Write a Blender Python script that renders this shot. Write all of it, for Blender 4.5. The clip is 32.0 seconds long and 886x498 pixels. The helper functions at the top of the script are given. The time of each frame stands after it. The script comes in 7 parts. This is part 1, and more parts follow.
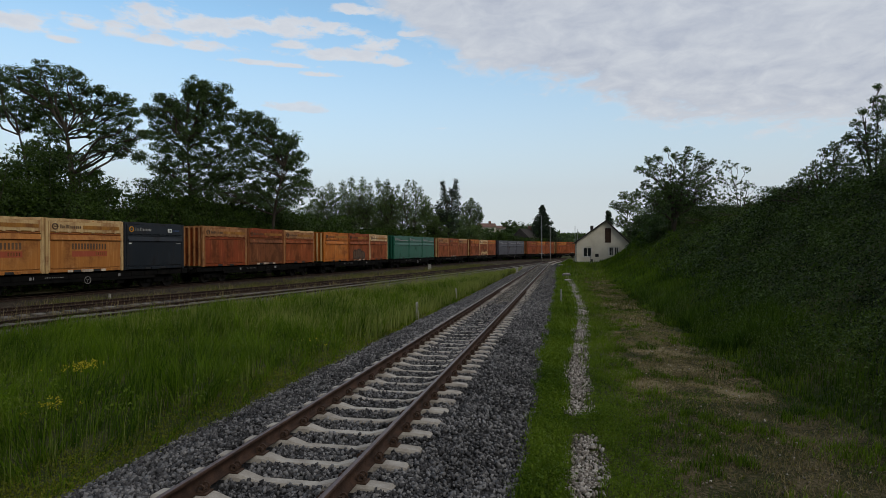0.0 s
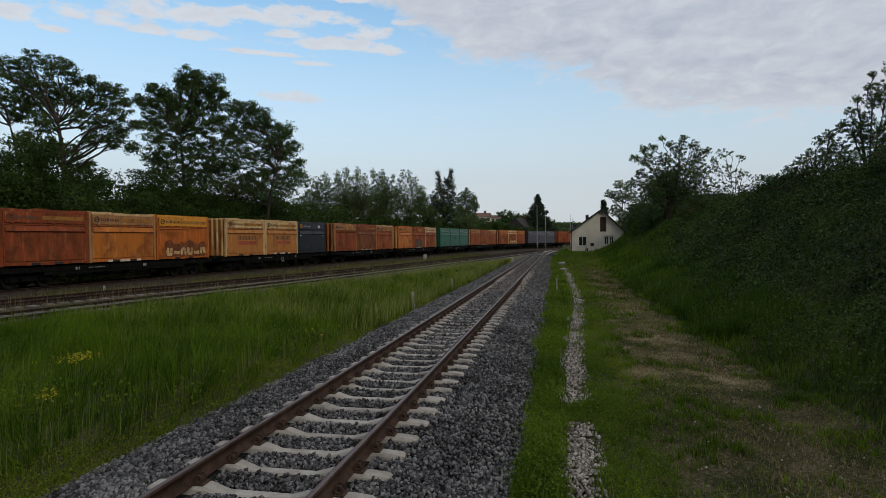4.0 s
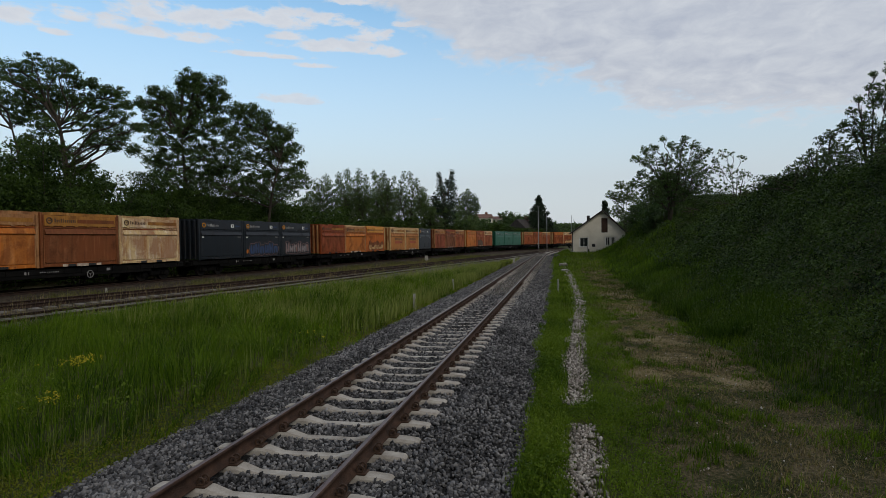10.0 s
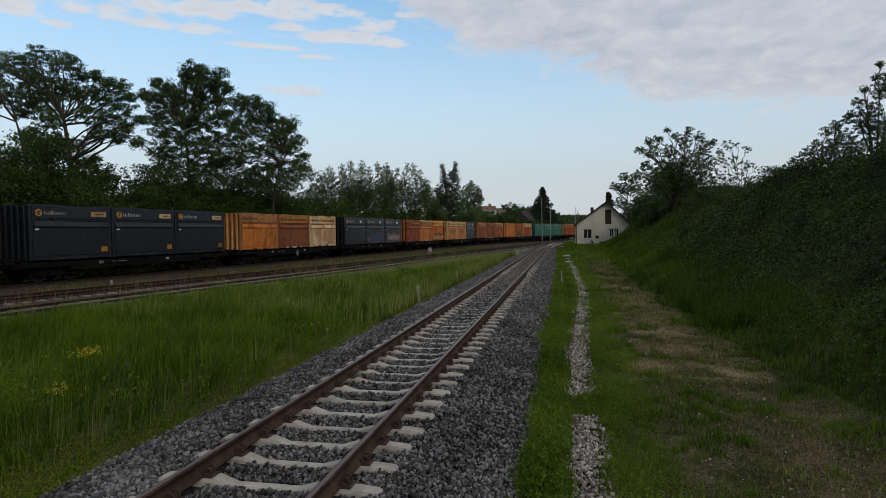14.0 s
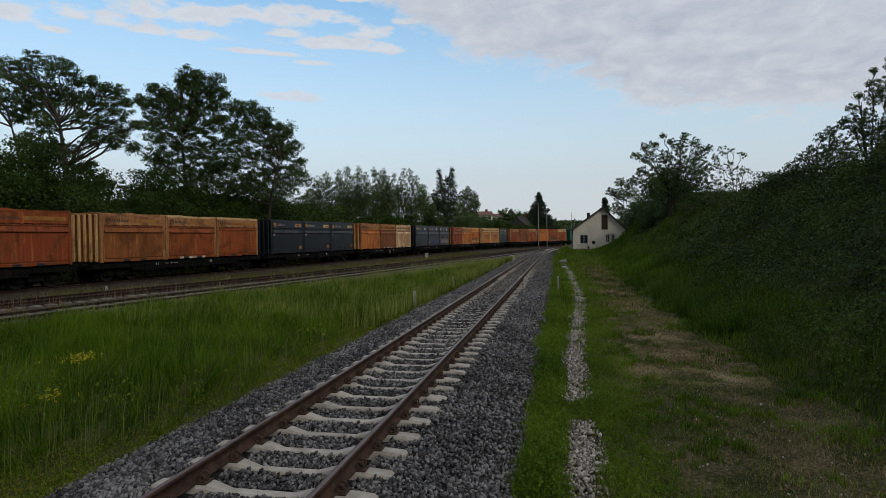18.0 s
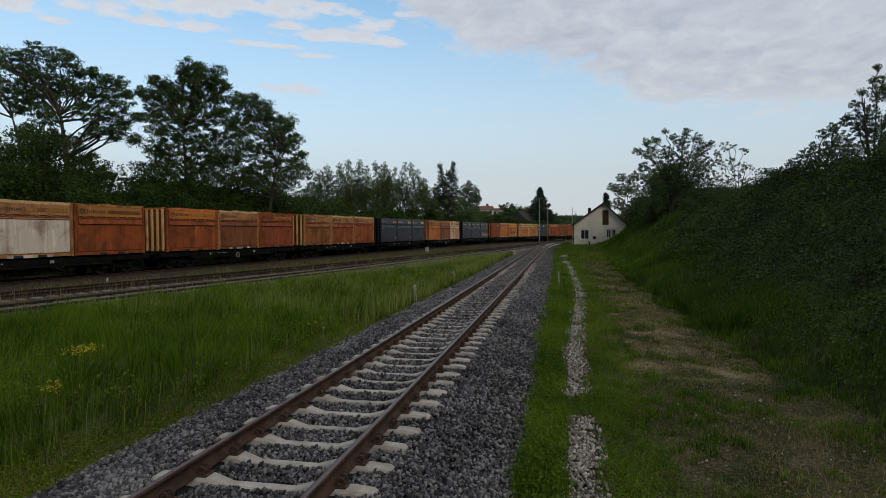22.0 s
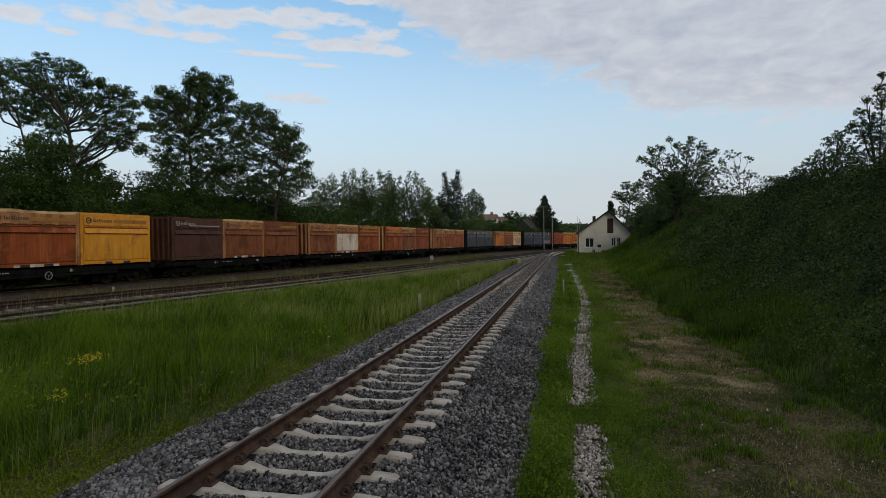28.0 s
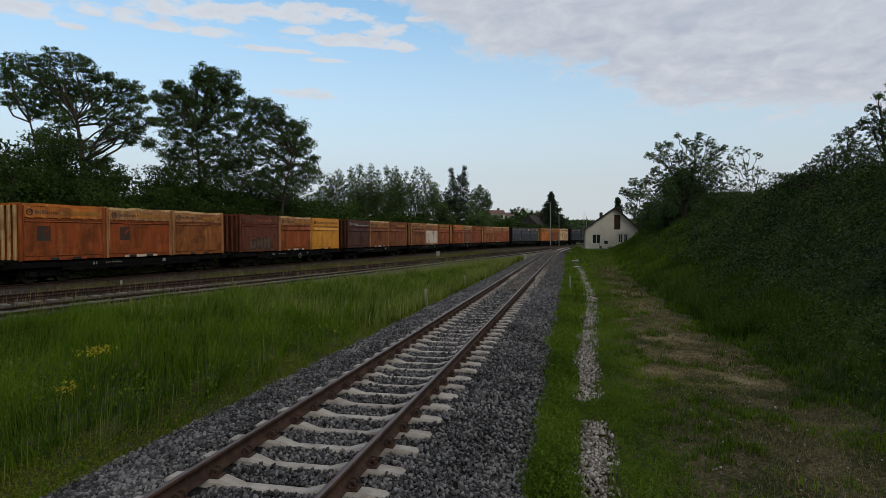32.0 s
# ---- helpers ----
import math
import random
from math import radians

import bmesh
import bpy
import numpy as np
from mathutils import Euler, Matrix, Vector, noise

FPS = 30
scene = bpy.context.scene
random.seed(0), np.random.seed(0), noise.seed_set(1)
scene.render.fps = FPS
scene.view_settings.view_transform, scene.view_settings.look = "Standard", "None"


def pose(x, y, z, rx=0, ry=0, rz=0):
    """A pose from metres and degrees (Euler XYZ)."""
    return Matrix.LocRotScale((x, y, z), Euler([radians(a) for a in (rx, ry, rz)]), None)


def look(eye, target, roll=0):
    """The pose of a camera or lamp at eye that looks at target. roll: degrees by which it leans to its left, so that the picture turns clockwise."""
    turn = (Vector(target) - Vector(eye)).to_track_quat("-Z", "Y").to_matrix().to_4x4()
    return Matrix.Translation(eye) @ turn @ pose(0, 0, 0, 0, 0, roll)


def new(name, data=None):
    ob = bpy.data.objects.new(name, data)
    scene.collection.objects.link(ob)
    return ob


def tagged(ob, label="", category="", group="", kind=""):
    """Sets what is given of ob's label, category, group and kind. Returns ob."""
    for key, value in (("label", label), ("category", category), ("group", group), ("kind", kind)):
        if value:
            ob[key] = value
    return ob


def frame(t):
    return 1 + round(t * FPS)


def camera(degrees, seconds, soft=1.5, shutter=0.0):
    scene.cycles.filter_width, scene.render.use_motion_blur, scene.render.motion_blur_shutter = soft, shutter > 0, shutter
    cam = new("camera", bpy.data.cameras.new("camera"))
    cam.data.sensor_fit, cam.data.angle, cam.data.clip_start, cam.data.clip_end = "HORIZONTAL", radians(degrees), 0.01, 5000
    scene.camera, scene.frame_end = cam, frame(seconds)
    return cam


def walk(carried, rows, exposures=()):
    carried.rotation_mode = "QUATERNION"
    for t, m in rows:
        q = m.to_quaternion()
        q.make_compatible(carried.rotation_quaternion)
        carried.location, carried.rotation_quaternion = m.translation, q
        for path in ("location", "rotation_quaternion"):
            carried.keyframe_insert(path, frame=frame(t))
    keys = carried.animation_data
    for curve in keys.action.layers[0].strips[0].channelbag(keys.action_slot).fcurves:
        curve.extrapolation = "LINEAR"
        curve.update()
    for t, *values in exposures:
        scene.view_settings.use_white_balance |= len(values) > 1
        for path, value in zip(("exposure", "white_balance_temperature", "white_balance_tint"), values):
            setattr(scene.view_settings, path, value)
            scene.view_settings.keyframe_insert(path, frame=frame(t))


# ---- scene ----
cam = camera(73.95, 32.0, soft=0.6)
PATH = [
    (0, 0.006, -0.006, 2.316, 90.04, 0.27, 11.58), (0.5, -0.009, 0.006, 2.309, 90.20, 0.31, 11.56), (1, -0.001, -0.015, 2.322, 89.94, 0.29, 11.41),
    (1.5, -0.001, 0.007, 2.310, 89.59, 0.32, 11.36), (2, 0.003, -0.006, 2.320, 89.34, 0.38, 11.56), (2.5, 0.006, -0.010, 2.315, 89.30, 0.70, 11.47),
    (3, 0.002, 0.005, 2.315, 89.24, 0.72, 11.39), (3.5, -0.005, 0.016, 2.310, 88.95, 0.66, 11.18), (5.5, -0.004, 0.017, 2.303, 89.76, 0.33, 11.20),
    (6, -0.002, 0.015, 2.307, 89.88, 0.49, 11.23), (6.5, -0.004, -0.014, 2.316, 90.27, 0.57, 11.77), (7, -0.001, -0.014, 2.316, 90.61, 0.69, 11.62),
    (7.5, -0.004, 0.010, 2.313, 89.79, 0.42, 11.55), (8, -0.007, 0.018, 2.306, 89.73, 0.39, 11.23), (8.5, -0.006, 0.007, 2.311, 89.67, 0.20, 11.45),
    (9, -0.006, 0.018, 2.308, 89.35, 0.35, 11.49), (9.5, 0.000, 0.010, 2.312, 89.27, 0.53, 11.45), (10, -0.002, 0.008, 2.313, 89.18, 0.74, 11.26),
    (10.5, -0.011, 0.007, 2.314, 89.18, 0.69, 11.53), (11, -0.008, 0.020, 2.306, 89.26, 0.86, 11.43), (11.5, -0.000, 0.014, 2.310, 88.95, 0.93, 11.38),
    (12, 0.008, -0.006, 2.312, 88.77, 0.98, 11.29), (12.5, -0.006, 0.011, 2.315, 88.61, 0.94, 11.29), (13, 0.000, -0.000, 2.314, 88.37, 1.00, 11.45),
    (13.5, 0.009, -0.039, 2.334, 88.35, 0.82, 11.73), (14, 0.006, -0.025, 2.322, 88.39, 0.82, 11.60), (14.5, -0.004, -0.002, 2.309, 88.49, 0.90, 11.45),
    (16.5, 0.010, -0.042, 2.323, 89.36, 0.98, 11.14), (17, 0.009, -0.011, 2.319, 89.19, 0.65, 11.16), (17.5, -0.002, 0.007, 2.313, 89.26, 0.63, 11.37),
    (18, 0.007, 0.002, 2.310, 88.92, 0.83, 11.27), (18.5, 0.001, -0.020, 2.318, 88.87, 0.73, 11.61), (19, -0.010, 0.005, 2.315, 88.73, 0.50, 11.51),
    (19.5, -0.002, 0.005, 2.310, 88.78, 0.59, 11.47), (20, -0.001, 0.008, 2.309, 88.71, 0.60, 11.39), (20.5, -0.003, 0.007, 2.315, 88.52, 0.37, 11.28),
    (21, -0.011, 0.023, 2.301, 88.42, 0.34, 11.35), (21.5, -0.002, 0.016, 2.314, 88.64, 0.43, 11.29), (22, -0.003, 0.007, 2.315, 88.36, 0.44, 11.34),
    (22.5, -0.007, 0.003, 2.315, 88.84, 0.12, 11.28), (23, -0.003, 0.017, 2.307, 88.76, 0.33, 11.01), (23.5, -0.004, 0.013, 2.305, 88.71, 0.42, 11.03),
    (24, 0.004, 0.002, 2.308, 88.80, 0.50, 10.96), (24.5, -0.009, 0.027, 2.304, 88.43, 0.60, 10.94), (25, -0.012, 0.033, 2.303, 88.27, 0.64, 10.74),
    (25.5, 0.005, 0.009, 2.305, 88.35, 0.59, 11.10), (27.5, -0.000, -0.003, 2.312, 88.95, 0.56, 11.89), (28, -0.001, -0.014, 2.324, 89.18, 0.54, 11.78),
    (28.5, 0.004, -0.010, 2.312, 89.20, 0.59, 11.82), (29, 0.004, -0.015, 2.321, 88.76, 0.67, 11.67), (29.5, -0.005, 0.006, 2.310, 88.40, 0.77, 11.69),
    (30, -0.008, 0.004, 2.315, 88.53, 0.56, 11.90), (30.5, -0.008, -0.001, 2.317, 88.39, 0.52, 11.82), (31, -0.006, 0.000, 2.311, 88.44, 0.39, 11.90),
    (31.5, -0.004, -0.010, 2.317, 88.72, 0.44, 11.80), (32, -0.016, 0.002, 2.308, 88.77, 0.26, 12.39)]
walk(cam, [(t, pose(x, y, z, rx, ry, rz)) for t, x, y, z, rx, ry, rz in PATH])

# ---- world: broken evening cloud over pale blue ----
SUN_UP, SUN_ROUND = 36.0, 132.0      # degrees above the horizon, clockwise from north (+y)


def link(nt, a, b):
    nt.links.new(a, b)


def node(nt, kind, **inputs):
    n = nt.nodes.new(kind)
    for k, val in inputs.items():
        key = k.replace("_", " ")
        if key in n.inputs:
            n.inputs[key].default_value = val
    return n


def maths(nt, op, a, b=None, clamp=False):
    n = nt.nodes.new("ShaderNodeMath")
    n.operation, n.use_clamp = op, clamp
    for i, val in enumerate((a, b)):
        if val is None:
            continue
        if isinstance(val, (int, float)):
            n.inputs[i].default_value = val
        else:
            link(nt, val, n.inputs[i])
    return n.outputs[0]


def ramp(nt, fac, stops, mode="LINEAR"):
    n = nt.nodes.new("ShaderNodeValToRGB")
    n.color_ramp.interpolation = mode
    els = n.color_ramp.elements
    while len(els) < len(stops):
        els.new(0.5)
    for e, (p, col) in zip(els, stops):
        e.position = p
        e.color = (col, col, col, 1) if isinstance(col, (int, float)) else (*col, 1)
    link(nt, fac, n.inputs[0])
    return n.outputs[0]


def mixed(nt, fac, a, b, blend="MIX"):
    n = nt.nodes.new("ShaderNodeMix")
    n.data_type, n.blend_type = "RGBA", blend
    for sock, val in ((n.inputs[0], fac), (n.inputs[6], a), (n.inputs[7], b)):
        if isinstance(val, (int, float)):
            sock.default_value = val
        elif isinstance(val, tuple):
            sock.default_value = (*val, 1)
        else:
            link(nt, val, sock)
    return n.outputs[2]


def make_world():
    w = bpy.data.worlds.new("sky")
    scene.world = w
    w.use_nodes = True
    nt = w.node_tree
    nt.nodes.clear()
    sky = nt.nodes.new("ShaderNodeTexSky")
    sky.sky_type, sky.sun_disc = "NISHITA", False
    sky.sun_elevation, sky.sun_rotation = radians(SUN_UP), radians(SUN_ROUND)
    sky.air_density, sky.dust_density, sky.ozone_density = 1.0, 0.6, 2.0
    co = nt.nodes.new("ShaderNodeTexCoord")
    sep = nt.nodes.new("ShaderNodeSeparateXYZ")
    link(nt, co.outputs["Generated"], sep.inputs[0])
    up = maths(nt, "MAXIMUM", sep.outputs[2], 0.02)
    px = maths(nt, "DIVIDE", sep.outputs[0], maths(nt, "ADD", up, 0.03))
    py = maths(nt, "DIVIDE", sep.outputs[1], maths(nt, "ADD", up, 0.03))
    comb = nt.nodes.new("ShaderNodeCombineXYZ")
    link(nt, px, comb.inputs[0]), link(nt, py, comb.inputs[1])
    n1 = node(nt, "ShaderNodeTexNoise", Scale=1.35, Detail=7.0, Roughness=0.58, Distortion=0.25)
    link(nt, comb.outputs[0], n1.inputs["Vector"])
    n2 = node(nt, "ShaderNodeTexNoise", Scale=8.5, Detail=6.0, Roughness=0.6, Distortion=0.4)
    wide = nt.nodes.new("ShaderNodeCombineXYZ")
    link(nt, maths(nt, "DIVIDE", sep.outputs[0], maths(nt, "ADD", up, 0.22)), wide.inputs[0])
    link(nt, maths(nt, "DIVIDE", sep.outputs[1], maths(nt, "ADD", up, 0.22)), wide.inputs[1])
    link(nt, sep.outputs[2], wide.inputs[2])
    link(nt, wide.outputs[0], n2.inputs["Vector"])
    stretch = nt.nodes.new("ShaderNodeMapping")
    stretch.inputs["Rotation"].default_value, stretch.inputs["Scale"].default_value = (0, 0, radians(-42)), (1.0, 1.45, 1.0)
    link(nt, comb.outputs[0], stretch.inputs["Vector"])
    n3 = node(nt, "ShaderNodeTexNoise", Scale=1.9, Detail=7.0, Roughness=0.56, Distortion=0.15)
    link(nt, stretch.outputs[0], n3.inputs["Vector"])
    # the closed sheet lies to the east and overhead, scattered puffs to the north-west
    bearing = maths(nt, "ARCTAN2", sep.outputs[0], sep.outputs[1])
    # height of the sheet's lower edge, round the compass from south over west to north and east
    foot = ramp(nt, maths(nt, "ADD", maths(nt, "MULTIPLY", bearing, 1 / math.tau), 0.5), [(0.20, 0.22), (0.34, 0.50), (0.430, 0.47), (0.4587, 0.355), (0.4754, 0.302), (0.489, 0.281), (0.508, 0.250), (0.5192, 0.208), (0.5473, 0.186), (0.60, 0.165)])
    edge = maths(nt, "MULTIPLY", maths(nt, "SUBTRACT", sep.outputs[2], foot), 22.0)
    edge = maths(nt, "ADD", edge, maths(nt, "MULTIPLY", maths(nt, "SUBTRACT", n2.outputs[0], 0.5), 2.6))
    edge = maths(nt, "ADD", edge, maths(nt, "MULTIPLY", maths(nt, "SUBTRACT", n1.outputs[0], 0.5), 1.4))
    sheet = ramp(nt, maths(nt, "ADD", maths(nt, "MULTIPLY", edge, 0.5), 0.5, True), [(0.30, 0.0), (0.70, 0.92)], "EASE")
    puff = maths(nt, "ADD", maths(nt, "MULTIPLY", n1.outputs[0], 0.35), maths(nt, "MULTIPLY", n3.outputs[0], 0.75))
    puff = ramp(nt, puff, [(0.68, 0.0), (0.80, 0.8)], "EASE")
    # banks of small bright cumulus to the north-west: bearing, height, half width, half height
    bank = None
    for az, el, w, h in ((-0.817, 0.304, 0.06, 0.016), (-0.751, 0.316, 0.036, 0.010), (-0.704, 0.314, 0.034, 0.012), (-0.608, 0.336, 0.130, 0.020), (-0.481, 0.346, 0.115, 0.019), (-0.386, 0.346, 0.060, 0.013),
                         (-0.596, 0.307, 0.072, 0.010), (-0.648, 0.306, 0.042, 0.008), (-0.446, 0.321, 0.034, 0.008), (-0.315, 0.330, 0.040, 0.013), (-0.373, 0.310, 0.110, 0.011), (-0.288, 0.306, 0.046, 0.010),
                         (-0.482, 0.292, 0.090, 0.005), (-0.410, 0.281, 0.042, 0.0045), (-0.442, 0.231, 0.060, 0.010), (-0.778, 0.291, 0.028, 0.006), (-0.349, 0.374, 0.06, 0.008), (-0.245, 0.345, 0.040, 0.006)):
        u = maths(nt, "POWER", maths(nt, "DIVIDE", maths(nt, "SUBTRACT", bearing, az), w), 2.0)
        d = maths(nt, "DIVIDE", maths(nt, "SUBTRACT", sep.outputs[2], el - 0.3 * h), 1.25 * h)
        v = maths(nt, "POWER", maths(nt, "MAXIMUM", d, maths(nt, "MULTIPLY", d, -1.9)), 2.0)
        one = maths(nt, "MAXIMUM", maths(nt, "SUBTRACT", 1.0, maths(nt, "ADD", u, v)), -1.0)
        bank = one if bank is None else maths(nt, "MAXIMUM", bank, one)
    flat = nt.nodes.new("ShaderNodeCombineXYZ")
    link(nt, maths(nt, "MULTIPLY", bearing, 11.0), flat.inputs[0]), link(nt, maths(nt, "MULTIPLY", sep.outputs[2], 27.0), flat.inputs[1])
    n4 = node(nt, "ShaderNodeTexNoise", Scale=1.7, Detail=9.0, Roughness=0.6, Distortion=0.2)
    link(nt, flat.outputs[0], n4.inputs["Vector"])
    bank = maths(nt, "ADD", maths(nt, "MULTIPLY", bank, 0.55), maths(nt, "MULTIPLY", maths(nt, "SUBTRACT", n4.outputs[0], 0.5), 2.9))
    puff = maths(nt, "MAXIMUM", puff, ramp(nt, bank, [(0.0, 0.0), (0.55, 0.94)], "EASE"))
    low = ramp(nt, sep.outputs[2], [(0.10, 0.0), (0.26, 1.0)])
    puff = maths(nt, "MULTIPLY", puff, low)
    cover = maths(nt, "MAXIMUM", sheet, puff)
    shade = ramp(nt, n2.outputs[0], [(0.30, (5.6, 6.0, 7.1)), (0.68, (7.9, 8.2, 8.8))])
    shade = mixed(nt, sheet, ramp(nt, n4.outputs[0], [(0.35, (9.3, 9.5, 9.9)), (0.65, (7.9, 8.3, 9.1))]), shade)
    blue = mixed(nt, 1.0, sky.outputs[0], (2.45, 2.70, 2.44), "MULTIPLY")
    haze = ramp(nt, sep.outputs[2], [(0.0, 0.96), (0.10, 0.88), (0.20, 0.56), (0.36, 0.0)])
    base = mixed(nt, haze, blue, (7.0, 7.5, 8.2))
    final = mixed(nt, cover, base, shade)
    # the unseen southern sky is dimmed, so less light falls on the land
    thick = ramp(nt, maths(nt, "ADD", maths(nt, "MULTIPLY", sep.outputs[1], 0.5), 0.5), [(0.30, 0.55), (0.80, 1.0)])
    final = mixed(nt, 1.0, final, thick, "MULTIPLY")
    bg = nt.nodes.new("ShaderNodeBackground")
    bg.inputs[1].default_value = 0.078
    link(nt, final, bg.inputs[0])
    out = nt.nodes.new("ShaderNodeOutputWorld")
    link(nt, bg.outputs[0], out.inputs[0])


make_world()
sun = new("sun", bpy.data.lights.new("sun", "SUN"))
sun.data.energy, sun.data.angle, sun.data.color = 1.0, radians(24), (1.0, 0.93, 0.82)
a, e = radians(SUN_ROUND), radians(SUN_UP)
sun.matrix_world = look((0, 0, 60), (-math.sin(a) * math.cos(e) * 50, -math.cos(a) * math.cos(e) * 50, 60 - 50 * math.sin(e)))

# ---- materials ----


def surface(name, stops, scale=3.0, rough=0.85, bump=0.3, bump_scale=40.0, grain=0.25, metal=0.0, stretch=(1, 1, 1), spec=0.3,
            island=0.0, per_object=0.0, bump_dist=0.01):
    """A matt surface: a colour ramp over broad noise, fine grain on top, and relief."""
    m = bpy.data.materials.new(name)
    m.use_nodes = True
    nt = m.node_tree
    b = nt.nodes["Principled BSDF"]
    co = nt.nodes.new("ShaderNodeTexCoord")
    mp = nt.nodes.new("ShaderNodeMapping")
    mp.inputs["Scale"].default_value = stretch
    link(nt, co.outputs["Object"], mp.inputs["Vector"])
    info = nt.nodes.new("ShaderNodeObjectInfo")
    shift = nt.nodes.new("ShaderNodeVectorMath")
    shift.operation = "ADD"
    link(nt, mp.outputs[0], shift.inputs[0])
    off = nt.nodes.new("ShaderNodeCombineXYZ")
    far = maths(nt, "MULTIPLY", info.outputs["Random"], 37.0)
    link(nt, far, off.inputs[0]), link(nt, far, off.inputs[2])
    link(nt, off.outputs[0], shift.inputs[1])
    vec = shift.outputs[0]
    big = node(nt, "ShaderNodeTexNoise", Scale=scale, Detail=6.0, Roughness=0.62, Distortion=0.3)
    link(nt, vec, big.inputs["Vector"])
    fine = node(nt, "ShaderNodeTexNoise", Scale=bump_scale, Detail=4.0, Roughness=0.65)
    link(nt, vec, fine.inputs["Vector"])
    fac = maths(nt, "ADD", big.outputs[0], maths(nt, "MULTIPLY", maths(nt, "SUBTRACT", fine.outputs[0], 0.5), grain))
    if island or per_object:
        rnd = nt.nodes.new("ShaderNodeNewGeometry").outputs["Random Per Island"] if island else info.outputs["Random"]
        fac = maths(nt, "ADD", fac, maths(nt, "MULTIPLY", maths(nt, "SUBTRACT", rnd, 0.5), island or per_object))
    col = ramp(nt, fac, stops)
    link(nt, col, b.inputs["Base Color"])
    b.inputs["Roughness"].default_value, b.inputs["Metallic"].default_value = rough, metal
    b.inputs["Specular IOR Level"].default_value = spec
    if bump:
        bp = node(nt, "ShaderNodeBump", Strength=bump, Distance=bump_dist)
        link(nt, fine.outputs[0], bp.inputs["Height"])
        link(nt, bp.outputs[0], b.inputs["Normal"])
    return m


def leafy(name, dark, light, rough=0.6, thin=0.35, gloss=0.25, patch=0.45, vary=1.6):
    """Leaves and blades: colour varies from leaf to leaf, some light passes through."""
    m = bpy.data.materials.new(name)
    m.use_nodes = True
    nt = m.node_tree
    b = nt.nodes["Principled BSDF"]
    geo = nt.nodes.new("ShaderNodeNewGeometry")
    co = nt.nodes.new("ShaderNodeTexCoord")
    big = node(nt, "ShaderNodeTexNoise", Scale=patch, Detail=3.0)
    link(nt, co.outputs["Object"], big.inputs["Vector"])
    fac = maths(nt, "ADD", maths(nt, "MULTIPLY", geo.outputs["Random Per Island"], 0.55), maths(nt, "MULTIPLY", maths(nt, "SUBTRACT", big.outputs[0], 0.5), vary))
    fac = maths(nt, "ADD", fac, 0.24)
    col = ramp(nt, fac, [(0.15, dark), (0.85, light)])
    link(nt, col, b.inputs["Base Color"])
    b.inputs["Roughness"].default_value, b.inputs["Specular IOR Level"].default_value = rough, gloss
    tr = nt.nodes.new("ShaderNodeBsdfTranslucent")
    link(nt, mixed(nt, 1.0, col, (1.25, 1.3, 0.6), "MULTIPLY"), tr.inputs[0])
    mx = nt.nodes.new("ShaderNodeMixShader")
    mx.inputs[0].default_value = thin
    link(nt, b.outputs[0], mx.inputs[1]), link(nt, tr.outputs[0], mx.inputs[2])
    link(nt, mx.outputs[0], nt.nodes["Material Output"].inputs[0])
    return m


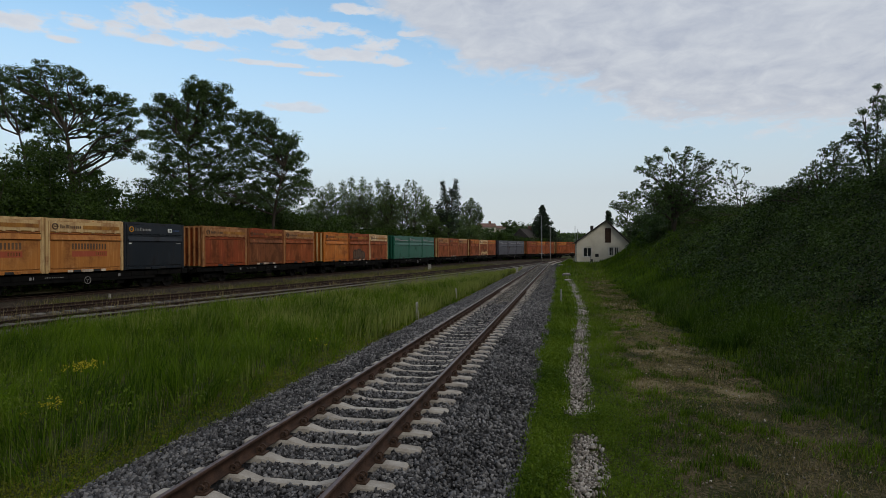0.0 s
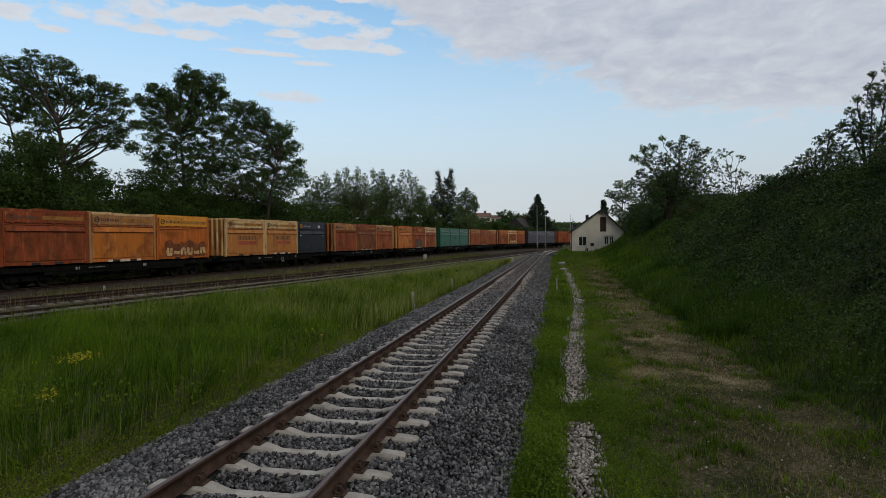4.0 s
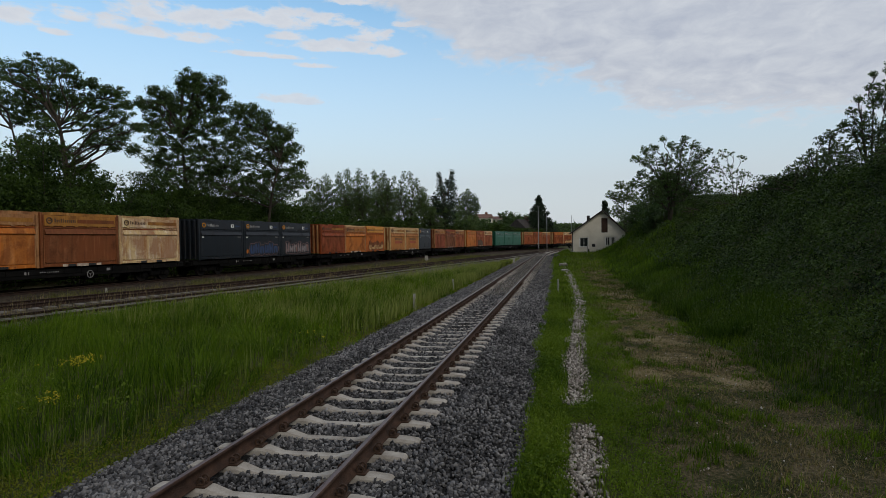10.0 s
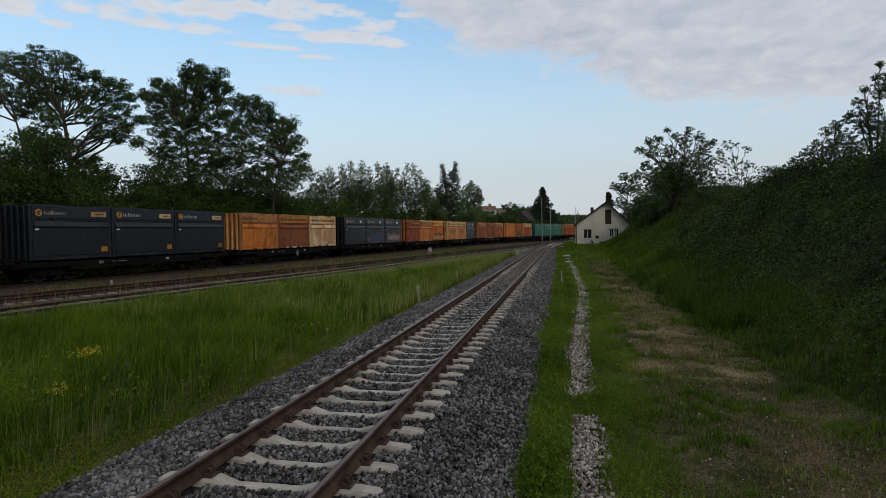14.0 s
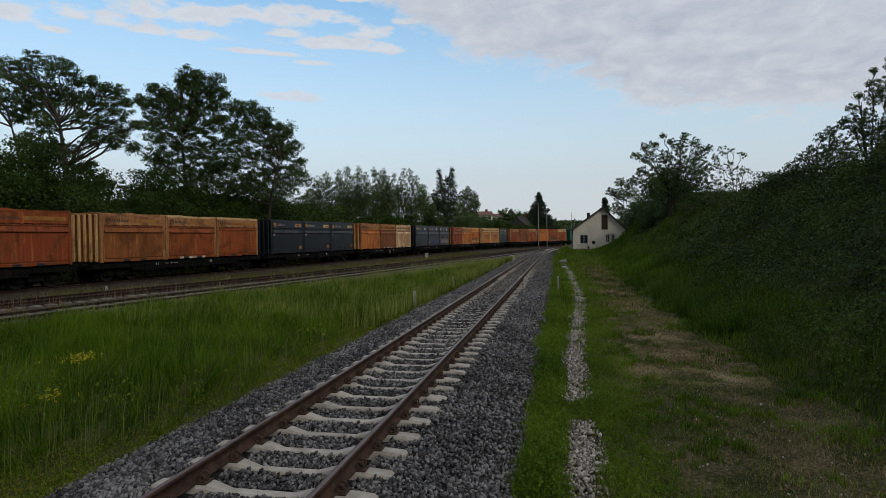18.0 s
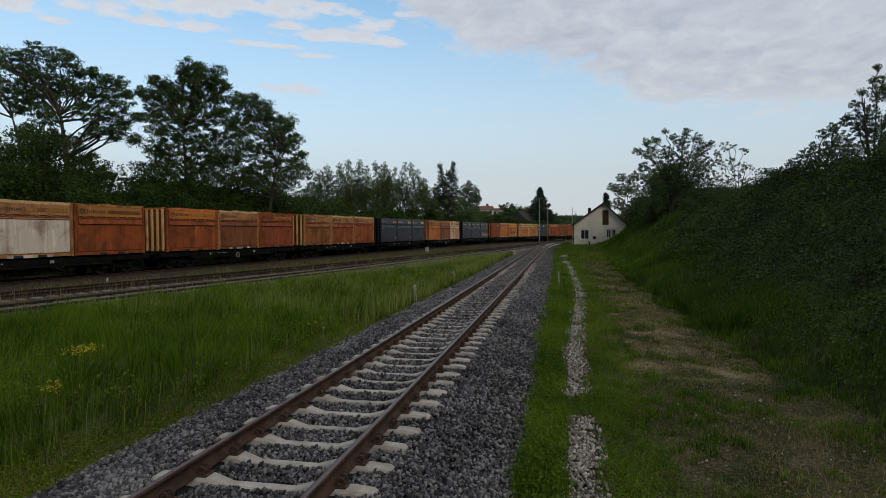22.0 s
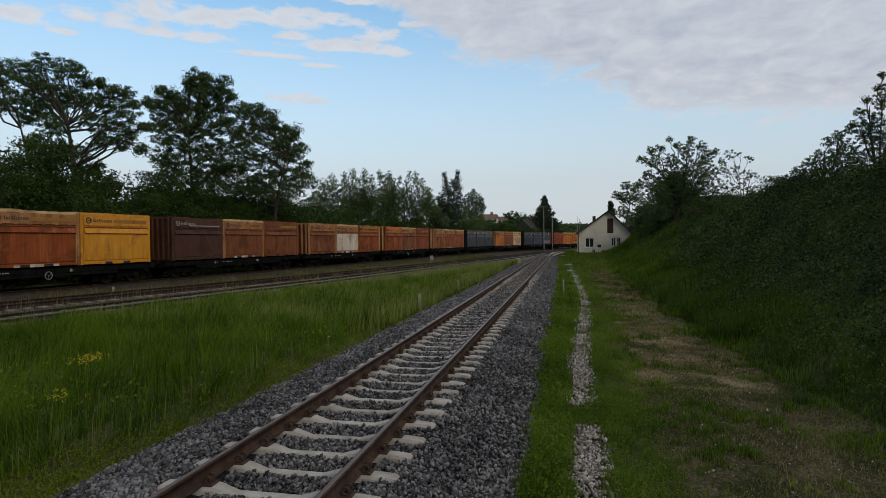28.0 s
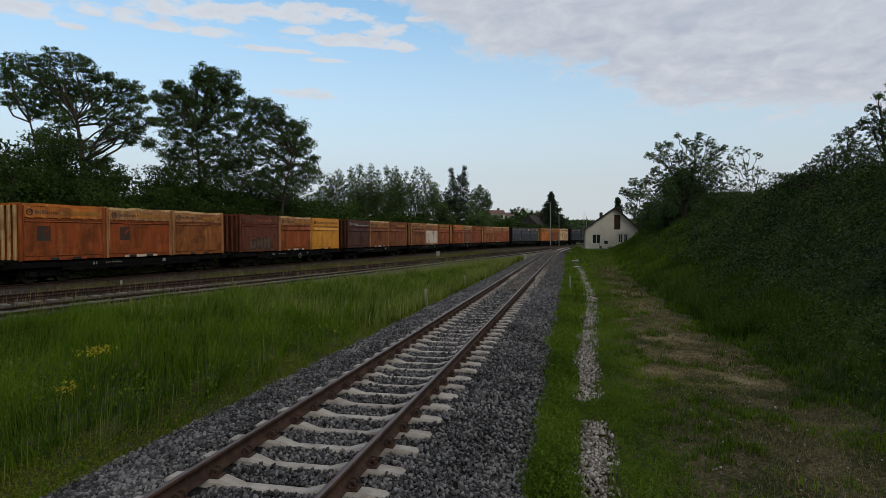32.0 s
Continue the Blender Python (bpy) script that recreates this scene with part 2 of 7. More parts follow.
def painted_steel(name, paint, rust_amount, rust=(0.20, 0.075, 0.028), pale=None, rough=0.6):
    """Sprayed container steel: paint, bleaching, rust that runs down in streaks, dents."""
    m = bpy.data.materials.new(name)
    m.use_nodes = True
    nt = m.node_tree
    b = nt.nodes["Principled BSDF"]
    co = nt.nodes.new("ShaderNodeTexCoord")
    info = nt.nodes.new("ShaderNodeObjectInfo")
    off = nt.nodes.new("ShaderNodeCombineXYZ")
    far = maths(nt, "MULTIPLY", info.outputs["Random"], 53.0)
    link(nt, far, off.inputs[0]), link(nt, far, off.inputs[1])
    shift = nt.nodes.new("ShaderNodeVectorMath")
    shift.operation = "ADD"
    link(nt, co.outputs["Object"], shift.inputs[0]), link(nt, off.outputs[0], shift.inputs[1])
    mp = nt.nodes.new("ShaderNodeMapping")
    mp.inputs["Scale"].default_value = (1.5, 1.5, 0.40)
    link(nt, shift.outputs[0], mp.inputs["Vector"])
    streak = node(nt, "ShaderNodeTexNoise", Scale=1.0, Detail=3.0, Roughness=0.45, Distortion=0.15)
    link(nt, mp.outputs[0], streak.inputs["Vector"])
    cloud = node(nt, "ShaderNodeTexNoise", Scale=0.8, Detail=5.0, Roughness=0.55, Distortion=0.7)
    link(nt, shift.outputs[0], cloud.inputs["Vector"])
    fine = node(nt, "ShaderNodeTexNoise", Scale=9.0, Detail=5.0, Roughness=0.7)
    link(nt, shift.outputs[0], fine.inputs["Vector"])
    wear = maths(nt, "ADD", maths(nt, "MULTIPLY", streak.outputs[0], 0.45), maths(nt, "MULTIPLY", cloud.outputs[0], 0.7))
    wear = maths(nt, "ADD", wear, maths(nt, "MULTIPLY", maths(nt, "SUBTRACT", fine.outputs[0], 0.5), 0.16))
    cut = 0.70 - 0.25 * rust_amount
    rusty = ramp(nt, wear, [(cut - 0.10, 0.0), (cut + 0.13, 0.9 if rust_amount > 0.6 else 0.8)], "EASE")
    tone = mixed(nt, ramp(nt, maths(nt, "ADD", maths(nt, "MULTIPLY", cloud.outputs[0], 0.5), maths(nt, "MULTIPLY", streak.outputs[0], 0.5)), [(0.46, 0.0), (0.66, 0.85)]),
                 tuple(paint), tuple(pale or [min(1, c * 1.35 + 0.03) for c in paint]))
    # pale washed runs and dark rust runs down the sheet
    mp2 = nt.nodes.new("ShaderNodeMapping")
    mp2.inputs["Scale"].default_value = (1.7, 1.7, 0.45)
    link(nt, shift.outputs[0], mp2.inputs["Vector"])
    runs = node(nt, "ShaderNodeTexNoise", Scale=1.7, Detail=3.0, Roughness=0.5, Distortion=0.5)
    link(nt, mp2.outputs[0], runs.inputs["Vector"])
    mp3 = nt.nodes.new("ShaderNodeMapping")
    mp3.inputs["Scale"].default_value = (6.0, 6.0, 0.30)
    link(nt, shift.outputs[0], mp3.inputs["Vector"])
    drips = node(nt, "ShaderNodeTexNoise", Scale=1.3, Detail=4.0, Roughness=0.55, Distortion=0.1)
    link(nt, mp3.outputs[0], drips.inputs["Vector"])
    tone = mixed(nt, ramp(nt, drips.outputs[0], [(0.54, 0.0), (0.74, 0.6)], "EASE"), tone, tuple(min(1, c * 1.12 + 0.02 * min(1, 4 * max(paint)) ** 2) for c in (pale or paint)))
    tone = mixed(nt, ramp(nt, drips.outputs[0], [(0.30, 0.85), (0.47, 0.0)], "EASE"), tone, tuple(0.5 * (p + r) for p, r in zip(paint, rust)))
    wash = ramp(nt, maths(nt, "ADD", maths(nt, "MULTIPLY", runs.outputs[0], 0.7), maths(nt, "MULTIPLY", cloud.outputs[0], 0.45)), [(0.60, 0.0), (0.80, 0.8)], "EASE")
    tone = mixed(nt, wash, tone, tuple(min(1, c * 1.25 + 0.035 * min(1, 4 * max(paint)) ** 2) for c in (pale or paint)))
    rst = mixed(nt, fine.outputs[0], rust, tuple(c * 0.45 for c in rust))
    link(nt, mixed(nt, rusty, tone, rst), b.inputs["Base Color"])
    link(nt, ramp(nt, rusty, [(0.0, rough), (1.0, 0.9)]), b.inputs["Roughness"])
    b.inputs["Specular IOR Level"].default_value = 0.3
    bp = node(nt, "ShaderNodeBump", Strength=0.35, Distance=0.03)
    link(nt, maths(nt, "ADD", cloud.outputs[0], maths(nt, "MULTIPLY", fine.outputs[0], 0.12)), bp.inputs["Height"])
    link(nt, bp.outputs[0], b.inputs["Normal"])
    return m


M_GROUND = surface("meadow_soil", [(0.30, (0.030, 0.042, 0.012)), (0.5, (0.055, 0.060, 0.022)), (0.68, (0.10, 0.085, 0.045))], scale=0.5,
                   bump=0.8, bump_scale=9.0, grain=0.5, rough=0.95, spec=0.1, bump_dist=0.06)
M_STONE = surface("ballast_stone", [(0.10, (0.014, 0.014, 0.015)), (0.5, (0.084, 0.083, 0.087)), (0.95, (0.27, 0.265, 0.265))], scale=1.2,
                  bump=0.4, bump_scale=60.0, grain=0.2, island=0.7, rough=0.85)
# near-black, to put shade into the gaps between the stones
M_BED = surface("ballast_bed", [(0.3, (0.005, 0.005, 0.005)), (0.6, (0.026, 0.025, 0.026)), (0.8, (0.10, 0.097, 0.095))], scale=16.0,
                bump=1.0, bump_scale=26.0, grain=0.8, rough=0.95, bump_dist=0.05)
# darkened to put the train's shade into its track bed
M_OLDBED = surface("weedy_ballast", [(0.3, (0.022, 0.017, 0.011)), (0.55, (0.050, 0.038, 0.025)), (0.75, (0.105, 0.084, 0.058))], scale=5.0,
                   bump=1.0, bump_scale=26.0, grain=0.8, rough=0.95, bump_dist=0.05)
M_GREYBED = surface("grey_siding_bed", [(0.3, (0.07, 0.062, 0.050)), (0.55, (0.145, 0.132, 0.113)), (0.75, (0.22, 0.205, 0.18))], scale=6.0,
                    bump=1.0, bump_scale=26.0, grain=0.8, rough=0.95, bump_dist=0.05)
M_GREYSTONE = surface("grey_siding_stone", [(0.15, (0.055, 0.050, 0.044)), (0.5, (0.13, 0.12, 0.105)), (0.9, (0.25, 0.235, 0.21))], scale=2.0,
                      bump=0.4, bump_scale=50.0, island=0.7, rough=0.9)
M_PALESTONE = surface("pale_stone", [(0.15, (0.09, 0.078, 0.066)), (0.5, (0.26, 0.232, 0.204)), (0.9, (0.50, 0.47, 0.43))], scale=2.0,
                      bump=0.4, bump_scale=50.0, island=0.7, rough=0.9)
M_CONCRETE = surface("sleeper_concrete", [(0.3, (0.245, 0.218, 0.186)), (0.55, (0.38, 0.350, 0.308)), (0.75, (0.49, 0.462, 0.415))], scale=4.0,
                     bump=0.35, bump_scale=60.0, grain=0.35, per_object=0.18, rough=0.9)
M_OLDCONCRETE = surface("grey_concrete", [(0.3, (0.092, 0.084, 0.072)), (0.6, (0.16, 0.148, 0.130)), (0.8, (0.235, 0.22, 0.20))], scale=3.0,
                        bump=0.4, bump_scale=50.0, grain=0.4, per_object=0.3, rough=0.92)
M_RUST = surface("rail_rust", [(0.3, (0.020, 0.011, 0.007)), (0.5, (0.046, 0.024, 0.015)), (0.75, (0.092, 0.050, 0.032))], scale=5.0,
                 bump=0.5, bump_scale=80.0, grain=0.4, rough=0.8)
M_RAILTOP = surface("rail_head", [(0.3, (0.09, 0.055, 0.045)), (0.7, (0.17, 0.12, 0.11))], scale=6.0, bump=0.1, rough=0.42, metal=0.55, grain=0.2,
                    stretch=(1, 0.1, 1))
M_OLDRUST = surface("siding_rust", [(0.3, (0.010, 0.006, 0.004)), (0.5, (0.026, 0.014, 0.009)), (0.75, (0.055, 0.031, 0.020))], scale=5.0,
                    bump=0.5, bump_scale=80.0, grain=0.4, rough=0.85)
M_CLIP = surface("clip_rust", [(0.3, (0.030, 0.018, 0.012)), (0.7, (0.075, 0.042, 0.026))], scale=20.0, rough=0.8)
M_BARK = surface("bark", [(0.3, (0.028, 0.022, 0.016)), (0.7, (0.075, 0.062, 0.046))], scale=3.0, bump=0.8, bump_scale=18.0, stretch=(3, 3, 0.6), rough=0.95,
                 bump_dist=0.03)
M_LEAF = leafy("oak_leaf", (0.026, 0.052, 0.014), (0.080, 0.132, 0.044), rough=0.5, thin=0.42, gloss=0.32)
M_LEAFLIGHT = leafy("spring_leaf", (0.038, 0.070, 0.024), (0.112, 0.162, 0.060), rough=0.5, thin=0.5, gloss=0.32)
M_SHRUB = leafy("shrub_leaf", (0.022, 0.048, 0.006), (0.086, 0.132, 0.022), thin=0.35)
# low tone and dark patches stand in for shade on the bank
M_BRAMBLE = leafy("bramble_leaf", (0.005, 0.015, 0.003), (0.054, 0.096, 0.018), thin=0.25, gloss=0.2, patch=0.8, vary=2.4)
M_NEEDLE = leafy("needles", (0.014, 0.029, 0.016), (0.046, 0.072, 0.040), thin=0.25)
M_GRASS = leafy("meadow_grass", (0.020, 0.051, 0.004), (0.134, 0.214, 0.015), thin=0.45, gloss=0.1)
# meadow grass darkened for the shade at the foot of the bank
M_SHADEDGRASS = leafy("bank_grass", (0.015, 0.040, 0.004), (0.070, 0.122, 0.012), thin=0.4, gloss=0.1)
M_SHORT = leafy("short_grass", (0.050, 0.096, 0.008), (0.160, 0.225, 0.028), thin=0.42, gloss=0.1)
M_STRAW = leafy("dry_stalk", (0.14, 0.11, 0.058), (0.28, 0.225, 0.13), thin=0.3)
M_OLIVE = leafy("olive_weed", (0.058, 0.068, 0.020), (0.175, 0.170, 0.070), thin=0.4, gloss=0.1)
M_SEED = leafy("seed_head", (0.120, 0.155, 0.035), (0.25, 0.275, 0.090), thin=0.5)
M_WEED = leafy("yellow_weed", (0.075, 0.095, 0.010), (0.20, 0.215, 0.030), thin=0.4, gloss=0.1)
M_TIMBER = surface("old_timber", [(0.3, (0.020, 0.016, 0.012)), (0.7, (0.060, 0.048, 0.036))], scale=4.0, stretch=(1, 6, 1), bump=0.6, rough=0.95)
M_YELLOW = leafy("yellow_bloom", (0.36, 0.31, 0.02), (0.56, 0.47, 0.03), thin=0.3)
# frame and wheel steel near-black: shade under the wagons put into the colour
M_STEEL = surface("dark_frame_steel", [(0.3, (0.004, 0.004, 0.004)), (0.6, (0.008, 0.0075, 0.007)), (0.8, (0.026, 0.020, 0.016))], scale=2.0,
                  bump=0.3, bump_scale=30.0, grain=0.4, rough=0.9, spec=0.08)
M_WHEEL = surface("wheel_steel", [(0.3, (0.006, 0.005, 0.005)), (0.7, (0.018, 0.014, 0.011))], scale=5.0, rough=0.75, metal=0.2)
M_WHITE = surface("white_paint", [(0.3, (0.55, 0.54, 0.50)), (0.7, (0.78, 0.77, 0.74))], scale=6.0, bump=0.1, rough=0.6)
M_BLACK = surface("black_paint", [(0.3, (0.012, 0.012, 0.013)), (0.7, (0.03, 0.03, 0.03))], scale=5.0, bump=0.1, rough=0.6)
M_PLASTER = surface("cream_plaster", [(0.3, (0.58, 0.54, 0.45)), (0.55, (0.68, 0.64, 0.54)), (0.75, (0.74, 0.71, 0.62))], scale=0.8, bump=0.3,
                    bump_scale=40.0, grain=0.2, rough=0.92)
M_TILE = surface("dark_roofing", [(0.3, (0.022, 0.020, 0.020)), (0.7, (0.065, 0.055, 0.05))], scale=2.0, bump=0.5, bump_scale=12.0, rough=0.85)
M_REDTILE = surface("red_roofing", [(0.3, (0.12, 0.066, 0.052)), (0.7, (0.21, 0.125, 0.10))], scale=1.0, bump=0.4, bump_scale=6.0, rough=0.85)
M_WOOD = surface("dark_wood", [(0.3, (0.030, 0.016, 0.010)), (0.7, (0.075, 0.040, 0.026))], scale=3.0, stretch=(6, 6, 0.6), bump=0.5, rough=0.75)
M_BRICK = surface("chimney_brick", [(0.3, (0.13, 0.06, 0.045)), (0.7, (0.24, 0.12, 0.09))], scale=5.0, bump=0.5, rough=0.9)
M_GALV = surface("galvanised", [(0.3, (0.22, 0.23, 0.24)), (0.7, (0.38, 0.39, 0.40))], scale=3.0, bump=0.1, rough=0.5, metal=0.6)


def glass_pane():
    m = bpy.data.materials.new("window_glass")
    m.use_nodes = True
    b = m.node_tree.nodes["Principled BSDF"]
    b.inputs["Base Color"].default_value = (0.02, 0.023, 0.025, 1)
    b.inputs["Roughness"].default_value, b.inputs["Specular IOR Level"].default_value = 0.06, 0.6
    return m


M_GLASS = glass_pane()

# ---- mesh helpers ----
SHAPES = {}


def fast_mesh(name, verts, faces):
    me = bpy.data.meshes.new(name)
    verts, faces = np.ascontiguousarray(verts, dtype=np.float32), np.ascontiguousarray(faces, dtype=np.int32)
    k = faces.shape[1]
    me.vertices.add(len(verts))
    me.vertices.foreach_set("co", verts.ravel())
    me.loops.add(faces.size)
    me.loops.foreach_set("vertex_index", faces.ravel())
    me.polygons.add(len(faces))
    me.polygons.foreach_set("loop_start", np.arange(len(faces), dtype=np.int32) * k)
    me.update(calc_edges=True)
    return me


def to_mesh(name, bm, smooth=False):
    me = bpy.data.meshes.new(name)
    bmesh.ops.recalc_face_normals(bm, faces=bm.faces)
    bm.to_mesh(me)
    bm.free()
    if smooth:
        me.polygons.foreach_set("use_smooth", [True] * len(me.polygons))
    return me


def shape(key, build, smooth=False):
    """A mesh that is built once and shared by all alike pieces."""
    if key not in SHAPES:
        SHAPES[key] = to_mesh(key, build(), smooth)
    return SHAPES[key]


def part(name, mesh, material, parent=None, label="", m=None):
    if isinstance(mesh, bmesh.types.BMesh):
        mesh = to_mesh(name, mesh)
    ob = new(name, mesh)
    if not mesh.materials:
        mesh.materials.append(material)
    elif mesh.materials[0] != material:
        ob.material_slots[0].link = "OBJECT"
        ob.material_slots[0].material = material
    if parent is not None:
        ob.parent = parent
    if m is not None:
        ob.matrix_basis = m
    if label:
        ob["label"] = label
    return ob


def thing(name, label, category, m=None, group="", kind=""):
    ob = new(name)
    ob.empty_display_size = 0.2
    if m is not None:
        ob.matrix_basis = m
    return tagged(ob, label, category, group, kind)


def box(bm, x0, x1, y0, y1, z0, z1, bevel=0.0, taper=0.0):
    """A box, its top drawn in by taper, its edges rounded by bevel."""
    vs = [bm.verts.new((x, y, z)) for z, t in ((z0, 0), (z1, taper)) for x, y in ((x0 + t, y0 + t), (x1 - t, y0 + t), (x1 - t, y1 - t), (x0 + t, y1 - t))]
    fs = [bm.faces.new([vs[i] for i in q]) for q in ((3, 2, 1, 0), (4, 5, 6, 7), (0, 1, 5, 4), (1, 2, 6, 5), (2, 3, 7, 6), (3, 0, 4, 7))]
    if bevel:
        edges = {e for fc in fs for e in fc.edges}
        bmesh.ops.bevel(bm, geom=list(edges), offset=bevel, segments=1, affect="EDGES")
    return bm


def boxed(key, *args, **kw):
    return shape(key, lambda: box(bmesh.new(), *args, **kw))


def rod(bm, a, b, r0, r1=None, sides=8):
    """A tapered bar from a to b."""
    a, b = Vector(a), Vector(b)
    r1 = r0 if r1 is None else r1
    turn = (b - a).to_track_quat("Z", "Y")
    rings = []
    for p, r in ((a, r0), (b, r1)):
        rings.append([bm.verts.new(p + turn @ Vector((r * math.cos(i * math.tau / sides), r * math.sin(i * math.tau / sides), 0))) for i in range(sides)])
    for i in range(sides):
        j = (i + 1) % sides
        bm.faces.new((rings[0][i], rings[0][j], rings[1][j], rings[1][i]))
    bm.faces.new(rings[0][::-1]), bm.faces.new(rings[1])
    return bm


def ring(bm, centre, r, thick, axis="Y", seg=20):
    """A flat-sided hoop."""
    c = Vector(centre)
    rows = []
    for i in range(seg):
        a = math.tau * i / seg
        row = []
        for rr, d in ((r - thick, -thick / 2), (r, -thick / 2), (r, thick / 2), (r - thick, thick / 2)):
            u, v = rr * math.cos(a), rr * math.sin(a)
            row.append(bm.verts.new(c + (Vector((u, d, v)) if axis == "Y" else Vector((u, v, d)))))
        rows.append(row)
    for i in range(seg):
        p, q = rows[i], rows[(i + 1) % seg]
        for k in range(4):
            bm.faces.new((p[k], p[(k + 1) % 4], q[(k + 1) % 4], q[k]))
    return bm


# ---- lie of the land ----
def smooth(a, b, v):
    t = np.clip((v - a) / (b - a), 0, 1)
    return t * t * (3 - 2 * t)


def wobble(x, y, s):
    """Cheap uneven ground, about -1 to 1."""
    return (np.sin(x * s * 1.3 + 1.7 * np.sin(y * s * 0.9)) + np.sin(y * s * 1.1 + 2.1 * np.sin(x * s * 0.7) + 1.0)) * 0.5


def land(x, y):
    x, y = np.asarray(x, float), np.asarray(y, float)
    z = np.full(np.broadcast(x, y).shape, -0.46)
    z = z + 0.05 * wobble(x, y, 1.1) + 0.02 * wobble(x, y, 4.0)
    # the side of the house stands a little higher
    z = z + 0.85 * smooth(52, 76, y) * smooth(-1.2, 1.2, x) * (1 - smooth(125, 140, y))
    # the overgrown bank on the right
    foot = 3.9 + 0.018 * (y - 10) + 0.35 * wobble(x * 0, y, 0.35)
    rise = 5.3 * smooth(0, 9.5, x - foot) * 0.5 + 0.5 * np.clip((x - foot) * 0.58, 0, 5.2)
    rise = rise + 0.35 * wobble(x, y, 0.5) * smooth(1, 4, x - foot)
    end = 1 - smooth(71, 78.5, y) * (1 - smooth(9.2, 12.0, x)) - smooth(96, 118, y) * smooth(9.2, 11.5, x)
    z = z + rise * np.clip(end, 0, 1)
    z = z + 1.2 * np.exp(-((x - 8.0) / 2.3) ** 2 - ((y - 69.5) / 5.5) ** 2)
    # low rise behind the yard, far fields a little higher
    z = z + 1.2 * smooth(-36, -60, x) + 2.5 * smooth(170, 260, np.hypot(x, y)) * smooth(20, -20, x)
    return z


MAIN_X = -2.98


def bank_foot(y):
    """Where the trodden path ends and the growth of the bank begins."""
    return np.interp(y, [5, 9.7, 12.6, 17.3, 28.4, 45, 70], [4.6, 4.22, 3.98, 3.74, 3.62, 3.8, 4.2])


def bent_line(points, y0, y1, step=0.5):
    """A smooth track line through plan points (x, y)."""
    ys = np.arange(y0, y1, step)
    p = np.array(points)
    xs = np.interp(ys, p[:, 1], p[:, 0])
    for width in (25, 19):
        w = np.ones(width) / width
        pad = np.concatenate([xs[0] + (xs[1] - xs[0]) * np.arange(-width, 0), xs, xs[-1] + (xs[-1] - xs[-2]) * np.arange(1, width + 1)])
        xs = np.convolve(pad, w, "same")[width:-width]
    return np.stack([xs, ys], 1)


MAIN = bent_line([(MAIN_X, -8), (MAIN_X, 94), (-2.6, 105), (-1.9, 115), (-0.8, 125), (0.6, 133), (3.2, 145), (7.6, 160), (14, 175)], -8, 165)
SIDING_A = bent_line([(-20.6, -8), (-18.2, 13), (-17.2, 19), (-16.5, 23), (-15.6, 27), (-14.4, 33), (-12.4, 46), (-9.7, 62), (-6.8, 80), (-4.3, 96),
                      (-3.2, 104)], -8, 103)
SIDING_B = bent_line([(-26.6, -8), (-22.7, 16), (-20.9, 24), (-18.8, 32), (-16.5, 42), (-13.6, 58), (-10.6, 76), (-7.5, 95), (-4.6, 112), (-2.6, 120)], -8, 117)

# the train's line, by its curvature
TR_S = np.arange(-200.0, 420.0, 1.0)
_k = np.interp(TR_S, [0, 20, 40, 60, 80, 100, 120, 200, 215], [.00101, .00092, .00015, -.00049, .00146, .00575, .00666, .00666, 0.0])
TR_H = np.cumsum(_k)
TR_H += 0.1042 - TR_H[200]
TR_X, TR_Y = np.cumsum(np.sin(TR_H)), np.cumsum(np.cos(TR_H))
TR_X, TR_Y = TR_X - TR_X[200] - 27.38 - 1.45 * np.cos(TR_H), TR_Y - TR_Y[200] + 15.0 + 1.45 * np.sin(TR_H)
TRAIN_LINE = np.stack([TR_X, TR_Y], 1)


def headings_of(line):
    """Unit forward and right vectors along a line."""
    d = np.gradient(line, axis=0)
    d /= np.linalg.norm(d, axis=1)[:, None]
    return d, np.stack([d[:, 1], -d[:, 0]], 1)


def sweep(line, profile, closed=False):
    """Verts and quads of a profile (u to the right, z) drawn along a line."""
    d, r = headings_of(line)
    prof = np.array(profile)
    n, k = len(line), len(prof)
    xy = line[:, None, :] + r[:, None, :] * prof[None, :, :1]
    v = np.concatenate([xy, np.broadcast_to(prof[None, :, 1:], (n, k, 1))], 2).reshape(-1, 3)
    f = []
    last = k if closed else k - 1
    for j in range(last):
        i = np.arange(n - 1) * k
        f.append(np.stack([i + j, i + (j + 1) % k, i + k + (j + 1) % k, i + k + j], 1))
    return v, np.concatenate(f)


def near_line(x, y, line):
    """Sideways distance from points to a line that runs up the y axis."""
    return x - np.interp(y, line[:, 1], line[:, 0])


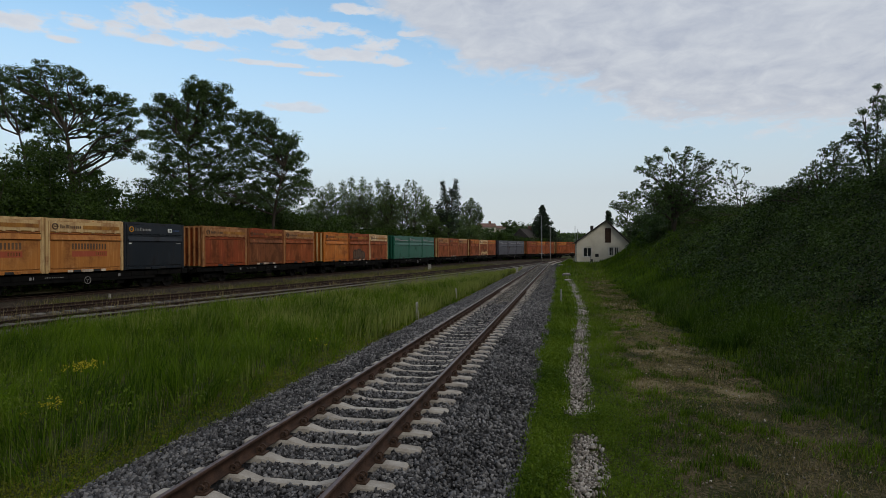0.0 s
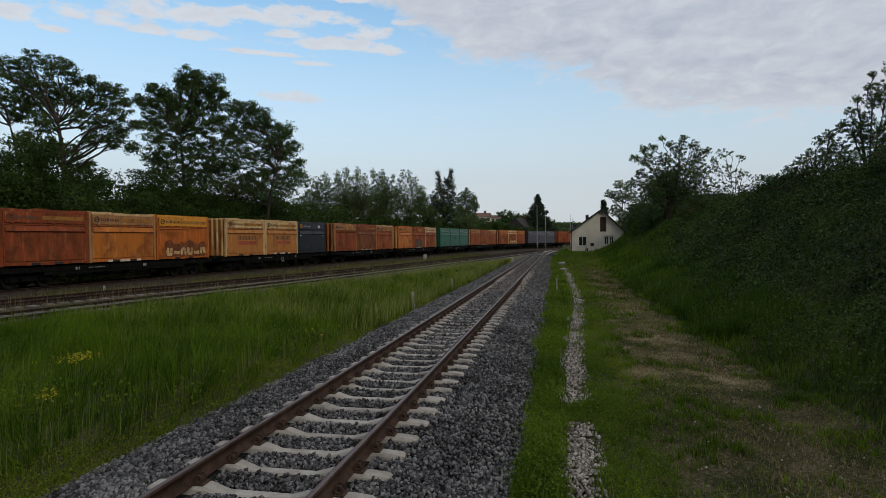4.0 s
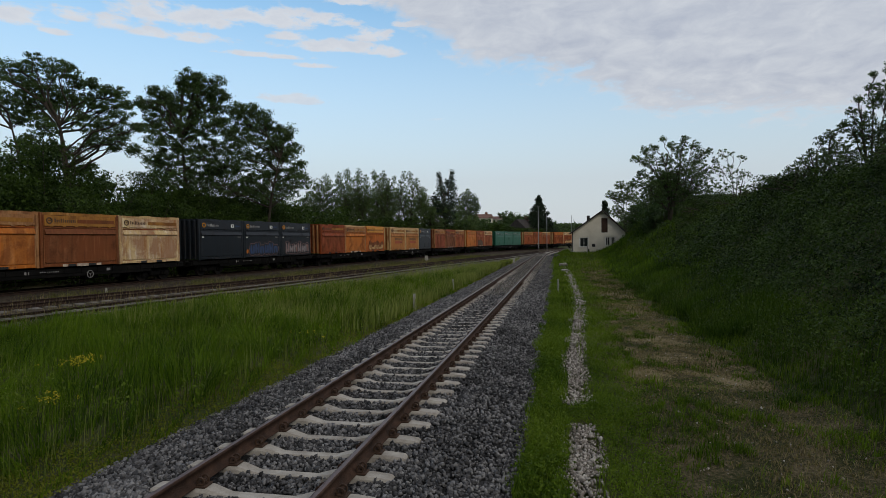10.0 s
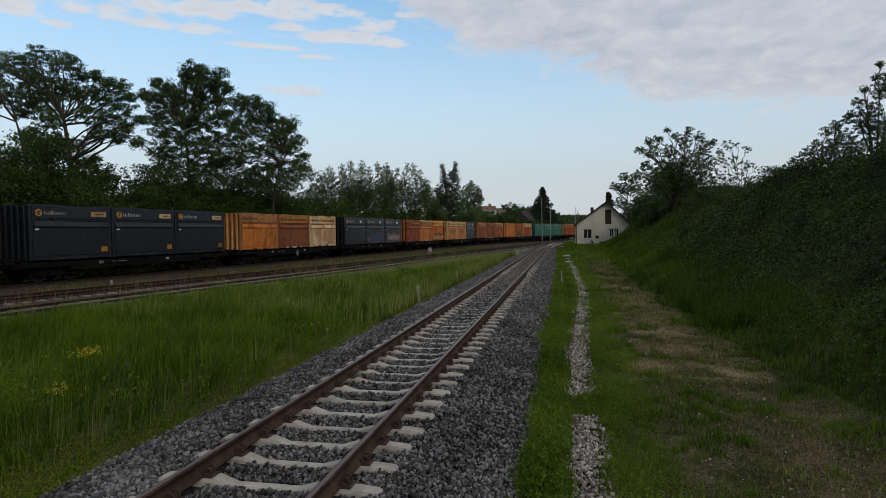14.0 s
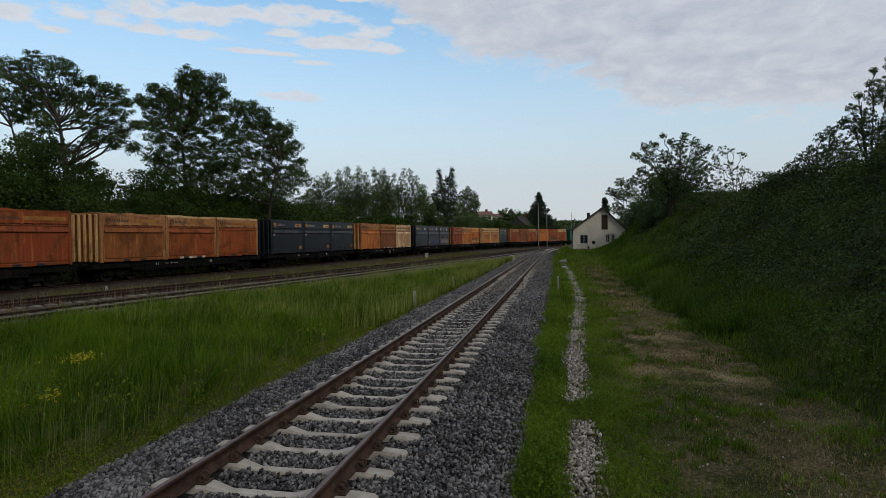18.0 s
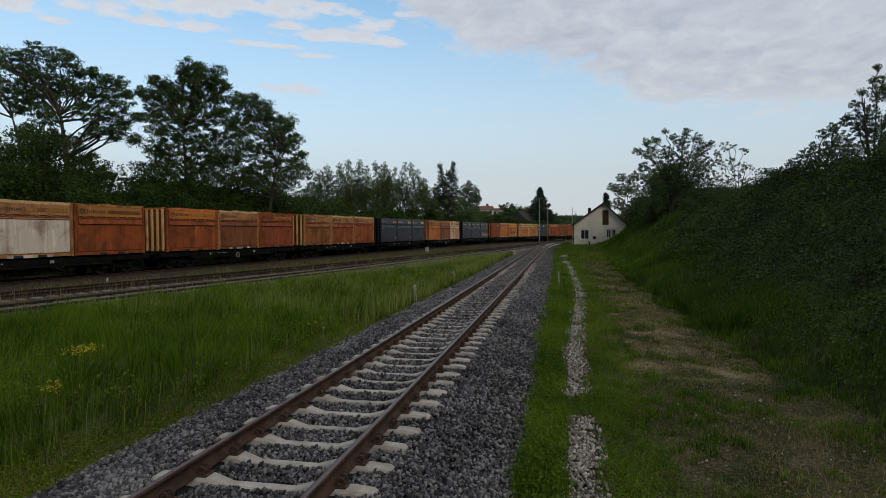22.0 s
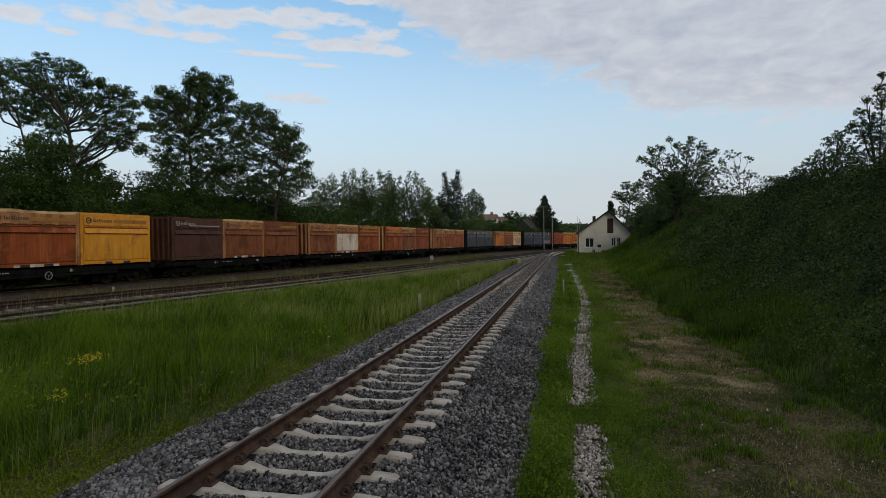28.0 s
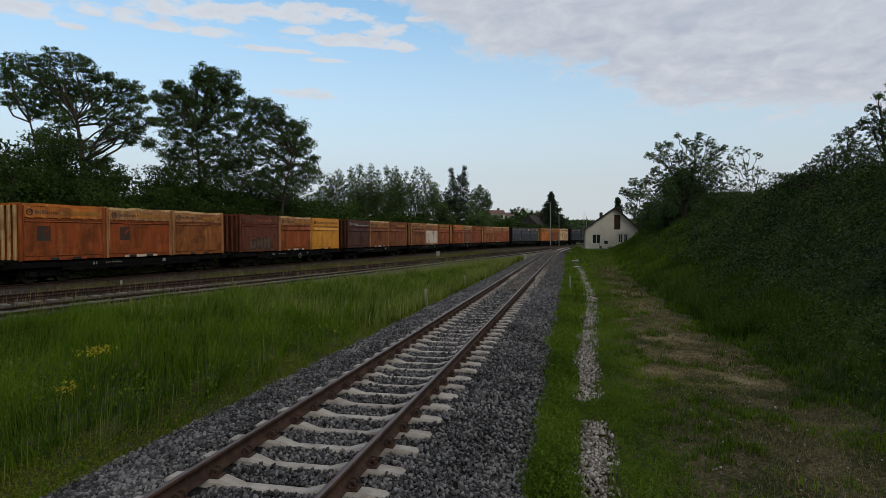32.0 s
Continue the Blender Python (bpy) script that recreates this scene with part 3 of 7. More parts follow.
# ---- ground ----
def make_ground():
    xs = np.unique(np.concatenate([np.arange(-60, -8, 1.2), np.arange(-8, 0.4, 0.45), np.arange(0.4, 4.8, 0.18), np.arange(4.9, 22, 0.45), np.arange(22, 70, 2.5),
                                   np.geomspace(70, 3500, 22), -np.geomspace(60, 3500, 24)]))
    ys = np.unique(np.concatenate([np.arange(-12, 40, 0.5), np.arange(40, 130, 1.0), np.arange(130, 320, 6), np.geomspace(320, 4000, 20),
                                   -np.geomspace(12, 3500, 24)]))
    gx, gy = np.meshgrid(xs, ys)
    v = np.stack([gx, gy, land(gx, gy)], 2).reshape(-1, 3)
    n, k = len(ys), len(xs)
    i = (np.arange(n - 1)[:, None] * k + np.arange(k - 1)[None, :]).ravel()
    me = fast_mesh("ground", v, np.stack([i, i + 1, i + k + 1, i + k], 1))
    me.polygons.foreach_set("use_smooth", np.ones(len(me.polygons), dtype=bool))
    for mat in (M_GROUND, M_PATH, M_YARD, M_GREYBED, M_TRODDEN):
        me.materials.append(mat)
    cx, cy = (gx[:-1, :-1] + gx[1:, 1:]).ravel() / 2, (gy[:-1, :-1] + gy[1:, 1:]).ravel() / 2
    slot = np.zeros(len(cx), dtype=np.int32)
    slot[(cx > 1.0 + 0.35 * wobble(cx, cy, 1.4)) & (cx < bank_foot(cy) - 0.1 + 0.25 * wobble(cx + 4, cy, 1.2)) & (cy < 62)] = 1
    slot[(slot == 1) & (cy < 11.5 + 1.6 * wobble(cx, cy, 1.1))] = 4
    yard = (near_line(cx, cy, SIDING_A) < 1.0) & (cx > -36) & (cy < 170) & (cx < -1)
    slot[yard] = 2
    slot[(near_line(cx, cy, SIDING_B) > -2.5) & (cx < -4.5) & (cy > 64 + 4 * wobble(cx, cy, 0.5)) & (cy < 124)] = 3
    me.polygons.foreach_set("material_index", slot)
    tagged(new("ground", me), "rough meadow ground with a bare trodden path and a steep bank", "ground", kind="structure")


M_PATH = surface("trodden_path", [(0.34, (0.030, 0.036, 0.012)), (0.45, (0.066, 0.054, 0.022)), (0.53, (0.140, 0.110, 0.056)), (0.68, (0.24, 0.195, 0.11))],
                 scale=1.1, bump=1.0, bump_scale=22.0, grain=1.1, rough=0.95, spec=0.1, bump_dist=0.05)
M_TRODDEN = surface("trodden_turf", [(0.34, (0.026, 0.034, 0.010)), (0.47, (0.052, 0.050, 0.022)), (0.58, (0.095, 0.078, 0.042)), (0.74, (0.16, 0.13, 0.08))],
                    scale=1.3, bump=1.0, bump_scale=22.0, grain=1.1, rough=0.95, spec=0.1, bump_dist=0.05)
M_YARD = surface("yard_soil", [(0.32, (0.030, 0.032, 0.013)), (0.48, (0.060, 0.053, 0.029)), (0.7, (0.125, 0.108, 0.068))], scale=0.7, bump=0.9,
                 bump_scale=14.0, grain=0.6, rough=0.95, spec=0.1, bump_dist=0.05)
make_ground()

# ---- railway tracks ----
RAIL = [(-0.070, -0.172), (-0.070, -0.160), (-0.012, -0.140), (-0.009, -0.048), (-0.034, -0.036), (-0.036, -0.008), (-0.026, 0.0), (0.026, 0.0),
        (0.036, -0.008), (0.034, -0.036), (0.009, -0.048), (0.012, -0.140), (0.070, -0.160), (0.070, -0.172)]


def rail_mesh(line, off, side_mat, top_mat):
    v, f = sweep(line, [(u + off, z) for u, z in RAIL], True)
    me = fast_mesh("rail", v, f)
    me.materials.append(side_mat), me.materials.append(top_mat)
    k = np.zeros(len(f), dtype=np.int32)
    k[6 * (len(line) - 1):7 * (len(line) - 1)] = 1
    me.polygons.foreach_set("material_index", k)
    return me


def sleeper_mesh(k=1.0, waist=-0.236):
    """A pre-stressed concrete sleeper: raised rail seats, a slim waist, sloping ends."""
    bm = bmesh.new()
    rings = []
    for u, top, wt, wb in ((-1.21, -0.215, 0.078, 0.12), (-1.17, -0.195, 0.086, 0.125), (-0.98, -0.180, 0.086, 0.125), (-0.56, -0.176, 0.086, 0.125),
                           (-0.34, waist, 0.068, 0.10), (0.34, waist, 0.068, 0.10), (0.56, -0.176, 0.086, 0.125), (0.98, -0.180, 0.086, 0.125),
                           (1.17, -0.195, 0.086, 0.125), (1.21, -0.215, 0.078, 0.12)):
        rings.append([bm.verts.new(p) for p in ((u, -wb * k, -0.40), (u, -wt * k - 0.012, top - 0.03), (u, -wt * k + 0.01, top), (u, wt * k - 0.01, top), (u, wt * k + 0.012, top - 0.03), (u, wb * k, -0.40))])
    for p, q in zip(rings, rings[1:]):
        for i in range(6):
            bm.faces.new((p[i], p[(i + 1) % 6], q[(i + 1) % 6], q[i]))
    bm.faces.new(rings[0]), bm.faces.new(rings[-1])
    return bm


def clip_mesh():
    """A rail fastening: base plate, screw and sprung clip."""
    bm = bmesh.new()
    box(bm, -0.055, 0.055, -0.075, 0.075, -0.178, -0.155, 0.006)
    box(bm, -0.045, 0.02, -0.06, 0.06, -0.156, -0.138, 0.006)
    rod(bm, (0, 0, -0.16), (0, 0, -0.105), 0.019, 0.016, 6)
    rod(bm, (0, 0, -0.132), (0, 0, -0.122), 0.03, 0.03, 6)
    for y in (-0.045, 0.045):
        ring(bm, (-0.012, y, -0.118), 0.046, 0.018, "Y", 10)
    return bm


def lay_track(label, line, sleeper_mat, spacing, first, y_clip, bed, bed_mat, seed, sink=0.0):
    rng = random.Random(seed)
    track = thing("railway_track", label, "railway track", kind="structure")
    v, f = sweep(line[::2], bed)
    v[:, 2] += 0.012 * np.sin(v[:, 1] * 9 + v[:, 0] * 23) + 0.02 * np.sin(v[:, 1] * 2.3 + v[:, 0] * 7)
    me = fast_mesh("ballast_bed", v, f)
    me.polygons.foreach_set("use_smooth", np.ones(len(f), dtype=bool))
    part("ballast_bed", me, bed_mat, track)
    for off in (-0.7525, 0.7525):
        ob = new("rail", rail_mesh(line, off, *((M_RUST, M_RAILTOP) if y_clip else (M_OLDRUST, M_OLDRUST))))
        ob.parent = track
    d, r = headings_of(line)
    run = np.concatenate([[0], np.cumsum(np.linalg.norm(np.diff(line, axis=0), axis=1))])
    me = shape("sleeper", sleeper_mesh) if y_clip else shape("wide_sleeper", lambda: sleeper_mesh(1.9, -0.186))
    cl = shape("rail_clip", clip_mesh)
    s = first
    while s < run[-1]:
        x, y = (np.interp(s, run, line[:, i]) for i in (0, 1))
        dx, dy = (np.interp(s, run, d[:, i]) for i in (0, 1))
        turn = math.degrees(math.atan2(-dx, dy))
        sl = part("sleeper", me, sleeper_mat, track, m=pose(x + rng.uniform(-.012, .012), y, rng.uniform(-.006, .004) - sink, 0, 0, turn + rng.uniform(-.5, .5)))
        if y_clip and y < y_clip:
            for u in (-0.87, -0.635, 0.635, 0.87):
                side = 0 if u in (-0.87, 0.635) else 180
                part("rail_clip", cl, M_CLIP, sl, m=pose(u, 0, 0, 0, 0, side + 180))
        s += spacing
    return track


BED = [(-2.65, -0.50), (-2.2, -0.40), (-1.55, -0.262), (-1.2, -0.25), (-0.6, -0.262), (0, -0.268), (0.6, -0.262), (1.2, -0.25), (1.6, -0.262), (2.05, -0.34), (2.5, -0.47)]
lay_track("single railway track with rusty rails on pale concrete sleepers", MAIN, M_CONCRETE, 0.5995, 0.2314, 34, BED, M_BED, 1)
SIDEBED = [(-2.4, -0.47), (-1.5, -0.34), (-0.88, -0.26), (-0.66, -0.205), (0, -0.20), (0.66, -0.205), (0.82, -0.225), (1.28, -0.235), (1.6, -0.32), (2.4, -0.47)]
FILLEDBED = [(-2.4, -0.47), (-1.5, -0.26), (-0.86, -0.16), (-0.66, -0.115), (0, -0.105), (0.66, -0.115), (0.86, -0.15), (1.3, -0.165), (1.6, -0.28), (2.4, -0.47)]
lay_track("weedy siding with rusty rails on pale concrete sleepers", SIDING_A, M_OLDCONCRETE, 0.62, 0.3, 0, FILLEDBED, M_GREYBED, 2, -0.085)
lay_track("rusty siding track with brown dirt between its rails", SIDING_B, M_OLDCONCRETE, 0.62, 0.1, 0, SIDEBED, M_OLDBED, 3)
HIGHBED = [(-2.4, -0.46), (-1.6, -0.24), (-0.8, -0.19), (0, -0.20), (0.8, -0.19), (1.6, -0.24), (2.4, -0.46)]
lay_track("running line under the freight train", TRAIN_LINE[20:395], M_TIMBER, 0.64, 0.1, 0, HIGHBED, M_OLDBED, 4, 0.03)


# ---- loose stone ----
def stones(name, xy, z, size, material, label, rng, flat=0.75):
    """Broken stones, each a lopsided sharp-edged lump."""
    n = len(xy)
    corner = np.array([(i, j, k) for i in (-1, 1) for j in (-1, 1) for k in (-1, 1)], float) * (0.72, 0.66, 0.55)
    v = corner[None] * rng.uniform(0.72, 1.22, (n, 8, 3)) + rng.normal(0, 0.10, (n, 8, 3))
    v *= rng.uniform(0.62, 1.32, (n, 1, 3))
    v[..., 2] *= flat
    q = rng.normal(size=(n, 4))
    q /= np.linalg.norm(q, axis=1)[:, None]
    w, x, y, zq = q.T
    rot = np.stack([1 - 2 * (y * y + zq * zq), 2 * (x * y - zq * w), 2 * (x * zq + y * w), 2 * (x * y + zq * w), 1 - 2 * (x * x + zq * zq), 2 * (y * zq - x * w),
                    2 * (x * zq - y * w), 2 * (y * zq + x * w), 1 - 2 * (x * x + y * y)], 1).reshape(n, 3, 3)
    v = np.einsum("nij,nkj->nki", rot, v) * size[:, None, None]
    v[..., :2] += xy[:, None, :]
    v[..., 2] += z[:, None]
    face = np.array([(0, 1, 3, 2), (4, 6, 7, 5), (0, 4, 5, 1), (2, 3, 7, 6), (0, 2, 6, 4), (1, 5, 7, 3)])
    f = (face[None] + np.arange(n)[:, None, None] * 8).reshape(-1, 4)
    return tagged(part(name, fast_mesh(name, v.reshape(-1, 3), f), material), label, "gravel", kind="stuff")


def bed_height(u):
    p = np.array(BED)
    return np.interp(u, p[:, 0], p[:, 1])


def make_ballast():
    rng = np.random.default_rng(11)
    n = 58000
    y = 4.2 + 24 * rng.random(n) ** 1.7
    u = rng.uniform(-2.6, 2.5, n)
    on_rail = np.abs(np.abs(u) - 0.7525) < 0.085
    phase = ((y + 8 - 0.2314 + 0.30) % 0.5995) - 0.30
    on_sleeper = (np.abs(phase) < 0.080) & (np.abs(u) < 1.22)
    keep = ~on_rail & ~on_sleeper
    y, u = y[keep], u[keep]
    size = rng.uniform(0.015, 0.034, len(u)) * (1 + 0.45 * smooth(10, 28, y))
    z = bed_height(u) + 0.012 + size * rng.uniform(-0.2, 0.85, len(u))
    stones("ballast_stones", np.stack([u + MAIN_X, y], 1), z, size, M_STONE, "dark grey broken ballast stones along the track", rng)
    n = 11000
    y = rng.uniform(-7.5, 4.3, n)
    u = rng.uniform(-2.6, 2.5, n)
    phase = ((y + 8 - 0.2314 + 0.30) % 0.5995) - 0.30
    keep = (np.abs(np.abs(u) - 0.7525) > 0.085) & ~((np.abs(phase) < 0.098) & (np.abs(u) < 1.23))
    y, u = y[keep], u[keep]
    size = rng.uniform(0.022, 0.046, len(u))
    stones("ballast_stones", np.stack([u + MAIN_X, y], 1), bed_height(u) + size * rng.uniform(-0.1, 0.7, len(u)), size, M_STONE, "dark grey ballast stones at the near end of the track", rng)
    n = 22000
    y = 27 + 64 * rng.random(n) ** 1.6
    u = rng.uniform(-2.6, 2.5, n)
    phase = ((y + 8 - 0.2314 + 0.30) % 0.5995) - 0.30
    keep = (np.abs(np.abs(u) - 0.7525) > 0.1) & ~((np.abs(phase) < 0.10) & (np.abs(u) < 1.23) & (rng.random(n) > 0.55 + 0.4 * smooth(34, 58, y)))
    y, u = y[keep], u[keep]
    size = rng.uniform(0.030, 0.052, len(u))
    z = bed_height(u) + 0.3 * size + 0.035 * smooth(30, 55, y) + 0.055 * (np.abs(((y + 8 - 0.2314 + 0.30) % 0.5995) - 0.30) < 0.10) * (np.abs(u) < 1.23)
    # stones dusty between the rails; the far shoulders lightened for haze and grazing light
    dust_and_haze = rng.random(len(u)) < np.where(np.abs(u) < 1.25, 0.75, 0.12 + 0.35 * smooth(40, 65, y))
    for pick, mat, text in ((~dust_and_haze, M_STONE, "dark grey ballast further along the track"), (dust_and_haze, M_GREYSTONE, "grey-brown stones, dusty between the rails, outside them paler for far haze")):
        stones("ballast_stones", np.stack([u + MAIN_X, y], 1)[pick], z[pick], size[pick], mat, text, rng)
    # the pale rubble line beside the path
    n = 12500
    y = 4.5 + 58 * rng.random(n) ** 1.7
    c = np.interp(y, [4, 8, 14, 20, 26, 36, 46, 56, 64], [0.20, 0.24, 0.28, 0.55, 0.78, 0.72, 0.58, 0.40, 0.3])
    keep = ~((y > 8.8) & (y < 9.9)) & (rng.random(n) < 0.95 - 0.35 * (np.sin(y * 1.3) > 0.6))
    y, c = y[keep], c[keep]
    x = c + np.clip(rng.normal(0, 0.15, len(y)), -0.27, 0.27) + 0.05 * wobble(y * 0, y, 3.0)
    size = rng.uniform(0.012, 0.033, len(y)) * (1 + 0.6 * smooth(12, 40, y))
    stones("rubble_line", np.stack([x, y], 1), land(x, y) + 0.03 + size * 0.3, size, M_PALESTONE, "narrow line of pale broken stones beside the path", rng)
    n = 900
    y = 5 + 45 * rng.random(n) ** 1.5
    x = np.clip(rng.normal(2.4, 0.8, n), 1.0, 3.9)
    size = rng.uniform(0.008, 0.024, n)
    stones("path_pebbles", np.stack([x, y], 1), land(x, y) + size * 0.3, size, M_PALESTONE, "small pale pebbles scattered over the path", rng)
    # grey stones among the sidings
    n = 9000
    y = rng.uniform(10, 75, n)
    which = rng.random(n) < 0.45
    x = np.where(which, np.interp(y, SIDING_A[:, 1], SIDING_A[:, 0]), np.interp(y, SIDING_B[:, 1], SIDING_B[:, 0])) + rng.uniform(-2.1, 2.1, n)
    side = rng.random(n) < 0.6
    x = np.where(side, np.where(which, np.interp(y, SIDING_A[:, 1], SIDING_A[:, 0]), np.interp(y, SIDING_B[:, 1], SIDING_B[:, 0])) + rng.uniform(0.85, 1.75, n), x)
    size = rng.uniform(0.03, 0.06, n)
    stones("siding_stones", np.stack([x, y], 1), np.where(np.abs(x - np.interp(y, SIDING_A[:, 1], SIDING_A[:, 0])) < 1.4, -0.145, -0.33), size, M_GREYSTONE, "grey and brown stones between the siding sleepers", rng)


make_ballast()


# ---- leaves, blades and trees ----
def kites(centres, size, rng, up=0.0, far=False, lie=None):
    """One leaf at each centre, turned at random, or more or less along the surface whose normals are given."""
    n = len(centres)
    a = rng.normal(size=(n, 3))
    a[:, 2] -= 0.3
    b = rng.normal(size=(n, 3))
    if lie is not None:
        a -= 0.62 * (a * lie).sum(1)[:, None] * lie
        b -= 0.62 * (b * lie).sum(1)[:, None] * lie
    a /= np.linalg.norm(a, axis=1)[:, None]
    b[:, 2] *= 1 - up
    b -= (a * b).sum(1)[:, None] * a
    b /= np.linalg.norm(b, axis=1)[:, None] + 1e-9
    s = (size if np.ndim(size) else np.full(n, size))[:, None]
    if far:
        v = np.stack([centres - a * s * 0.5 + b * s * 0.33, centres - a * s * 0.42 - b * s * 0.33, centres + a * s * 0.68], 1)
        return v.reshape(-1, 3), np.arange(3 * n).reshape(-1, 3)
    v = np.stack([centres - a * s * 0.55, centres + b * s * 0.34 - a * s * 0.08, centres + a * s * 0.6, centres - b * s * 0.34 - a * s * 0.05], 1)
    return v.reshape(-1, 3), np.arange(4 * n).reshape(-1, 4)


def blades(xy, z, height, width, rng, lean=0.35, wind=(0.10, 0.0)):
    """Grass blades: a narrow strip that bends over to a tip."""
    n = len(xy)
    ang = rng.uniform(0, math.tau, n)
    out = np.stack([np.cos(ang), np.sin(ang)], 1)
    bend = out * (rng.random(n) * lean * height)[:, None] + np.array(wind) * height[:, None]
    side = np.stack([-out[:, 1], out[:, 0]], 1) * (width / 2)[:, None]
    p = np.zeros((n, 5, 3))
    p[:, 0, :2], p[:, 1, :2] = xy - side, xy + side
    p[:, 2, :2], p[:, 3, :2] = xy + bend * 0.33 + side * 0.8, xy + bend * 0.33 - side * 0.8
    p[:, 4, :2] = xy + bend
    p[:, :2, 2] = z[:, None] - 0.02
    p[:, 2:4, 2] = (z + height * 0.58)[:, None]
    p[:, 4, 2] = z + height
    tri = np.array([(0, 1, 2), (0, 2, 3), (3, 2, 4)])
    return p.reshape(-1, 3), (tri[None] + np.arange(n)[:, None, None] * 5).reshape(-1, 3)


def tube(points, radii, sides):
    """Verts and quads of a tapered limb along points."""
    p, r = np.asarray(points, float), np.asarray(radii, float)
    d = np.gradient(p, axis=0)
    d /= np.linalg.norm(d, axis=1)[:, None] + 1e-9
    ref = np.where(np.abs(d[:, 2:]) > 0.9, np.array([[1.0, 0, 0]]), np.array([[0, 0, 1.0]]))
    u = np.cross(d, ref)
    u /= np.linalg.norm(u, axis=1)[:, None]
    w = np.cross(d, u)
    a = np.arange(sides) * math.tau / sides
    v = p[:, None] + r[:, None, None] * (np.cos(a)[None, :, None] * u[:, None] + np.sin(a)[None, :, None] * w[:, None])
    n = len(p)
    i = np.arange(n - 1)[:, None] * sides + np.arange(sides)[None]
    j = np.arange(n - 1)[:, None] * sides + (np.arange(sides)[None] + 1) % sides
    return v.reshape(-1, 3), np.stack([i, j, j + sides, i + sides], 2).reshape(-1, 4)


def joined(pieces):
    vs, fs, k = [], [], 0
    for v, f in pieces:
        vs.append(v), fs.append(f + k)
        k += len(v)
    return np.concatenate(vs), np.concatenate(fs)


def limb(rng, start, heading, length, steps, sag=0.0, wander=0.25):
    pts, d = [np.array(start, float)], np.array(heading, float)
    d /= np.linalg.norm(d)
    for _ in range(steps):
        d = d + rng.normal(0, wander, 3) * 0.5 + np.array([0, 0, sag])
        d /= np.linalg.norm(d)
        pts.append(pts[-1] + d * length / steps)
    return np.array(pts)


def tree(label, x, y, height, spread, seed, leaf=None, leaf_size=0.3, limbs=9, clear=0.25, leaves=9000, trunk_r=None, name="tree", z=None, upright=0.5, puff=1.0, group=""):
    """A broad-leaved tree: trunk, limbs, boughs and twigs, with leaves in clumps round the twig ends."""
    rng = np.random.default_rng(seed)
    z0 = float(land(x, y)) - 0.1 if z is None else z
    trunk_r = trunk_r or height * 0.021
    top = thing(name, label, "tree", pose(x, y, z0), group)
    wood, tips, lumps = [], [], []
    stem = limb(rng, (0, 0, 0), (rng.normal(0, .06), rng.normal(0, .06), 1), height * 0.74, 8, 0.03, 0.10)
    wood.append(tube(stem, np.linspace(trunk_r, trunk_r * 0.22, 9) + np.array([trunk_r * .35] + [0] * 8), 8))
    tips += [stem[-1], stem[-2]]
    mid, half = height * (0.5 + clear * 0.35), height * (0.5 - clear * 0.35)
    for i in range(limbs):
        h = clear + (0.97 - clear) * (i + rng.random() * 0.8) / limbs
        k = min(7.99, h * 8)
        p = stem[int(k)] + (stem[min(8, int(k) + 1)] - stem[int(k)]) * (k % 1)
        ang = i * 2.4 + rng.normal(0, 0.4)
        # the limb aims at a lumpy dome round the crown's middle
        lift = -0.35 + 1.65 * (i + 0.5) / limbs + rng.normal(0, .12)
        aim = np.array([math.cos(ang) * math.cos(lift) * spread, math.sin(ang) * math.cos(lift) * spread, mid + half * math.sin(lift)]) * [1, 1, 1] - p
        reach = np.linalg.norm(aim) * rng.uniform(0.70, 0.92)
        path = limb(rng, p, aim / np.linalg.norm(aim) + np.array([0, 0, (upright - 0.5) * 0.4]), reach, 5, 0.015, 0.24)
        reach = min(reach, spread * 1.1)
        r0 = trunk_r * 0.45 * (1.1 - h * 0.6)
        wood.append(tube(path, np.linspace(r0, r0 * 0.25, 6), 6))
        tips.append(path[-1])
        lumps += [path[-1], path[-2]]
        for j in range(7):
            q = path[1 + j % 5]
            side = rng.normal(size=3) + np.array([math.cos(ang), math.sin(ang), 0.35]) * 0.8
            bough = limb(rng, q, side, reach * rng.uniform(0.30, 0.55), 3, 0.03, 0.3)
            wood.append(tube(bough, np.linspace(r0 * 0.35, r0 * 0.1, 4), 4))
            tips += [bough[-1], bough[-2]]
            lumps.append(bough[-1])
            for _ in range(2):
                twig = limb(rng, bough[rng.integers(1, 4)], rng.normal(size=3) + np.array([0, 0, .3]), reach * rng.uniform(0.15, 0.30), 2, 0.0, 0.3)
                wood.append(tube(twig, np.array([r0 * .12, r0 * .08, r0 * .04]), 3))
                tips += [twig[-1], twig[-2]]
                lumps.append(twig[-1])
    v, f = joined(wood)
    part("trunk", fast_mesh("trunk", v, f), M_BARK, top)
    tips = np.array(tips)
    lumps = np.array(lumps)
    n1 = int(leaves * 0.85)
    k = rng.integers(0, len(lumps), n1)
    g = rng.normal(size=(n1, 3))
    g *= (rng.random(n1) ** 0.42 / (np.linalg.norm(g, axis=1) + 1e-9))[:, None]
    big = (puff * (0.20 + spread * rng.uniform(0.05, 0.12, len(lumps))))[k]
    one = lumps[k] + g * big[:, None] * np.array([1.1, 1.1, 0.72])
    k = rng.integers(0, len(tips), leaves - n1)
    two = tips[k] + rng.normal(0, 0.28 * puff * (spread / 5) ** 0.5, (leaves - n1, 3))
    centres = np.concatenate([one, two])
    centres[:, 2] = np.maximum(centres[:, 2], 0.15)
    v, f = kites(centres, leaf_size * rng.uniform(0.7, 1.25, len(centres)), rng, far=True)
    part("crown", fast_mesh("crown", v, f), leaf or M_LEAF, top)
    return top


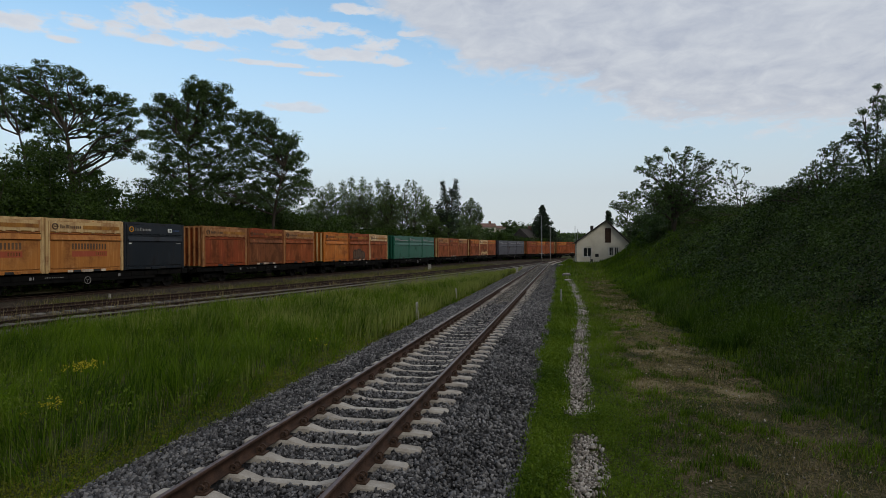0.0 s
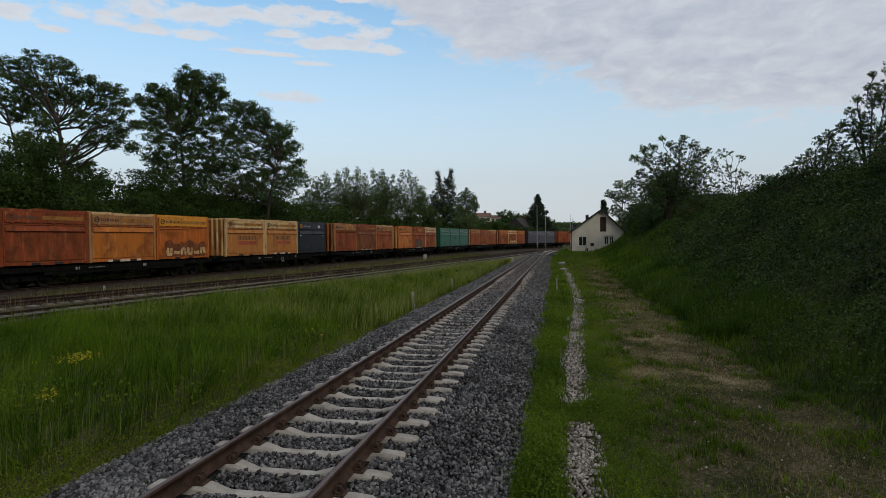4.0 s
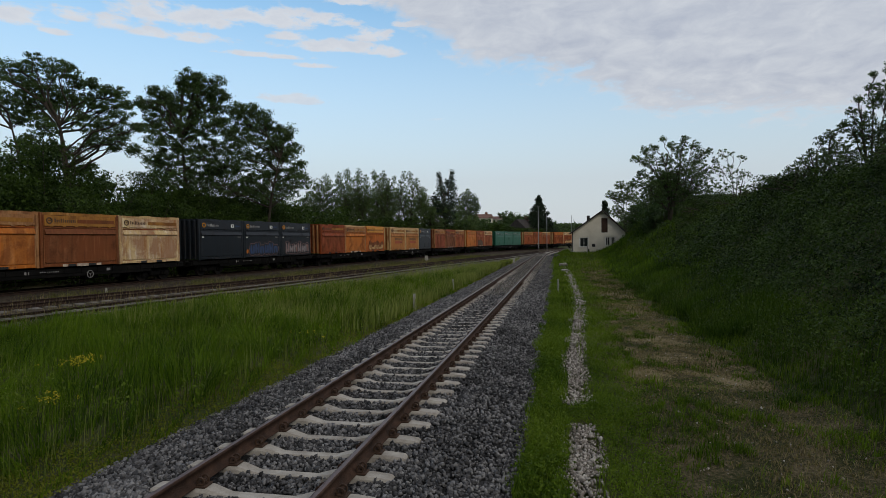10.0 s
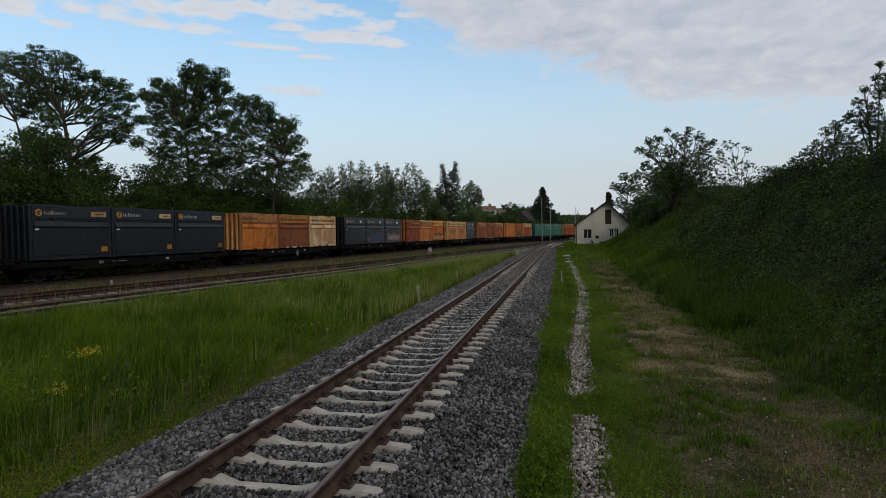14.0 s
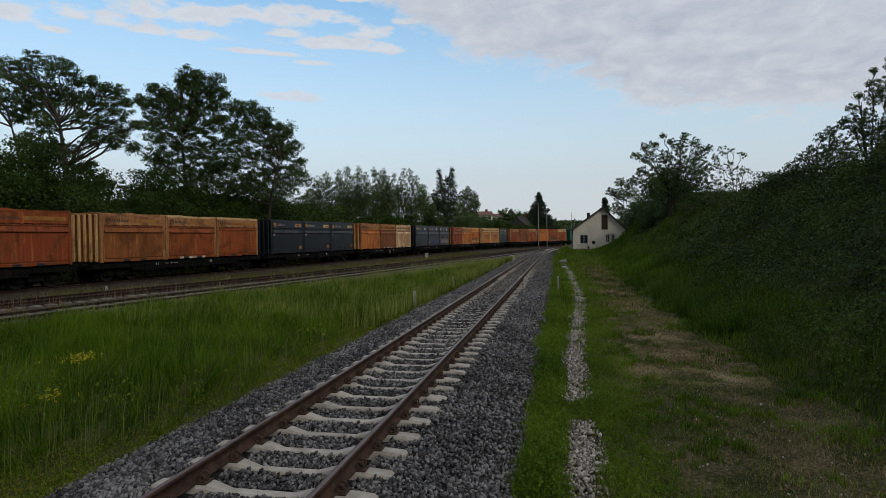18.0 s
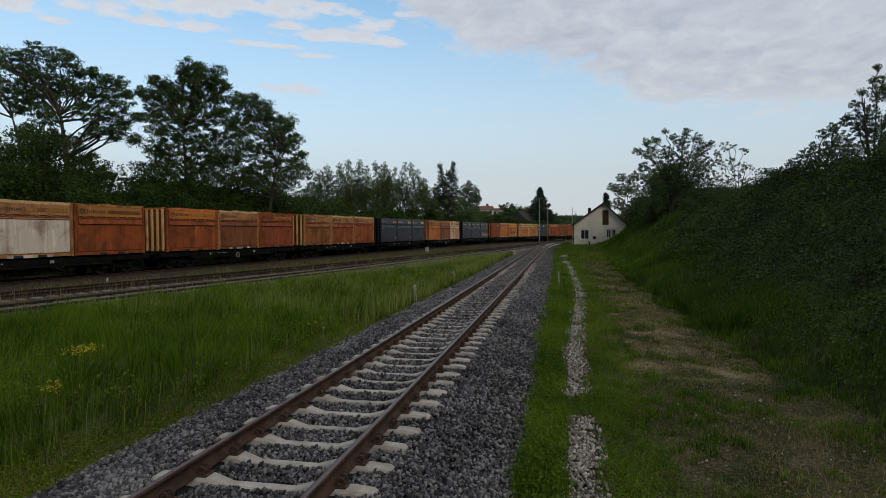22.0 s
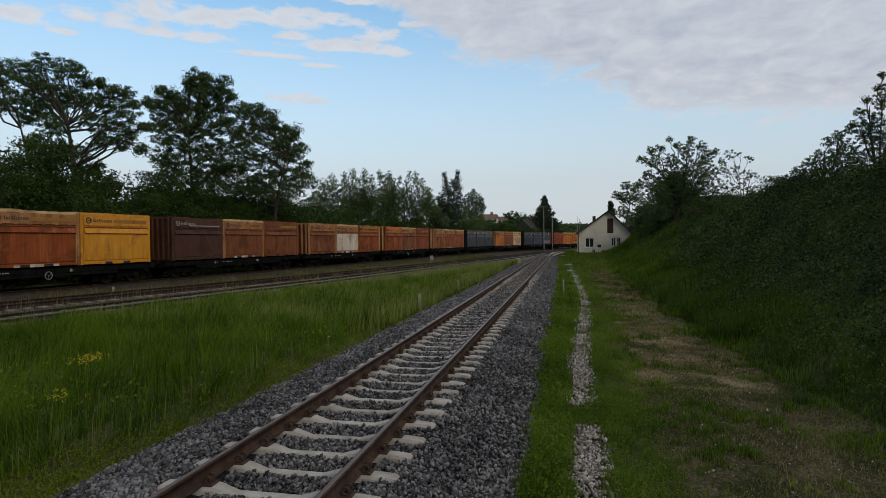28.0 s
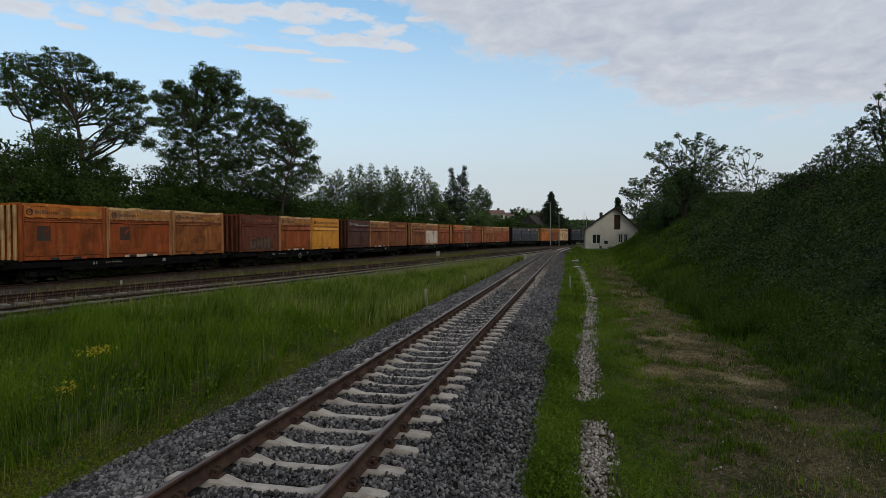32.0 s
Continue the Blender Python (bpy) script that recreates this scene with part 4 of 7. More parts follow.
def outward(g):
    """Normals that point out of a clump and somewhat up."""
    g = g / (np.linalg.norm(g, axis=1)[:, None] + 1e-9) + np.array([0, 0, 0.45])
    return g / (np.linalg.norm(g, axis=1)[:, None] + 1e-9)


def bush(label, x, y, height, spread, seed, leaf=None, leaf_size=0.22, leaves=2600, name="shrub", group=""):
    """A many-stemmed shrub with leaves from the ground up."""
    rng = np.random.default_rng(seed)
    z0 = float(land(x, y)) - 0.1
    top = thing(name, label, "shrub", pose(x, y, z0), group)
    wood, tips = [], []
    for i in range(9):
        ang = i * 2.4 + rng.normal(0, .3)
        path = limb(rng, (0.2 * math.cos(ang), 0.2 * math.sin(ang), 0), (math.cos(ang) * 0.6, math.sin(ang) * 0.6, 1.1), height * rng.uniform(0.6, 0.95), 5, -0.03, 0.25)
        path[:, :2] *= spread / (height * 0.42)
        wood.append(tube(path, np.linspace(0.05, 0.012, 6), 3))
        tips += list(path[1:])
        for _ in range(3):
            tw = limb(rng, path[rng.integers(1, 5)], rng.normal(size=3) + np.array([0, 0, .5]), spread * 0.55, 2, 0, .3)
            wood.append(tube(tw, np.array([.02, .012, .006]), 3))
            tips += [tw[-1], tw[-2]]
    v, f = joined(wood)
    part("stem", fast_mesh("stem", v, f), M_BARK, top)["kind"] = "stuff"
    tips = np.array(tips)
    # leaves sit in small clumps round the twigs
    each = 18
    m = leaves // each
    spots = tips[rng.integers(0, len(tips), m)]
    g = rng.normal(size=spots.shape)
    g *= (rng.random(m) ** 0.4 / (np.linalg.norm(g, axis=1) + 1e-9))[:, None]
    spots = spots + g * spread * np.array([.40, .40, .32])
    g = rng.normal(size=(m * each, 3))
    g *= (rng.random(m * each) ** 0.5 / (np.linalg.norm(g, axis=1) + 1e-9))[:, None]
    c = np.repeat(spots, each, axis=0) + g * (leaf_size * 2.5) * np.array([1.15, 1.15, 0.75])
    lie = outward(g + 1.2 * np.repeat(spots - np.array([0, 0, height * 0.5]), each, axis=0) / np.array([spread, spread, height * 0.5]))
    c[:, 2] = np.abs(c[:, 2])
    size = leaf_size * rng.uniform(0.7, 1.3, len(c))
    # inner leaves close the heart of the shrub
    k = int(leaves * 0.75)
    g = np.clip(rng.normal(size=(k, 3)), -1.7, 1.7) * np.array([.34, .34, .0]) * spread
    g[:, 2] = height * rng.uniform(0.03, 0.80, k)
    c, size = np.concatenate([c, g]), np.concatenate([size, leaf_size * rng.uniform(1.15, 1.6, k)])
    v, f = kites(c, size, rng, far=True, lie=np.concatenate([lie, outward(rng.normal(size=(k, 3)))]))
    part("foliage", fast_mesh("foliage", v, f), leaf or M_SHRUB, top)
    return top


def conifer(label, x, y, height, spread, seed, sparse=1.0):
    """A spruce: whorls of drooping boughs on a straight stem."""
    rng = np.random.default_rng(seed)
    top = thing("conifer", label, "tree", pose(x, y, float(land(x, y)) - 0.1))
    wood = [tube(np.array([(0, 0, 0), (0.05, 0, height * .5), (0, 0.05, height)]), np.array([height * .016, height * .009, 0.02]), 7)]
    pts, sz = [], []
    whorls = int(height * 2.0)
    for i in range(whorls):
        h = height * (0.10 + 0.89 * i / whorls)
        r = spread * (1 - (h / height)) ** 1.05 * rng.uniform(0.75, 1.1) + 0.15
        for j in range(6):
            if rng.random() > sparse:
                continue
            a = rng.uniform(0, math.tau)
            end = np.array([math.cos(a) * r, math.sin(a) * r, h - 0.22 * r + rng.normal(0, .15)])
            path = np.array([(0, 0, h), end * [.5, .5, 0] + [0, 0, h + .02 * r], end])
            wood.append(tube(path, np.array([.05, .03, .01]), 3))
            m = int(26 + 34 * r)
            t = rng.random(m) ** 0.7
            base = np.array([0, 0, h]) * (1 - t)[:, None] + end * t[:, None]
            pts.append(base + rng.normal(0, 1, (m, 3)) * [.20, .20, .16] * (0.6 + 0.25 * r))
    v, f = joined(wood)
    part("trunk", fast_mesh("trunk", v, f), M_BARK, top)
    c = np.concatenate(pts)
    v, f = kites(c, 0.34 * rng.uniform(.7, 1.3, len(c)), rng, far=True)
    part("crown", fast_mesh("crown", v, f), M_NEEDLE, top)
    return top


def lobed_tree(label, x, y, lobes, seed, leaf=None, leaf_size=0.165, clump=0.33, dense=1.0, trunk_r=0.42, fork=0.45, bare=0.0, lift=0.0, each=30, flat=0.7, stems=1, twig=1.0, layers=1, rise=0.92):
    """A tree whose crown is made of lobes (aside, height, radius) placed to fit the camera's view: a limb runs into
    each lobe and splits into boughs and twigs, and every twig ends in a small rosette of leaves that keeps its distance
    from the next."""
    rng = np.random.default_rng(seed)
    z0 = float(land(x, y)) - 0.1
    top = thing("tree", label, "tree", pose(x, y, z0))
    away = np.array([x, y, 0.0]) / math.hypot(x, y)
    lobes = [(u, h + lift, r) for u, h, r in lobes]
    high = max(h for _, h, _ in lobes) - z0
    trunks, wood = [], []
    for k in range(stems):
        lean = (rng.normal(0, .04), 0, 1) if stems == 1 else (rng.uniform(-.22, .22), rng.uniform(-.1, .1), 1)
        stem = limb(rng, (0, 0, 0), lean, high * 0.72, 8, 0.03, 0.10)
        stem[:, 0] *= 0.8
        thick = trunk_r * (1 if k == 0 else 0.6)
        wood.append(tube(stem, np.linspace(thick, thick * 0.12, 9) + np.array([thick * .35] + [0] * 8), 8))
        trunks.append(stem)
    clumps = []
    for aside, h, r in lobes:
        deep = max(layers, int(round(r / 0.9)))
        stem = min(trunks, key=lambda st: abs(st[-1][0] - aside))
        for k in range(deep):
            c = np.array([aside, 0.0, h - z0]) + away * (rng.uniform(-1, 1) * (0.6 + r))
            c[2] += rng.normal(0, 0.15 * r)
            if k:
                c[0] += rng.normal(0, 0.3 * r)
            start = np.clip((c[2] - abs(aside) * fork * rng.uniform(0.6, 1.3) - 0.6) / (high * 0.72), 0.25, 0.97) * 8
            p = stem[int(start)] + (stem[min(8, int(start) + 1)] - stem[int(start)]) * (start % 1) if k == 0 else main[rng.integers(2, 5)]
            t = np.linspace(0, 1, 7)[:, None]
            path = p + (c - p) * t + np.array([0, 0, 1.0]) * (np.sin(t * math.pi) * rng.uniform(-0.02, 0.14) * np.linalg.norm(c - p))
            path[1:-1] += rng.normal(0, 0.085 * np.linalg.norm(c - p), (5, 3))
            path[1:-1] = (path[:-2] + 2 * path[1:-1] + path[2:]) / 4
            main = path if k == 0 else main
            r0 = min(trunk_r * 0.34, 0.02 + 0.014 * np.linalg.norm(c - p)) * (1.0 if k == 0 else 0.6)
            wood.append(tube(path, np.linspace(r0, r0 * 0.3, 7), 6))
            m = max(3, int(dense * 20 * r * r / deep + 5))
            g = rng.normal(size=(m * 6, 3))
            g *= (rng.random(m * 6) ** 0.42 / np.linalg.norm(g, axis=1))[:, None]
            near, chosen = np.full(m * 6, 9.0), []
            for _ in range(m):
                one = int(np.argmax(near * rng.uniform(0.55, 1.0, m * 6)))
                chosen.append(one)
                near = np.minimum(near, np.linalg.norm(g - g[one], axis=1))
            ends = c + g[chosen] * r * np.array([1.0, 1.0, rise]) - np.array([0, 0, max(0.0, rise - 1) * r * 0.9])
            for e in ends:
                q = path[rng.integers(3, 7)]
                bend = (q + e) / 2 + rng.normal(0, 0.10 * r + 0.03, 3)
                wood.append(tube(np.array([q, bend, e]), np.array([r0 * .24, r0 * .15, 0.010]) * twig, 3))
            clumps.append(ends[rng.random(m) >= bare])
            # a few rosettes sit on the outer limb itself
            if r > 0.6 and not bare:
                clumps.append(path[3:6] + rng.normal(0, 0.22, (3, 3)) + np.array([0, 0, 0.15]))
    v, f = joined(wood)
    part("trunk", fast_mesh("trunk", v, f), M_BARK, top)
    c = np.concatenate(clumps)
    g = rng.normal(size=(len(c) * each, 3))
    g *= (rng.random(len(g)) ** 0.5 / np.linalg.norm(g, axis=1))[:, None]
    size = np.repeat(rng.uniform(0.55, 1.35, len(c)) * clump, each)
    pts = np.repeat(c, each, axis=0) + g * size[:, None] * np.array([1.2, 1.2, flat])
    v, f = kites(pts, leaf_size * rng.uniform(0.6, 1.3, len(pts)), rng, far=True, lie=outward(g))
    part("crown", fast_mesh("crown", v, f), leaf or M_LEAF, top)
    return top


OAK = "tall oak with dark green spring leaves and crooked boughs showing"
lobed_tree(OAK, -40.4, 43.0, [(-6.5, 18.2, 0.7), (-5.3, 18.2, 0.6), (-3.8, 18.5, 0.6), (-2.2, 17.9, 0.7), (-0.6, 17.8, 0.7), (0.7, 16.8, 0.6), (2.1, 16.3, 0.4), (3.3, 15.7, 0.4), (4.6, 15.5, 0.6), (5.2, 14.5, 0.4), (-5.3, 16.8, 0.8),
                              (-3.3, 16.5, 1.0), (-1.4, 16.2, 1.0), (0.4, 15.2, 0.9), (2.1, 14.7, 0.8), (3.7, 14.4, 0.7), (5.0, 13.2, 0.6), (6.2, 12.5, 0.4), (1.1, 13.4, 0.8), (3.0, 12.9, 0.8), (4.7, 12.0, 0.6), (-2.4, 14.6, 1.0),
                              (-4.8, 15.2, 0.8), (-6.7, 15.8, 0.7), (-3.2, 12.9, 0.9), (2.1, 11.6, 0.7), (4.0, 11.1, 0.6), (5.7, 10.5, 0.4), (-4.7, 12.0, 0.6), (-6.5, 10.3, 0.7), (-2.1, 10.9, 1.0), (1.4, 9.3, 0.6), (2.7, 7.9, 0.6)],
           3, trunk_r=0.62, dense=0.75, clump=0.44, each=52, flat=0.6, leaf_size=0.165, layers=2, lift=-0.5)
lobed_tree("broad old oak with low leafy boughs behind the hedge", -47.5, 45.0, [(-3.7, 18.5, 0.9), (-3.5, 17.0, 0.9), (-3.6, 15.4, 0.8), (-1.1, 14.5, 0.6), (0.7, 14.2, 0.7), (-0.4, 13.5, 0.4), (-1.7, 9.5, 0.9), (0.8, 9.9, 1.1), (3.2, 9.8, 1.1), (5.3, 9.0, 0.8), (5.0, 10.4, 0.7),
                              (-0.5, 11.5, 0.6), (1.7, 8.6, 1.1), (-2.4, 8.5, 0.9)], 7, trunk_r=0.4, dense=0.8, clump=0.44, each=52, flat=0.6, leaf_size=0.165, layers=2)
tree("dark oak standing behind the tall one", -58.0, 42.0, 17.5, 8.0, 4, limbs=13, leaves=12000, clear=0.2, leaf_size=0.19)
lobed_tree("dense tall oak with a lumpy dark crown", -38.2, 55.5, [(0.1, 20.1, 0.8), (1.2, 20.1, 0.5), (-0.4, 19.3, 0.8), (0.9, 19.0, 1.0), (2.1, 19.1, 0.8), (3.5, 19.3, 0.8), (3.3, 18.2, 0.9), (4.4, 17.9, 0.3), (-4.1, 19.0, 0.5), (-3.1, 18.5, 0.8), (-5.7, 17.7, 0.4),
                              (-4.7, 17.3, 0.9), (-2.1, 18.0, 0.8), (-2.9, 16.8, 1.4), (-0.8, 17.3, 1.3), (1.5, 17.2, 1.6), (3.4, 16.5, 0.9), (-4.3, 15.4, 1.2), (-1.9, 15.0, 1.7), (0.7, 14.8, 2.0), (3.3, 14.6, 1.2), (-3.7, 13.3, 1.2),
                              (-1.0, 12.9, 2.0), (2.0, 12.7, 1.7), (-4.3, 11.6, 0.9), (-2.4, 10.8, 1.6), (0.6, 10.3, 2.0), (3.2, 10.5, 1.3), (4.3, 12.7, 1.3), (4.5, 10.7, 1.2), (4.0, 15.3, 0.5), (-3.1, 9.2, 1.6), (-0.1, 8.7, 2.1)], 5, trunk_r=0.42, dense=0.46, leaf_size=0.175, clump=0.48, each=50, flat=0.7, layers=3, lift=-0.4)
lobed_tree("slender oak with a loose dark crown", -30.5, 57.0, [(-3.3, 16.6, 0.8), (-2.3, 16.9, 0.5), (-1.2, 16.6, 0.8), (-0.0, 15.8, 0.8), (-2.6, 15.5, 1.1), (-0.9, 14.8, 1.1), (0.8, 14.7, 0.5), (1.8, 14.4, 0.5), (2.9, 14.0, 0.8), (2.3, 13.2, 0.9), (0.2, 13.2, 1.1),
                              (-2.0, 13.7, 1.1), (-3.7, 14.4, 0.8), (3.7, 12.3, 0.8), (2.7, 11.7, 1.0), (4.3, 10.8, 0.4), (1.1, 11.8, 1.1), (-0.8, 11.5, 1.0), (-2.7, 12.0, 1.1), (3.6, 10.0, 0.8), (2.0, 10.0, 1.1), (0.1, 9.7, 1.1),
                              (-1.8, 9.5, 0.8), (-3.6, 10.5, 0.8), (-2.5, 8.6, 1.2), (0.1, 8.3, 1.5), (2.6, 8.5, 1.2), (4.4, 8.7, 0.8), (-5.5, 8.7, 1.6)], 6, trunk_r=0.28, dense=0.50, leaf_size=0.175, clump=0.46, each=50, flat=0.7, layers=2, lift=-0.3)
LIGHT = "fresh green upright tree with thin boughs showing through its leaves"
AIRY = dict(leaf=M_LEAFLIGHT, leaf_size=0.15, clump=0.25, stems=3, fork=1.5, trunk_r=0.15, dense=3.2, each=22, flat=1.4, rise=1.9, twig=0.8)
lobed_tree(LIGHT, -36.9, 88.0, [(-0.8, 11.3, 1.0), (0.6, 12.1, 0.8), (-0.2, 9.5, 1.5), (1.5, 9.9, 1.3), (-1.6, 8.0, 1.3), (0.5, 7.4, 1.5)], 40, **AIRY)
lobed_tree("full green tree with a lumpy crown beyond the train", -33.5, 92.0, [(-2.2, 13.2, 0.7), (-0.7, 14.0, 0.6), (1.2, 13.7, 0.6), (2.4, 12.7, 0.8), (-1.7, 11.6, 1.4), (0.7, 11.4, 1.6),
                              (2.7, 10.6, 1.2), (-1.0, 9.0, 1.9), (1.6, 8.7, 1.8), (-2.7, 8.5, 1.6), (0.0, 6.4, 1.9)], 41, **{**AIRY, "dense": 2.8})
lobed_tree(LIGHT, -30.1, 98.0, [(-1.5, 14.2, 0.5), (0.2, 13.8, 0.6), (-0.7, 12.5, 1.1), (0.9, 12.2, 1.1), (-1.3, 10.2, 1.5), (1.0, 9.9, 1.5), (2.1, 13.0, 0.4), (-0.2, 8.0, 1.8), (0.2, 6.0, 1.8)],
           42, **AIRY)
lobed_tree(LIGHT, -26.0, 102.0, [(-1.3, 14.4, 0.5), (-0.2, 14.0, 0.6), (1.0, 13.0, 0.6), (-1.7, 12.6, 0.9), (0.2, 11.9, 1.1), (1.7, 11.6, 0.7), (-1.0, 10.0, 1.3), (1.5, 9.7, 1.1), (2.7, 10.1, 0.7),
                              (-2.7, 10.7, 0.9), (-0.1, 7.8, 1.6), (0.8, 6.0, 1.6)], 43, **{**AIRY, "dense": 2.4})
lobed_tree(LIGHT, -19.7, 128.0, [(0.0, 12.7, 0.9), (1.3, 11.5, 1.0), (-1.2, 11.7, 1.0), (-2.2, 9.9, 1.5), (0.7, 9.5, 1.6), (2.0, 9.9, 0.6), (-0.8, 7.6, 1.7), (1.0, 6.2, 1.7)], 44,
           **{**AIRY, "leaf_size": 0.2})
for i, (x, y, hgt, sp) in enumerate([(-42.5, 84, 10.0, 3.4), (-39.6, 88, 11.0, 3.4), (-36.0, 97, 12.6, 3.4), (-33.0, 104, 14.0, 3.4), (-29.6, 106, 13.2, 3.4), (-26.4, 110, 13.0, 3.2), (-23.8, 108, 10.0, 3.0),
                                     (-24.2, 116, 11.4, 3.4), (-31.8, 96, 10.8, 3.2), (-22.2, 124, 10.0, 3.4), (-19.0, 120, 8.4, 3.2)]):
    tree("fresh green tree filling the wood beyond the train", x, y, hgt, sp, 50 + i, leaf=M_LEAFLIGHT, limbs=12, leaves=9000, clear=0.08, upright=0.9, leaf_size=0.2, group="trees beyond the train")
lobed_tree("ragged dark pine standing above the other trees", -21.8, 112.0, [(-1.2, 15.2, 0.35), (-0.9, 14.2, 0.5), (1.5, 15.7, 0.35), (1.4, 14.5, 0.5), (0.5, 13.6, 0.6), (-0.8, 12.6, 0.8), (1.5, 12.7, 0.8),
                              (0.0, 11.6, 1.0), (-1.9, 10.8, 0.9), (1.6, 10.8, 0.9), (-0.1, 9.6, 1.3), (0.7, 7.9, 1.4), (-1.8, 8.8, 1.1)], 60, leaf=M_NEEDLE, leaf_size=0.16, clump=0.38, each=40,
           dense=2.2, flat=0.9, trunk_r=0.2, stems=2, fork=0.1, rise=1.5)
conifer("dense dark spruce beyond the curve", -6.6, 190.0, 17.0, 9.5, 61, 0.9)
conifer("small dark spruce behind the little house", 7.1, 97.0, 8.2, 1.6, 62)

HEDGE_LEAF = leafy("hedge_leaf", (0.008, 0.022, 0.004), (0.050, 0.086, 0.012), thin=0.3, gloss=0.15)
HEDGE = "dense green shrub in the hedge behind the freight train"
rng = random.Random(5)
y = 10.0
while y < 165:
    cx = float(np.interp(y, TR_Y, TR_X))
    for row in range(4 if y < 66 else 3 if y < 84 else 2):
        hgt = (4.6, 7.8, 10.2, 9.4)[row] * rng.uniform(0.85, 1.15) * (1.16 if y < 45 else 1.10 if y < 66 else 0.86 if y < 90 else 0.98)
        hx, hy = cx - 5.2 - 3.0 * row - rng.uniform(0, 1.2), y + rng.uniform(-1, 1)
        hgt *= 0.72 if 0.80 < -hx / hy < 0.90 else 1.0
        bush(HEDGE, hx, hy, hgt, rng.uniform(2.0, 2.7) + 0.3 * row, int(y * 10) + row, HEDGE_LEAF, leaf_size=(0.15, 0.145, 0.155, 0.25)[row] if y < 66 else 0.24,
             leaves=(700, 5000, 6600, 4200)[row] if y < 66 else 2600, group="hedge behind the train")
    y += 3.4 if y < 90 else 4.6

# trees and scrub on the bank
lobed_tree("spreading dark tree on top of the bank", 10.9, 63.0, [(-0.6, 12.2, 0.25), (0.2, 11.8, 0.4), (1.5, 12.1, 0.45), (2.5, 11.7, 0.55), (-1.5, 11.3, 0.5), (-2.4, 11.2, 0.45), (1.0, 11.0, 0.8), (2.9, 10.6, 0.8),
                              (3.7, 10.8, 0.4), (-3.2, 10.3, 0.45), (-2.0, 9.9, 0.8), (-0.5, 10.2, 0.8), (1.1, 9.1, 1.2), (2.8, 9.0, 1.1), (-2.7, 8.9, 0.6), (-1.1, 8.4, 1.0), (0.3, 7.2, 1.5), (2.3, 7.2, 1.5),
                              (-1.7, 6.9, 1.2), (-3.2, 7.9, 0.6)], 80, trunk_r=0.2, dense=2.1, leaf_size=0.135, clump=0.23, each=26, stems=4, fork=1.2, flat=0.8)
lobed_tree("half-bare tree with thin upright twigs on the bank", 16.9, 62.0, [(-2.0, 10.0, 0.4), (-1.2, 10.4, 0.5), (-0.5, 10.6, 0.3), (-1.7, 8.9, 0.7), (-0.6, 8.8, 0.8), (0.4, 8.5, 0.6), (0.5, 9.8, 0.4), (1.1, 8.3, 0.4),
                              (-0.4, 7.3, 0.8), (-1.7, 7.0, 0.9), (0.9, 7.0, 0.8), (2.0, 7.5, 0.4), (2.7, 7.8, 0.4), (3.4, 7.2, 0.4), (2.2, 6.6, 0.6)], 82, trunk_r=0.09, dense=2.4, leaf_size=0.12, clump=0.15,
           bare=0.45, fork=1.4, stems=3, each=22)
tree("low dark tree on top of the bank", 20.4, 60.0, 2.8, 2.4, 83, limbs=11, leaves=8000, clear=0.1, leaf_size=0.18)
tree("dark tree on top of the bank", 12.2, 72.0, 5.2, 3.2, 85, limbs=11, leaves=8000, clear=0.06, leaf_size=0.18)
lobed_tree("light green tree behind the house", 9.6, 90.0, [(-2.2, 8.6, 0.7), (-0.9, 10.0, 0.7), (0.3, 10.0, 0.7), (-1.0, 8.2, 1.1), (0.6, 8.1, 1.2), (-1.3, 6.3, 1.0), (0.2, 5.7, 1.3), (2.2, 7.3, 1.2), (1.8, 5.2, 1.3)], 84,
           leaf=M_LEAFLIGHT, trunk_r=0.14, dense=1.9, leaf_size=0.15, clump=0.26, stems=3, fork=1.2)
lobed_tree("dense dark tree on the crest of the bank", 14.0, 36.0, [(-2.0, 5.2, 0.35), (-1.6, 5.5, 0.3), (-1.3, 5.9, 0.35), (-0.8, 6.5, 0.3), (-0.4, 6.9, 0.25), (-0.3, 6.1, 0.55), (0.2, 7.7, 0.3), (0.6, 8.0, 0.3),
                              (1.2, 8.1, 0.3), (0.4, 6.9, 0.45), (1.0, 7.2, 0.5), (1.6, 6.6, 0.7), (-0.8, 5.6, 0.5), (0.6, 6.0, 0.9)], 90, trunk_r=0.12, dense=5.0, leaf_size=0.085, clump=0.15, stems=3, fork=1.2, each=26)
lobed_tree("tall dark tree rising from the crest of the bank", 16.4, 35.5, [(-1.2, 8.4, 0.25), (-0.9, 9.0, 0.3), (-0.7, 7.9, 0.55), (-0.3, 8.6, 0.5), (-0.6, 9.7, 0.2), (0.0, 10.3, 0.25), (0.2, 9.3, 0.55), (-0.1, 7.6, 0.8),
                              (1.0, 9.8, 0.8), (1.3, 8.1, 1.0), (0.7, 7.0, 0.9), (0.1, 11.0, 0.2), (1.2, 11.2, 0.6), (2.6, 10.4, 1.2), (2.6, 8.4, 1.2)], 91, trunk_r=0.14, dense=4.0, leaf_size=0.09, clump=0.17, stems=3,
           fork=1.2, each=26)
for i, (x, y, hgt, sp) in enumerate([(18.2, 28.5, 7.8, 3.2)]):
    tree("dense dark tree on the crest of the bank", x, y, hgt, sp, 94 + i, limbs=12, leaves=9000, clear=0.06, leaf_size=0.14, group="trees on the bank")
rng = random.Random(8)
